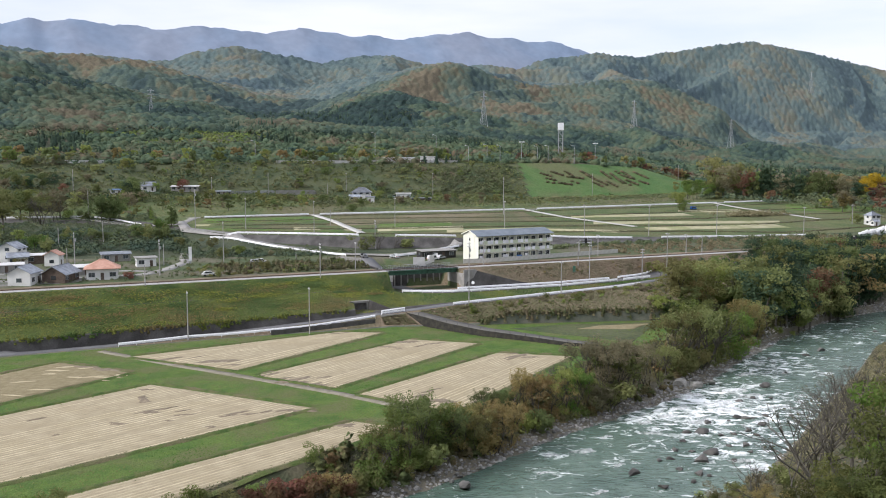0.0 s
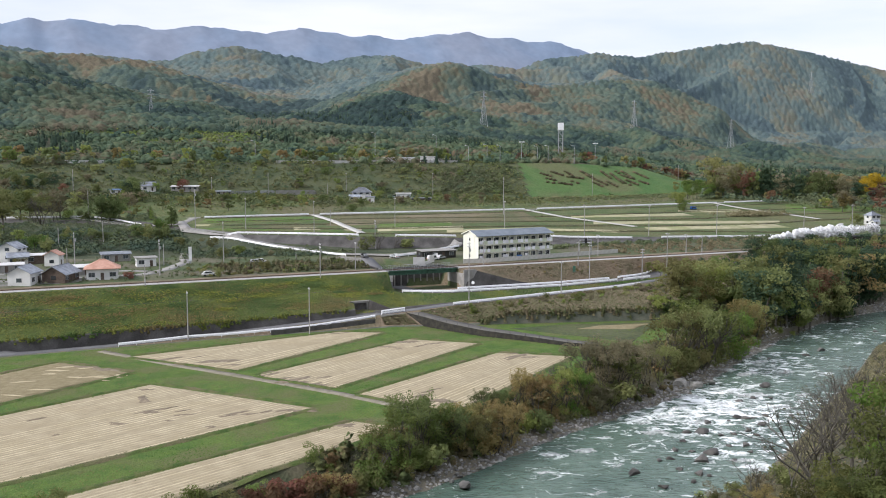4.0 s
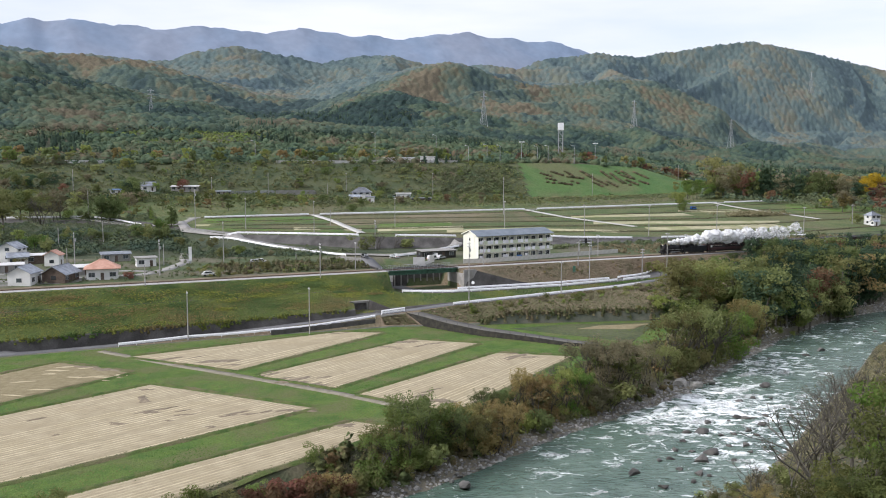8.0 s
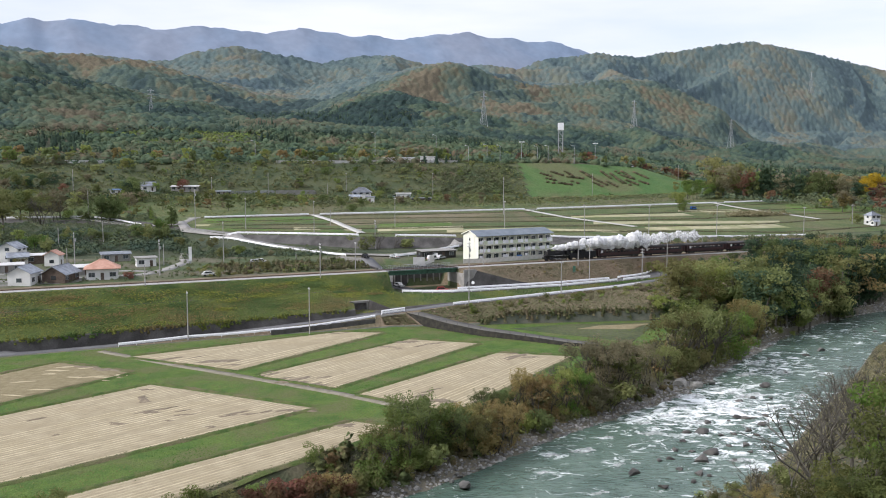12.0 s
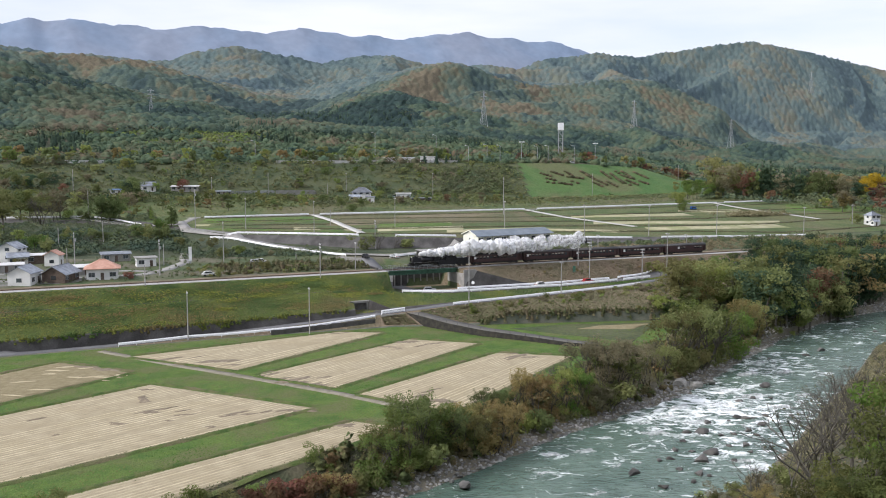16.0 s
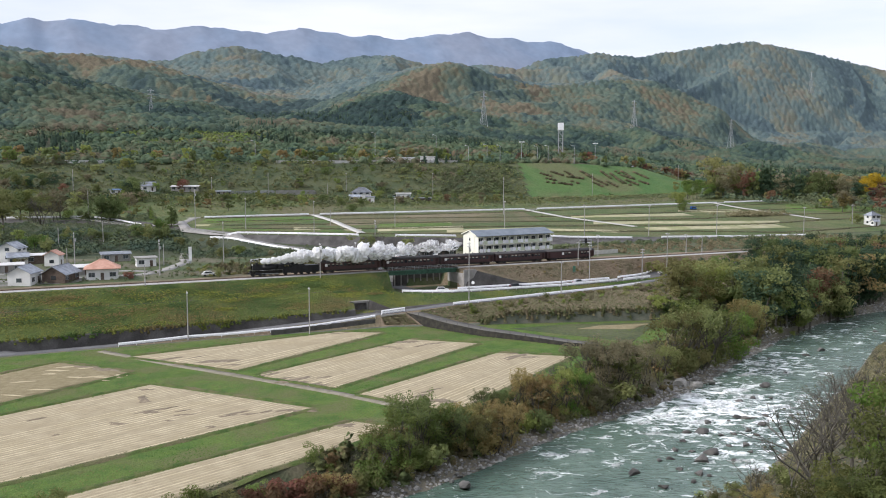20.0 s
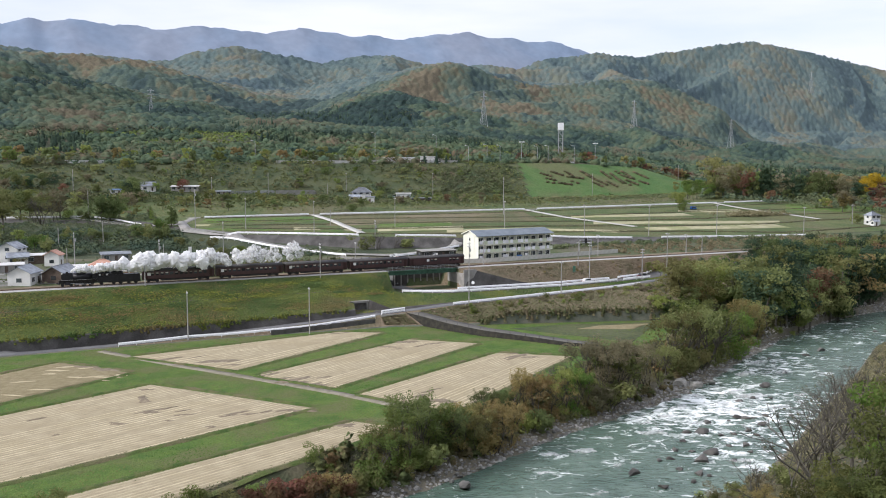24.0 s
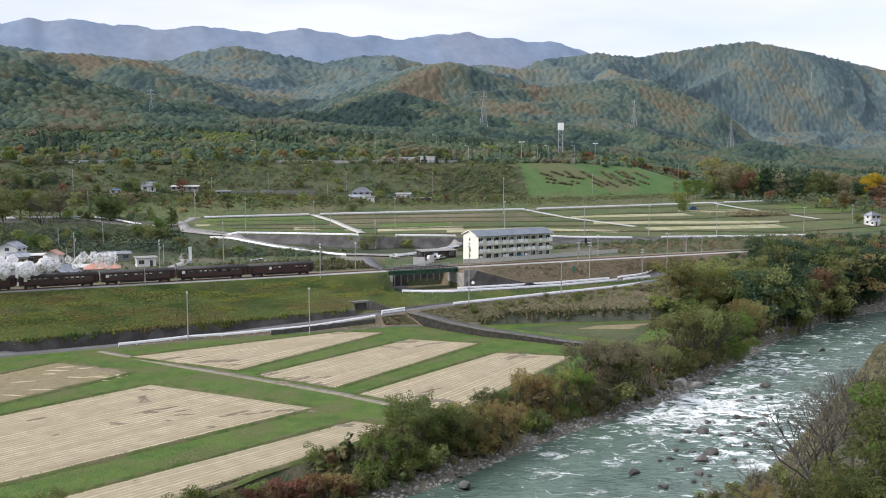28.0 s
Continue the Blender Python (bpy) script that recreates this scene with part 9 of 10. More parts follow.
for k in range(230):
    m = rng.uniform(40, 330)
    n = n_of("bank_left", m) + rng.uniform(-0.8, 4.5)
    q = at(m, n)
    rock(q.x, q.y, rng.uniform(0.25, 0.85) * (1.0 if m < 200 else 1.5), ground_z(q.x, q.y) + 0.05, "grey boulder on the river's edge")


def build_gravel():
    m = nrg.uniform(40, 330, 3800)
    n = np.array([n_of("bank_left", q) for q in m]) - 0.6 + nrg.random(3800) ** 1.4 * 6.5
    woods("shore_stones", m, n, nrg.uniform(0.1, 0.42, 3800), mat("shore_stone", (0.34, 0.33, 0.31), (0.19, 0.185, 0.17), 0.9, 0.8, 0.3, per="island", vary=0.22), "loose grey stones along the river's edge", PUFF_STONE, jitter=0.16, tall=0.6, lift=0.2, category="stones")


build_gravel()


# ---- standing white water over the stones ----
FOAM = []


def build_white_water():
    mt = steam_material("white_water_foam", 0.47)
    mt.node_tree.nodes["Noise Texture"].inputs["Scale"].default_value = 1.6
    shapes = []
    for k in range(5):
        bm = bmesh.new()
        bmesh.ops.create_icosphere(bm, subdivisions=4, radius=1.0)
        o = Vector((k * 4.1, k * 1.7, k * 9.3))
        for v in bm.verts:
            d = v.co.normalized()
            w = 0.55 + 0.8 * abs(noise.noise(Vector((d.x * 1.3, d.y * 1.3, 0)) + o))
            z = d.z * (0.5 + 0.9 * abs(noise.noise(d * 3 + o)) + 0.5 * abs(noise.noise(d * 8 + o)))
            v.co = Vector((d.x * w, d.y * w * 0.42 + 0.18 * math.sin(d.x * 3), z * 0.16))
        shapes.append(mesh_of("white_water", bm, mt, True))
    spots = [(38.29, 155.06) + (3.0,), (24.05, 144.86) + (2.6,), (18.23, 143.09) + (2.0,), (15.80, 134.31) + (1.4,), (51.66, 180.78) + (4.0,), (43.67, 165.99) + (2.4,), (49.16, 162.18) + (3.0,), (56.29, 174.57) + (3.8,), (63.42, 185.50) + (4.0,), (71.32, 201.19) + (3.6,), (78.30, 213.18) + (3.2,), (57.24, 170.38) + (3.2,), (61.02, 162.18) + (2.4,), (28.67, 138.02) + (1.6,), (31.67, 139.12) + (1.2,), (68.79, 172.45) + (2.4,), (65.60, 181.24) + (3.8,), (49.14, 139.95) + (2.2,), (50.93, 135.88) + (2.2,), (38.21, 161.44) + (1.8,), (29.08, 152.71) + (1.6,), (48.19, 172.45) + (3.0,), (81.31, 202.90) + (2.6,), (76.80, 182.17) + (2.4,), (68.85, 205.82) + (2.2,), (23.27, 125.84) + (1.6,), (126.68, 268.97) + (2.8,), (89.75, 236.34) + (2.6,)]
    r = random.Random(21)
    for k, (x, y, s) in enumerate(spots):
        ob = new("white_water", shapes[k % 5])
        deg = r.uniform(-14, 14)
        ob.matrix_basis = Matrix.Translation((x, y, -16.85)) @ pose(0, 0, 0, 0, 0, deg)
        ob.scale = (s, s, s * 0.8)
        tagged(ob, "churning white water over stones in the river", "white water", group="standing white water of the rapids")
        FOAM.append((ob, x, y, deg, r.uniform(0, 6.28), s))


build_white_water()


# ---- houses ----
M_PLASTER = mat("white_plaster", (0.72, 0.72, 0.70), (0.62, 0.62, 0.60), 0.3, 0.85, 0.1, vary=0.06, per="object")
M_TILE = mat("grey_roof_tiles", (0.25, 0.275, 0.31), (0.16, 0.17, 0.19), 0.8, 0.5, 0.3, vary=0.18, per="object")
M_ORANGE = mat("faded_red_roof", (0.56, 0.33, 0.25), (0.46, 0.25, 0.18), 0.6, 0.7, 0.15, vary=0.14)
M_WOOD = mat("dark_cladding", (0.09, 0.065, 0.05), (0.13, 0.10, 0.08), 1.0, 0.85, 0.2, vary=0.15)
M_BLUEROOF = mat("blue_sheet_metal", (0.10, 0.20, 0.36), (0.08, 0.16, 0.30), 0.8, 0.55, 0.1, vary=0.1)


def house(x, y, deg, w, d, h, roof="gable", wall=M_PLASTER, top=M_TILE, rise=None, label="small white house with a grey tiled roof", storeys=1, name="house", over=0.5, category="house", z=None):
    """A house of walls, roof slopes, windows and a door, its front towards -y."""
    z = ground_z(x, y) if z is None else z
    ob = thing(name, Matrix.Translation((x, y, z)) @ pose(0, 0, 0, 0, 0, deg), label, category)
    rise = rise if rise is not None else d * 0.27
    bm = bmesh.new()
    if roof == "gable":
        prism(bm, [(-d / 2, -0.6), (d / 2, -0.6), (d / 2, h), (0, h + rise), (-d / 2, h)], -w / 2, w / 2)
        for v in bm.verts:
            v.co = Vector((v.co.y, v.co.x, v.co.z))
    else:
        box(bm, -w / 2, w / 2, -d / 2, d / 2, -0.6, h)
    part("wall", bm, wall, ob)
    ov = over
    k = rise / (d / 2)
    t = 0.16
    if roof == "gable":
        sides = [[(-w / 2 - ov, s * (d / 2 + ov), h - k * ov), (w / 2 + ov, s * (d / 2 + ov), h - k * ov), (w / 2 + ov, 0, h + rise), (-w / 2 - ov, 0, h + rise)] for s in (-1, 1)]
    elif roof == "hip":
        r = max(0.3, w / 2 - d / 2)
        e = h - k * ov
        X, Y = w / 2 + ov, d / 2 + ov
        sides = [[(-X, -Y, e), (X, -Y, e), (r, 0, h + rise), (-r, 0, h + rise)], [(X, Y, e), (-X, Y, e), (-r, 0, h + rise), (r, 0, h + rise)], [(X, -Y, e), (X, Y, e), (r, 0, h + rise)], [(-X, Y, e), (-X, -Y, e), (-r, 0, h + rise)]]
    else:
        sides = [[(-w / 2 - ov, -d / 2 - ov, h), (w / 2 + ov, -d / 2 - ov, h), (w / 2 + ov, d / 2 + ov, h + rise), (-w / 2 - ov, d / 2 + ov, h + rise)]]
    for q in sides:
        bm = bmesh.new()
        a = [bm.verts.new((c[0], c[1], c[2] + 0.02)) for c in q]
        b = [bm.verts.new((c[0], c[1], c[2] + t)) for c in q]
        bm.faces.new(a[::-1])
        bm.faces.new(b)
        for i in range(len(q)):
            bm.faces.new((a[i], a[(i + 1) % len(q)], b[(i + 1) % len(q)], b[i]))
        part("roof", bm, top, ob)
    if roof != "shed":
        bm = bmesh.new()
        r = w / 2 + ov if roof == "gable" else max(0.3, w / 2 - d / 2)
        tube(bm, (-r, 0, h + rise + t * 0.8), (r, 0, h + rise + t * 0.8), 0.16, seg=6)
        part("ridge", bm, top, ob)
    for f in range(storeys):
        zz = 0.9 + f * 2.7
        n = max(1, int(w / 2.8))
        for i in range(n):
            xx = -w / 2 + w * (i + 0.5) / n
            if f == 0 and i == n // 2:
                bm = bmesh.new()
                box(bm, xx - 0.45, xx + 0.45, -d / 2 - 0.05, -d / 2 + 0.03, 0, 2.0)
                part("door", bm, M_WOOD, ob)
                continue
            bm = bmesh.new()
            box(bm, xx - 0.8, xx + 0.8, -d / 2 - 0.04, -d / 2 + 0.03, zz, zz + 1.15)
            win = part("window", bm, M_GLASS, ob)
            bm = bmesh.new()
            for x0, x1, z0, z1 in ((-0.88, -0.8, -0.08, 1.23), (0.8, 0.88, -0.08, 1.23), (-0.03, 0.03, 0, 1.15), (-0.88, 0.88, 1.15, 1.23), (-0.88, 0.88, -0.08, 0)):
                box(bm, xx + x0, xx + x1, -d / 2 - 0.08, -d / 2 + 0.02, zz + z0, zz + z1)
            part("window_frame", bm, M_GALV, win)
        for s in (-1, 1):
            bm = bmesh.new()
            a, b = sorted((s * w / 2 - 0.03 * s, s * w / 2 + 0.04 * s))
            box(bm, a, b, -0.7, 0.7, zz, zz + 1.1)
            part("side_window", bm, M_GLASS, ob)
    return ob


DEG = RAIL_DEG
house(*(-114.80, 236.84), DEG + 68, 7.5, 6.0, 3.4, label="white plaster house with a grey gable roof by the line")
house(*(-107.43, 242.69), DEG + 62, 8.6, 6.4, 2.6, "gable", M_WOOD, label="old dark timber house with a grey tiled gable roof", rise=1.9, over=0.7)
house(*(-98.09, 248.90), DEG - 6, 8.4, 6.6, 3.5, "hip", top=M_ORANGE, rise=1.9, label="white house with a faded red hipped roof", over=0.8)
house(*(-145.18, 291.58), DEG + 66, 7.0, 6.6, 4.5, label="two-storey white house with a grey gable roof", storeys=2)
house(*(-125.54, 279.11), DEG + 70, 4.5, 4.5, 3.6, top=M_ORANGE, label="small white gabled house with a red roof")
house(*(-134.21, 285.20), DEG, 6.0, 4.0, 2.6, "shed", M_WOOD, M_CONC_WHITE, 0.4, "dark open shed with a pale flat roof", name="shed", category="shed")
house(*(-138.60, 281.95), DEG, 6.0, 4.0, 2.6, "gable", M_PLASTER, M_TILE, label="white outbuilding with a grey roof", name="shed", category="shed")
house(*(-108.04, 257.16), DEG, 6.5, 4.0, 2.2, "shed", M_CONC, M_CONC_WHITE, 0.5, "low shed with a white sheet roof", name="shed", category="shed")
house(*(-132.14, 261.64), DEG, 9.0, 4.0, 2.2, "shed", M_CONC, M_CONC_WHITE, 0.4, "long low shed with a white sheet roof", name="shed", category="shed")
house(*(-95.75, 278.44), DEG, 6.0, 4.0, 2.7, "shed", M_PLASTER, M_CONC, 0.2, "white concrete utility shed", name="shed", category="shed")
house(*(-110.52, 292.12), DEG, 9.0, 4.5, 2.4, "shed", M_CONC, M_TILE, 0.5, "weathered grey lean-to shed", name="shed", category="shed")
house(*(-48.82, 522.17), DEG - 24, 11.0, 7.5, 5.0, "hip", label="two-storey white farmhouse with a dark tiled roof", storeys=2, top=M_TILE, rise=2.4, over=0.9)
house(*(-52.01, 513.48), DEG - 24, 6.0, 4.0, 2.6, "gable", label="white farmhouse annexe with a dark roof")
house(*(-42.77, 510.59), DEG - 24, 5.0, 4.0, 3.0, "shed", M_PLASTER, M_TILE, 0.3, "white garage beside the farmhouse", name="garage", category="garage")
house(*(-24.64, 542.31), DEG - 24, 9.0, 5.0, 3.2, "shed", M_PLASTER, M_CONC_WHITE, 0.3, "white flat-roofed workshop on the terrace", name="workshop", category="workshop")
house(*(-13.44, 530.88), DEG - 24, 12.0, 4.0, 1.6, "shed", M_WOOD, M_TILE, 0.3, "long low dark shed on the terrace", name="shed", category="shed")
house(*(-167.42, 494.44), DEG, 8.0, 6.0, 3.0, "gable", label="white house with a dark gable roof among trees", rise=2.0)
house(*(-148.97, 503.65), DEG - 20, 15.0, 5.0, 2.4, "shed", M_CONC, M_CONC_WHITE, 0.6, "long pale shed on the hillside", name="shed", category="shed")
house(*(-180.78, 481.17), DEG, 6.0, 4.0, 2.4, "shed", M_PLASTER, M_BLUEROOF, 0.4, "white hut with a blue roof", name="shed", category="shed")
house(*(-127.64, 505.61), DEG, 9.0, 4.0, 2.2, "shed", M_CONC, M_TILE, 0.4, "grey shed on the hillside", name="shed", category="shed")
house(*(227.15, 459.75), DEG - 10, 5.8, 5.4, 5.2, "hip", label="white two-storey house with a grey roof beside the line", storeys=2, rise=1.8)
house(*(226.4, 455.2), DEG - 10, 3.0, 2.6, 2.4, "gable", label="small white house beside the line")
for u, w, h, nm in ((0, 22, 3.4, "white plateau hall with a flat roof"), (1, 12, 4.2, "white plateau building with a flat roof"), (2, 9, 3.0, "low white plateau building")):
    p = (((250.42, 333.86, 36.91)), ((276.19, 338.86, 37.89)), ((288.29, 336.86, 37.09)))[u]
    q = at(p[0], p[1])
    house(q.x, q.y, DEG - 24, w, 7, h, "shed", M_PLASTER, M_CONC_WHITE, 0.3, nm + " above the bluff", name="plateau_hall", category="building")
for u, w, mt in ((0, 14, M_BLUEROOF), (1, 22, M_WOOD), (2, 9, M_PLASTER)):
    p = (((73.33, 528.86, 55.21)), ((108.70, 528.86, 55.72)), ((140.74, 528.86, 55.19)))[u]
    q = at(p[0], p[1])
    house(q.x, q.y, DEG - 20, w, 6, 4.0, "shed", mt, mt, 0.5, "farm shed on the hillside between the trees", name="farm_shed", category="shed", z=p[2] - 1)

# gravel yard among the houses
patch("gravel_yard", [at(m, n)[:2] for m, n in ((-32, 9.5), (16, 9.5), (30, 34), (-26, 52))], M_YARDSTONE, "grey gravel yard between the houses", "yard", dz=0.05, n=(30, 18), rough_edge=1.5)
# boards and fences of the hillside
wall_run([(-100.01, 520.69), (-77.49, 533.14)], 2.6, 0.2, M_CONC, "grey board fence on the terrace", "fence_wall", 4.0)
wall_run([(-123.93, 510.71), (-101.18, 523.32)], 1.6, 0.12, M_GALV, "light wire-mesh fence on the terrace", "fence_wall", 2.5)
for a, b in (((26, 326), (53, 326)), ((140, 327), (248, 327)), ((270, 327), (296, 327))):
    wall_run([at(*a), at(*b)], 1.9, 0.2, M_CONC_WHITE, "pale parapet of the plateau road", "parapet", 9.0)


# clipped hedges planted on the grassy bluff
def hedge(p, length, deg):
    q = at(p[0], p[1])
    ob = thing("hedge", Matrix.Translation((q.x, q.y, ground_z(q.x, q.y))) @ pose(0, 0, 0, 0, 0, deg), "clipped dark green hedge planted on the grassy bluff", "hedge", group="hedges on the bluff")
    bm = bmesh.new()
    k = max(2, int(length / 1.6))
    for i in range(k):
        d = length * (i / (k - 1) - 0.5)
        x, y = ob.matrix_basis.translation.x + d * math.cos(radians(deg)), ob.matrix_basis.translation.y + d * math.sin(radians(deg))
        g = ground_z(x, y) - ob.matrix_basis.translation.z
        vs = bmesh.ops.create_icosphere(bm, subdivisions=2, radius=1.25)["verts"]
        for v in vs:
            v.co = Vector((v.co.x * 1.15, v.co.y, v.co.z * 0.85)) * (1 + 0.35 * noise.noise(v.co * 1.3 + Vector((x, y, 0)))) + Vector((d, 0, g + 0.4))
    part("foliage", bm, C_SCRUB_DARK, ob)


C_SCRUB_DARK = leafy("hedge_leaves", (0.075, 0.082, 0.042), (0.125, 0.1, 0.06), per="island", trans=0.2, scale=0.3, vary=0.2)
for p, l, g in (((351.9, 296.2), 7.4, -22), ((351.0, 288.2), 5.7, -12), ((347.4, 282.5), 4.2, -3), ((362.9, 298.2), 8.3, -26), ((358.1, 279.8), 8.5, 1), ((373.3, 298.2), 7.6, -56), ((374.0, 290.2), 11.2, 7), ((368.0, 282.0), 4.3, -19), ((388.3, 296.5), 11.4, -49), ((389.0, 288.0), 13.6, -47), ((391.0, 281.0), 9.5, -45), ((385.2, 277.8), 7.9, -46), ((406.2, 296.5), 14.0, -69), ((398.3, 278.2), 9.7, -53), ((411.2, 289.8), 18.7, -73), ((421.4, 302.5), 4.0, -62), ((422.4, 293.0), 7.1, -32), ((412.8, 278.0), 4.3, -44), ((427.1, 296.8), 16.5, -67), ((419.0, 281.2), 10.0, -45), ((440.3, 297.5), 14.2, -55), ((411.3, 286.0), 9.0, -64), ((430.0, 281.0), 6.6, -39)):
    hedge(p, l, g)


# ---- underpass box in the embankment and the stream culvert ----
def culvert():
    ob = thing("underpass_portal", Matrix.Translation(at(90.3, -17.8, -9.2)) @ pose(0, 0, 0, 0, 0, RAIL_DEG), "concrete box underpass with wing walls in the embankment", "underpass", kind="structure")
    bm = bmesh.new()
    box(bm, -2.6, -1.9, -0.2, 8, -0.6, 2.2)
    box(bm, 1.9, 2.6, -0.2, 8, -0.6, 2.2)
    box(bm, -3.4, 3.2, -0.4, 2.0, 2.2, 2.75)
    part("box_frame", bm, M_CONC, ob, "grey concrete portal frame")
    bm = bmesh.new()
    box(bm, 0.3, 0.9, 1.2, 6.0, -0.6, 2.2)
    part("middle_pillar", bm, M_CONC, ob)
    # dark end panel added in place of shade deep in the passage
    bm = bmesh.new()
    box(bm, -1.9, 1.9, 5.4, 5.7, -0.6, 2.2)
    part("inner_dark", bm, M_CONC_DARK, ob)
    bm = bmesh.new()
    foot, end = Vector((2.3, -0.9, 0)), Vector((7.1, -5.9, 0))
    back = Vector((0.28, 0.28, 0))
    ring = [(foot, -0.8), (end, -1.6), (end, 0.75), (foot, 2.95)]
    front_face = [bm.verts.new((p.x, p.y, z)) for p, z in ring]
    back_face = [bm.verts.new((p.x + back.x, p.y + back.y, z)) for p, z in ring]
    bm.faces.new(front_face)
    bm.faces.new(back_face[::-1])
    for i in range(4):
        bm.faces.new((front_face[i], back_face[i], back_face[(i + 1) % 4], front_face[(i + 1) % 4]))
    bmesh.ops.recalc_face_normals(bm, faces=bm.faces)
    part("wing_wall", bm, M_CONC_DARK, ob, "dark triangular wing wall")
    bm = bmesh.new()
    prism(bm, [(-2.6, -0.8), (-4.6, -0.8), (-4.4, 0.8), (-3.4, 2.7), (-2.6, 2.7)], -0.7, -0.3)
    part("wing_wall", bm, M_CONC_DARK, ob, "dark wing wall")
    return ob


culvert()


def stream_culvert():
    q = at(96.5, -27.6, -12.0)
    ob = thing("stream_culvert", Matrix.Translation(q) @ pose(0, 0, 0, 0, 0, RAIL_DEG), "small concrete culvert bridge of the lane", "culvert", kind="structure")
    bm = bmesh.new()
    box(bm, -3.6, 3.6, 0.2, 5.0, 2.1, 2.62)
    part("slab", bm, M_CONC, ob)
    for s in (-1, 1):
        bm = bmesh.new()
        box(bm, s * 3.2 - 0.4, s * 3.2 + 0.4, 0.1, 5.0, -0.5, 2.1)
        part("side_wall", bm, M_CONC_DARK, ob)


stream_culvert()
wall_run([(-45.25, 226.03), (-18.77, 237.87)], 1.2, 0.4, M_CONC_DARK, "dark retaining wall under the lane", "lane_wall", 4.0)


# ---- poles, lamps, pylons ----
def pole(x, y, h, arms=1, box_on=False, label="concrete utility pole with crossarms", name="utility_pole", r=0.17, lean=0.0, z=None, deg=None):
    z = ground_z(x, y) if z is None else z
    ob = thing(name, Matrix.Translation((x, y, z)) @ pose(0, 0, 0, 0, lean, RAIL_DEG if deg is None else deg), label, "utility pole", group="poles of the valley")
    bm = bmesh.new()
    tube(bm, (0, 0, -0.5), (0, 0, h), r, r * 0.62, seg=8)
    part("shaft", bm, M_POLE, ob)
    for k in range(arms):
        bm = bmesh.new()
        zz = h - 0.5 - 0.9 * k
        box(bm, -0.06, 0.06, -0.95, 0.95, zz - 0.07, zz + 0.07)
        arm = part("crossarm", bm, M_GALV, ob)
        for s in (-0.85, -0.3, 0.3, 0.85):
            bm = bmesh.new()
            tube(bm, (0, s, zz + 0.07), (0, s, zz + 0.32), 0.06, 0.04, seg=5)
            part("insulator", bm, M_WHITE, arm)
    if box_on:
        bm = bmesh.new()
        tube(bm, (0.35, 0, h - 2.9), (0.35, 0, h - 2.0), 0.26, seg=10)
        part("transformer", bm, M_GALV, ob)
    return ob


for x, y, h, arms in [(*(-64.88, 218.33, 12.52), 1), (*(-35.30, 227.16, 12.57), 1), (*(7.64, 253.09, 18.44), 2), (*(36.24, 264.39, 10.75), 1), (*(49.69, 293.05, 12.66), 2), (*(68.07, 295.32, 10.83), 2), (*(80.26, 309.87, 13.38), 1), (*(-36.40, 256.23, 10.40), 2), (*(-72.77, 286.95, 13.88), 1), (*(-27.68, 273.10, 8.75), 1), (*(13.42, 285.07, 8.57), 1), (*(56.47, 315.56, 7.83), 1), (*(-113.98, 267.68, 11.73), 2), (*(-83.81, 255.61, 10.71), 2), (*(-90.47, 280.13, 6.96), 0), (*(-128.07, 279.06, 4.74), 0), (*(-121.39, 279.21, 5.48), 0), (*(-81.33, 235.55, 5.56), 0), (*(-105.26, 368.95, 17.54), 2), (*(-83.67, 368.11, 13.43), 1), (*(-51.65, 347.68, 13.59), 1), (*(-49.82, 384.57, 7.01), 0), (*(-26.16, 334.03, 11.12), 2), (*(-21.24, 383.75, 12.99), 1), (*(28.10, 395.90, 12.37), 1), (*(60.40, 370.65, 14.01), 1), (*(90.58, 381.81, 13.69), 1), (*(122.91, 389.65, 14.22), 1), (*(169.11, 406.76, 13.25), 1), (*(216.55, 459.50, 10.47), 1), (*(98.04, 327.87, 6.85), 1), (*(91.43, 325.65, 7.44), 1), (*(-167.46, 410.52, 13.35), 0), (*(-199.28, 469.54, 14.02), 1), (*(-133.43, 502.71, 10.44), 1), (*(-104.19, 519.64, 12.81), 1), (*(-70.50, 532.45, 7.95), 0), (*(-60.78, 547.98, 11.37), 1), (*(-6.62, 566.69, 14.71), 1), (*(-129.20, 329.50, 9.46), 0), (*(-143.12, 322.51, 8.00), 0), (*(102.89, 600.41, 16.37), 0), (*(46.24, 295.91, 8.13), 1), (*(-50.03, 294.46, 2.69), 0), (*(188.48, 699.23, 12.69), 0)]:
    pole(x, y, h, arms, arms == 2)
for x, y, h in [(32.12, 461.64, 19.81)]:
    pole(x, y, h, 0, label="tall slender steel mast on the terrace", name="radio_mast", r=0.24)


def wire(a, b, sag=1.2, r=0.03, name="overhead_wire", label="thin dark overhead wire between poles"):
    bm = bmesh.new()
    a, b = Vector(a), Vector(b)
    k = 10
    pts = [a.lerp(b, i / k) - Vector((0, 0, sag * 4 * (i / k) * (1 - i / k))) for i in range(k + 1)]
    side = (b - a).cross(Vector((0, 0, 1))).normalized() * r
    up = Vector((0, 0, r))
    rings = [[bm.verts.new(p + o) for o in (side, up, -side, -up)] for p in pts]
    for p, q in zip(rings, rings[1:]):
        for i in range(4):
            bm.faces.new((p[i], p[(i + 1) % 4], q[(i + 1) % 4], q[i]))
    return tagged(new(name, mesh_of(name, bm, M_IRON)), label, "wire", group="overhead wires")


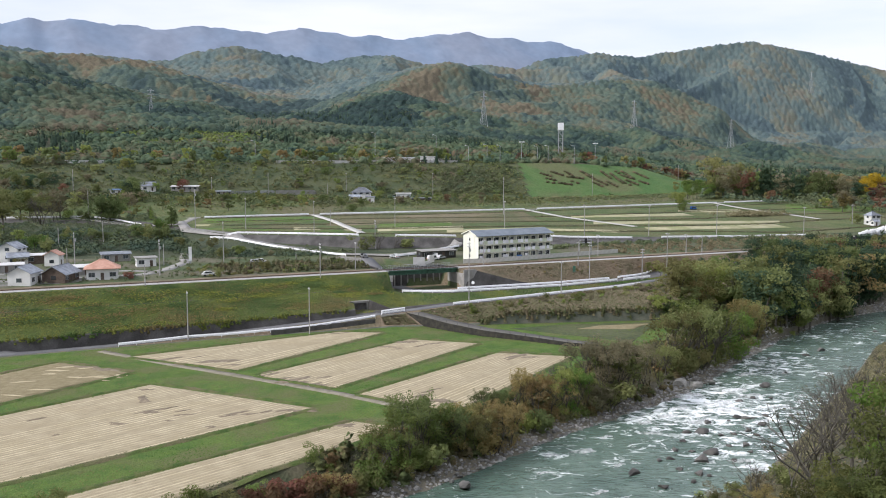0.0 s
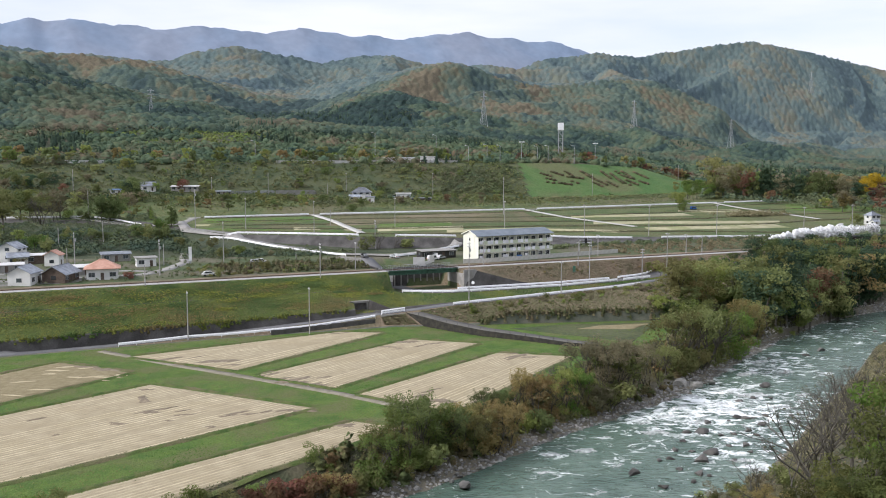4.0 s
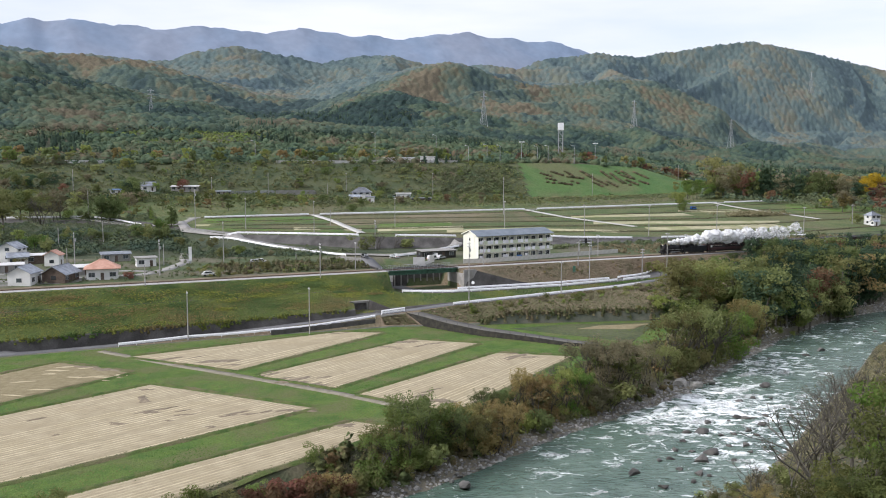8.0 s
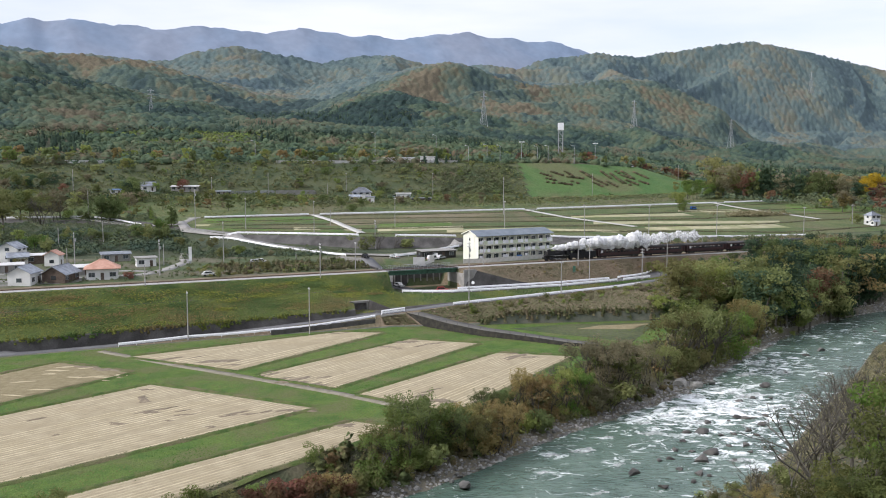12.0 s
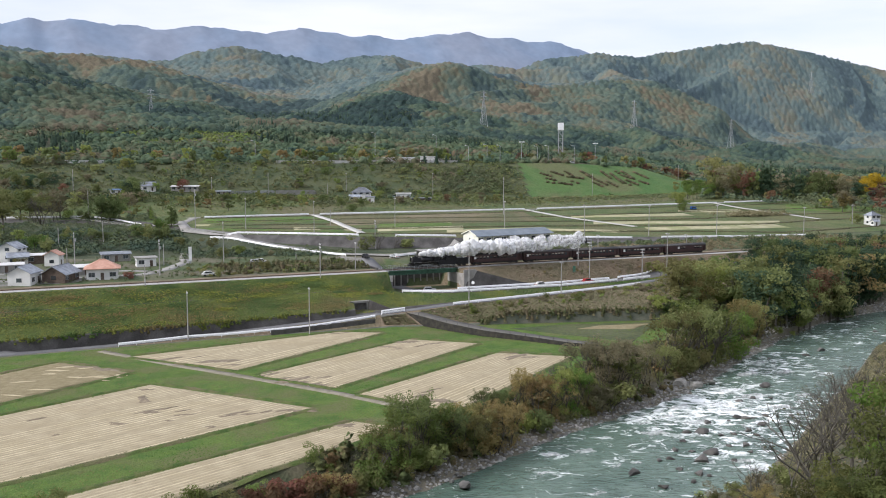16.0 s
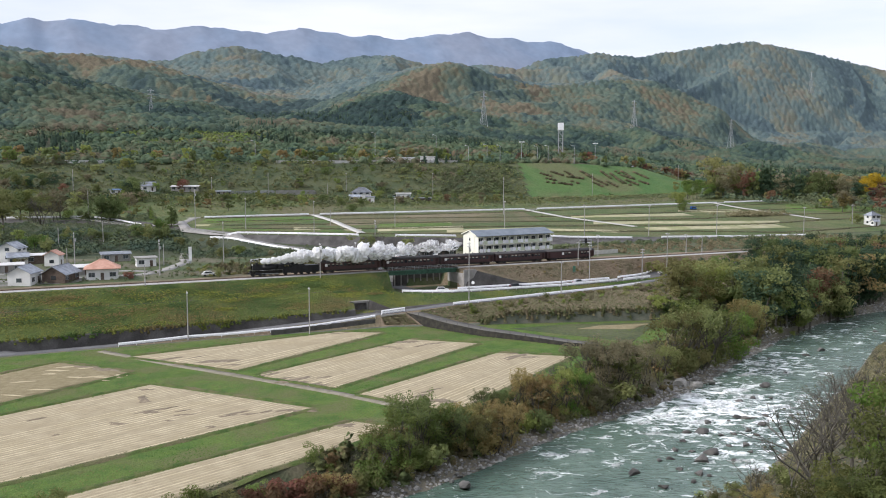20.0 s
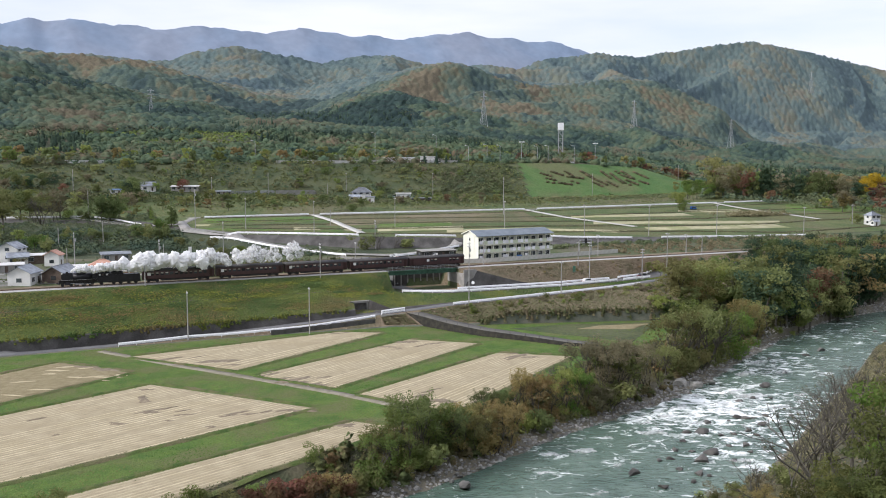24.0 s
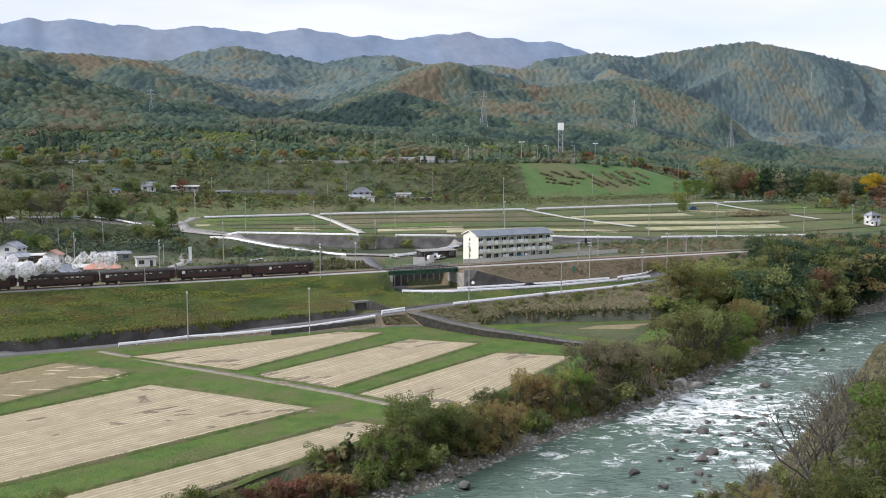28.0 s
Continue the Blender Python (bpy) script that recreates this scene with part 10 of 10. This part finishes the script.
def lamp(p, h, heads):
    q = at(p[0], p[1])
    ob = thing("field_lamp", Matrix.Translation((q.x, q.y, ground_z(q.x, q.y))), "tall grey sports-ground lamp pole above the bluff", "lamp post", group="lamp posts above the bluff")
    bm = bmesh.new()
    tube(bm, (0, 0, -0.5), (0, 0, h), 0.22, 0.12, seg=7)
    part("shaft", bm, M_GALV, ob)
    if heads == 2:
        bm = bmesh.new()
        box(bm, -2.0, 2.0, -0.12, 0.12, h - 0.1, h + 0.15)
        part("head_bar", bm, M_GALV, ob)
        for s in (-1.7, -0.6, 0.6, 1.7):
            bm = bmesh.new()
            box(bm, s - 0.4, s + 0.4, -0.45, 0.1, h + 0.15, h + 0.75)
            part("floodlight", bm, M_WHITE, ob)
    else:
        bm = bmesh.new()
        tube(bm, (0, 0, h - 0.1), (-2.0, 0, h + 0.5), 0.1, seg=5)
        part("arm", bm, M_GALV, ob)
        bm = bmesh.new()
        box(bm, -2.9, -1.8, -0.25, 0.25, h + 0.4, h + 0.65)
        part("lamp_head", bm, M_WHITE, ob)


for p, h, k in (((319.34, 326.86, 36.28), 13.5, 1), ((349.43, 326.86, 36.38), 15.5, 2), ((330.55, 326.86, 36.32), 13.0, 1), ((303.55, 326.86, 36.23), 12.5, 1), ((363.65, 326.86, 35.99), 12.5, 1), ((397.68, 326.86, 36.10), 14.0, 1), ((417.74, 326.86, 35.26), 16.5, 2), ((373.44, 326.86, 36.02), 13.0, 1), ((287.41, 348.86, 36.75), 20.0, 1), ((154.17, 368.86, 37.22), 14.0, 1), ((257.31, 398.86, 37.92), 18.0, 1)):
    lamp(p, h, k)


def lattice(p, h, w, label, name="pylon", arms=3, material=M_PYLON):
    """A tapering lattice tower."""
    q = at(p[0], p[1])
    ob = thing(name, Matrix.Translation((q.x, q.y, p[2] - 6)) @ pose(0, 0, 0, 0, 0, 20), label, "pylon", group="pylons on the hills")
    legs = [(sx, sy) for sx in (-1, 1) for sy in (-1, 1)]
    H2 = h + 6
    for sx, sy in legs:
        bm = bmesh.new()
        tube(bm, (sx * w / 2, sy * w / 2, 0), (sx * w * 0.1, sy * w * 0.1, H2 * 0.72), 0.26, 0.2, seg=4)
        tube(bm, (sx * w * 0.1, sy * w * 0.1, H2 * 0.72), (sx * 0.3, sy * 0.3, H2), 0.2, 0.16, seg=4)
        part("leg", bm, material, ob)
    n = 7
    for i in range(n):
        bm = bmesh.new()
        z0, z1 = H2 * 0.72 * i / n, H2 * 0.72 * (i + 1) / n
        w0, w1 = w / 2 + (w * 0.1 - w / 2) * i / n, w / 2 + (w * 0.1 - w / 2) * (i + 1) / n
        for s in (-1, 1):
            tube(bm, (-w0, s * w0, z0), (w1, s * w1, z1), 0.11, seg=3)
            tube(bm, (w0, s * w0, z0), (-w1, s * w1, z1), 0.11, seg=3)
            tube(bm, (s * w0, -w0, z0), (s * w1, w1, z1), 0.11, seg=3)
        part("bracing", bm, material, ob)
    for i in range(arms):
        z = H2 * (0.74 + 0.1 * i)
        bm = bmesh.new()
        a = w * (0.62 - 0.06 * i)
        tube(bm, (-a, 0, z), (a, 0, z), 0.2, seg=4)
        tube(bm, (-a, 0, z), (0, 0, z + 1.6), 0.12, seg=3)
        tube(bm, (a, 0, z), (0, 0, z + 1.6), 0.12, seg=3)
        part("crossarm", bm, material, ob)
    return ob


def px_h(p, dv):
    """Height that spans dv of the view at p."""
    return dv * (at(p[0], p[1]).y) / 1538.7


for p, dv in (((123.88, 678.86, 81.41), 54), ((522.49, 708.86, 89.90), 54), ((925.83, 928.86, 104.40), 44), ((1091.52, 878.86, 71.42), 46), ((1974.30, 1498.86, 245.69), 34)):
    lattice(p, px_h(p, dv), px_h(p, dv) * 0.2, "grey steel lattice pylon on the wooded hill")
PA, PB, PC = ((124.54, 678.86, 104.08)), ((522.36, 708.86, 116.27)), ((-29.98, 648.86, 98.40))
for dz in (0, 5, 10):
    wire(at(*PA[:2], PA[2] + dz), at(*PB[:2], PB[2] + dz), 14, 0.07, "power_line", "faint power line between the pylons")
    wire(at(*PC[:2], PC[2] + dz), at(*PA[:2], PA[2] + dz), 8, 0.07, "power_line", "faint power line between the pylons")


def water_tower():
    p = (425.62, 388.86, 46.83)
    q = at(p[0], p[1])
    h = px_h(p, 52)
    ob = thing("water_tower", Matrix.Translation((q.x, q.y, p[2] - 2)), "white box-topped steel tower above the trees", "tower")
    w = h * 0.07
    for sx in (-1, 1):
        for sy in (-1, 1):
            bm = bmesh.new()
            tube(bm, (sx * w, sy * w, -2), (sx * w, sy * w, h * 0.8), 0.22, seg=5)
            part("leg", bm, M_GALV, ob)
    for z in (0.25, 0.5, 0.75):
        bm = bmesh.new()
        for s in (-1, 1):
            tube(bm, (-w, s * w, h * z), (w, s * w, h * (z - 0.2)), 0.12, seg=4)
            tube(bm, (-w, s * w, h * z), (w, s * w, h * z), 0.12, seg=4)
        part("bracing", bm, M_GALV, ob)
    bm = bmesh.new()
    box(bm, -w * 1.3, w * 1.3, -w * 1.2, w * 1.2, h * 0.78, h * 1.03)
    part("tank", bm, M_WHITE, ob, "white tank box")


water_tower()


# white signboard, railway signal, road mirror and small posts
def board(x, y, h, w, label, name="signboard", material=M_WHITE, lift=1.0):
    ob = thing(name, Matrix.Translation((x, y, ground_z(x, y))) @ pose(0, 0, 0, 0, 0, RAIL_DEG - 10), label, "sign")
    bm = bmesh.new()
    box(bm, -w / 2, w / 2, -0.15, 0.15, lift, h)
    part("panel", bm, material, ob)
    bm = bmesh.new()
    box(bm, -0.12, 0.12, -0.1, 0.1, -0.4, lift)
    part("post", bm, M_GALV, ob)


x, y, h = (-83.26, 284.96, 5.59)
board(x, y, h, 1.0, "tall white roadside signboard")
x, y, h = (44.41, 292.60, 2.30)
board(x, y, h, 0.9, "green lineside equipment box", "equipment_box", M_GREEN, 0.3)
x, y, h = (9.34, 268.78, 3.17)
ob = thing("road_sign", Matrix.Translation((x, y, ground_z(x, y))) @ pose(0, 0, 0, 0, 0, -10), "round white road sign on a thin post", "road sign")
bm = bmesh.new()
tube(bm, (0, 0, -0.3), (0, 0, h), 0.05, seg=6)
part("post", bm, M_GALV, ob)
bm = bmesh.new()
tube(bm, (0, -0.06, h - 0.4), (0, 0.0, h - 0.4), 0.5, seg=18)
part("disc", bm, M_WHITE, ob, "white round plate")


def signal(x, y, h):
    ob = thing("railway_signal", Matrix.Translation((x, y, ground_z(x, y))) @ pose(0, 0, 0, 0, 0, RAIL_DEG), "grey railway signal gantry beside the track", "railway signal")
    for k in (-0.5, 0.5):
        bm = bmesh.new()
        tube(bm, (k * 5, 0, -0.3), (k * 5, 0, h), 0.13, seg=6)
        part("post", bm, M_GALV, ob)
    bm = bmesh.new()
    box(bm, -2.6, 2.6, -0.1, 0.1, h - 0.3, h)
    box(bm, -2.6, 2.6, -0.1, 0.1, h - 1.3, h - 1.1)
    part("beam", bm, M_GALV, ob)
    bm = bmesh.new()
    box(bm, -0.4, 0.4, -0.3, 0.1, h - 1.4, h + 0.4)
    part("signal_head", bm, M_BLACK, ob)


signal(*(52.21, 317.26, 5.80))


# ---- vehicles ----
M_TYRE = mat("tyre_rubber", (0.02, 0.02, 0.02), None, 2.0, 0.9)
M_HEAD = mat("car_lamp_glass", (0.6, 0.6, 0.58), None, 1.0, 0.15)
M_TAIL = mat("car_rear_lamp", (0.35, 0.02, 0.02), None, 1.0, 0.25)


def car(paint, label, m=None, van=False):
    """A car of 4.2 m, its nose towards +x."""
    ob = thing("car", m or pose(0, 0, 0), label, "car", group="cars of the valley")
    bm = bmesh.new()
    box(bm, -2.1, 2.1, -0.82, 0.82, 0.28, 0.85)
    bmesh.ops.bevel(bm, geom=bm.edges[:], offset=0.14, segments=2, affect="EDGES")
    part("body", bm, paint, ob)
    x0, x1, top = (-2.0, 1.5, 1.75) if van else (-1.7, 1.1, 1.45)
    bm = bmesh.new()
    prism(bm, [(x0, 0.84), (x1, 0.84), (x1 - 0.6, top), (x0 + 0.35, top)], -0.7, 0.7)
    cab = part("cabin", bm, paint, ob)
    bm = bmesh.new()
    prism(bm, [(x0 + 0.22, 0.9), (x1 - 0.22, 0.9), (x1 - 0.68, top - 0.1), (x0 + 0.48, top - 0.1)], -0.715, 0.715)
    part("side_glass", bm, M_GLASS, cab)
    for s in (0.45, -0.45):
        bm = bmesh.new()
        box(bm, 2.06, 2.13, s - 0.2, s + 0.2, 0.55, 0.72)
        part("headlight", bm, M_HEAD, ob)
        bm = bmesh.new()
        box(bm, -2.13, -2.06, s - 0.2, s + 0.2, 0.55, 0.75)
        part("tail_light", bm, M_TAIL, ob)
    for x in (-1.3, 1.3):
        for s in (-0.76, 0.76):
            bm = bmesh.new()
            tube(bm, (x, s - 0.1, 0.3), (x, s + 0.1, 0.3), 0.3, seg=12)
            part("wheel", bm, M_TYRE, ob)
    return ob


P_WHITE = mat("car_white", (0.75, 0.75, 0.74), None, 1.0, 0.3, vary=0.03, spec=0.5)
P_RED = mat("car_red", (0.35, 0.03, 0.03), None, 1.0, 0.3, vary=0.05, spec=0.5)
P_GREY = mat("car_dark", (0.05, 0.05, 0.06), None, 1.0, 0.3, vary=0.05, spec=0.5)
P_SILVER = mat("car_silver", (0.45, 0.46, 0.48), None, 1.0, 0.35, vary=0.05, spec=0.5)


def parked(x, y, deg, paint, label, van=False):
    car(paint, label, Matrix.Translation((x, y, ground_z(x, y) + 0.05)) @ pose(0, 0, 0, 0, 0, deg), van)


parked(*(-60.53, 287.63), DEG, P_WHITE, "white car parked on the yard behind the line")
parked(*(-62.07, 286.02), DEG, P_SILVER, "silver car parked on the yard behind the line")
parked(*(-29.90, 548.28), DEG - 20, P_SILVER, "blue-grey van parked by the workshop", True)
parked(*(-69.10, 255.03), DEG, P_WHITE, "white car parked close to the railway")
q = at(*((289.58, 330.86, 36.63))[:2])
parked(q.x, q.y, DEG, P_WHITE, "white van parked above the bluff", True)
for u, c in ((0, P_WHITE), (1, P_SILVER), (2, P_WHITE), (3, P_WHITE)):
    x, y = (((-3.51, 298.50)), ((-0.79, 302.05)), ((-2.39, 305.47)), ((-16.72, 304.78)))[u]
    parked(x, y, DEG + 30 * u, c, "car parked in the storage yard", u % 2 == 0)
x, y = (147.49, 512.28)
parked(x, y, DEG, M_BLUE, "blue covered farm machine on the terrace", True)

# yard shelter beside the apartment block
x, y = (-2.41, 307.25)
# solid near-black walls stand for the shade inside the shelter
house(x, y, DEG, 13, 5, 2.5, "shed", M_INNER_SHADE, M_CONC, 0.3, "long open vehicle shelter with a flat roof", name="vehicle_shelter", category="shelter")

# moving cars: the road from under the bridge, and the plateau road
ROAD2 = [(111.5, 36.0), (111.5, 10.0), (113.0, -2.0), (116.0, -8.0), (122.0, -10.4), (130.0, -11.4), (141.0, -11.8), (162.0, -12.8), (186.0, -11.0), (200.0, -9.2), (225.0, -8.5), (300.0, -7.6)]


def along(path, d):
    """The place d metres along a path of (m, n), and its heading."""
    for a, b in zip(path, path[1:]):
        l = math.hypot(b[0] - a[0], b[1] - a[1])
        if d <= l or b is path[-1]:
            f = d / l
            q = at(a[0] + (b[0] - a[0]) * f, a[1] + (b[1] - a[1]) * f)
            return q, math.degrees(math.atan2(b[1] - a[1], b[0] - a[0])) + RAIL_DEG
        d -= l


# each car: paint, label, the time at which it is 80 m along the road
DRIVES = [(car(P_RED, "red car on the road below the railway"), 14.3), (car(P_WHITE, "white car on the road below the railway"), 15.7), (car(P_SILVER, "silver car on the road below the railway"), 18.6), (car(P_GREY, "dark grey car on the road below the railway"), 20.4), (car(P_WHITE, "white hatchback on the road below the railway"), 22.3), (car(P_GREY, "black car on the road below the railway"), 28.0)]
HILL = [(car(P_WHITE, "white van on the plateau road", None, True), 17.0), (car(P_WHITE, "white car on the plateau road"), 25.0)]


def train_pose(t, back):
    q = at(run_at(t) + back, 0)
    return Matrix.Translation(q) @ pose(0, 0, 0, 0, 0, RAIL_DEG + 180)


def motions():
    """All that moves, from start to end."""
    times = [r[0] for r in RUN]
    walk(locomotive, [(t, train_pose(t, -1.2)) for t in times])
    for k, c in enumerate(carriages):
        walk(c, [(t, train_pose(t, 20.3 + 20.0 * k)) for t in times])
    walk(steam_plume, [(t, train_pose(t, 0)) for t in times])
    for p, home, f, ph, deg in PUFFS:
        rows = []
        for k in range(15):
            t = 2.0 * k
            sway = 0.25 + 1.1 * f
            bunch = (0.9 + 1.3 * min(1.0, max(0.0, (t - 22) / 4))) * min(1.0, 2 * f) * math.sin(2 * math.pi * (home.x - 1.1 * t) / 14)
            q = home + Vector((bunch - 0.05 * t * f + sway * math.sin(0.9 * t + ph), 0.5 * sway * math.sin(0.6 * t + 2 * ph), sway * 0.8 * math.sin(0.75 * t + ph * 1.7)))
            rows.append((t, pose(q.x, q.y, q.z, 25 * math.sin(0.5 * t + ph), -14 * t + deg, 20 * math.sin(0.4 * t + ph))))
        walk(p, rows)
    for ob, x, y, deg, ph, s in FOAM:
        rows = []
        for k in range(71):
            t = 0.4 * k
            rows.append((t, Matrix.Translation((x + 0.10 * s * math.sin(2.6 * t + ph), y + 0.06 * s * math.sin(3.3 * t + 2 * ph), -16.85 + 0.05 * s * math.sin(4.1 * t + ph))) @ pose(0, 0, 0, 0, 0, deg + 4 * math.sin(1.9 * t + ph))))
        walk(ob, rows)
    for c, t0 in DRIVES:
        rows = []
        for k in range(57):
            t = 0.5 * k
            q, deg = along(ROAD2, min(max(80 + 13.3 * (t - t0), 0.5 + 0.1 * t), 205 + 0.1 * t))
            rows.append((t, Matrix.Translation((q.x, q.y, ground_z(q.x, q.y) + 0.1)) @ pose(0, 0, 0, 0, 0, deg)))
        walk(c, rows)
    for c, t0 in HILL:
        rows = []
        for k in range(15):
            t = 2.0 * k
            q = at(378 - 14.5 * (t - t0), 322.5)
            rows.append((t, Matrix.Translation((q.x, q.y, ground_z(q.x, q.y) + 0.05)) @ pose(0, 0, 0, 0, 0, RAIL_DEG + 180)))
        walk(c, rows)
    for w, r, home in SPIN:
        rows = []
        step = 2 / FPS if abs(r) > 0.5 else 1 / FPS
        k = 0
        while k * step <= 28.0 + 1e-6:
            t = k * step
            a = (run_at(0) - run_at(t)) / abs(r)
            if r > 0:
                rows.append((t, pose(*home, 0, math.degrees(a), 0)))
            else:
                rows.append((t, pose(0.3 * math.sin(a), 0, 0.3 * math.cos(a))))
            k += 1
        walk(w, rows)


motions()
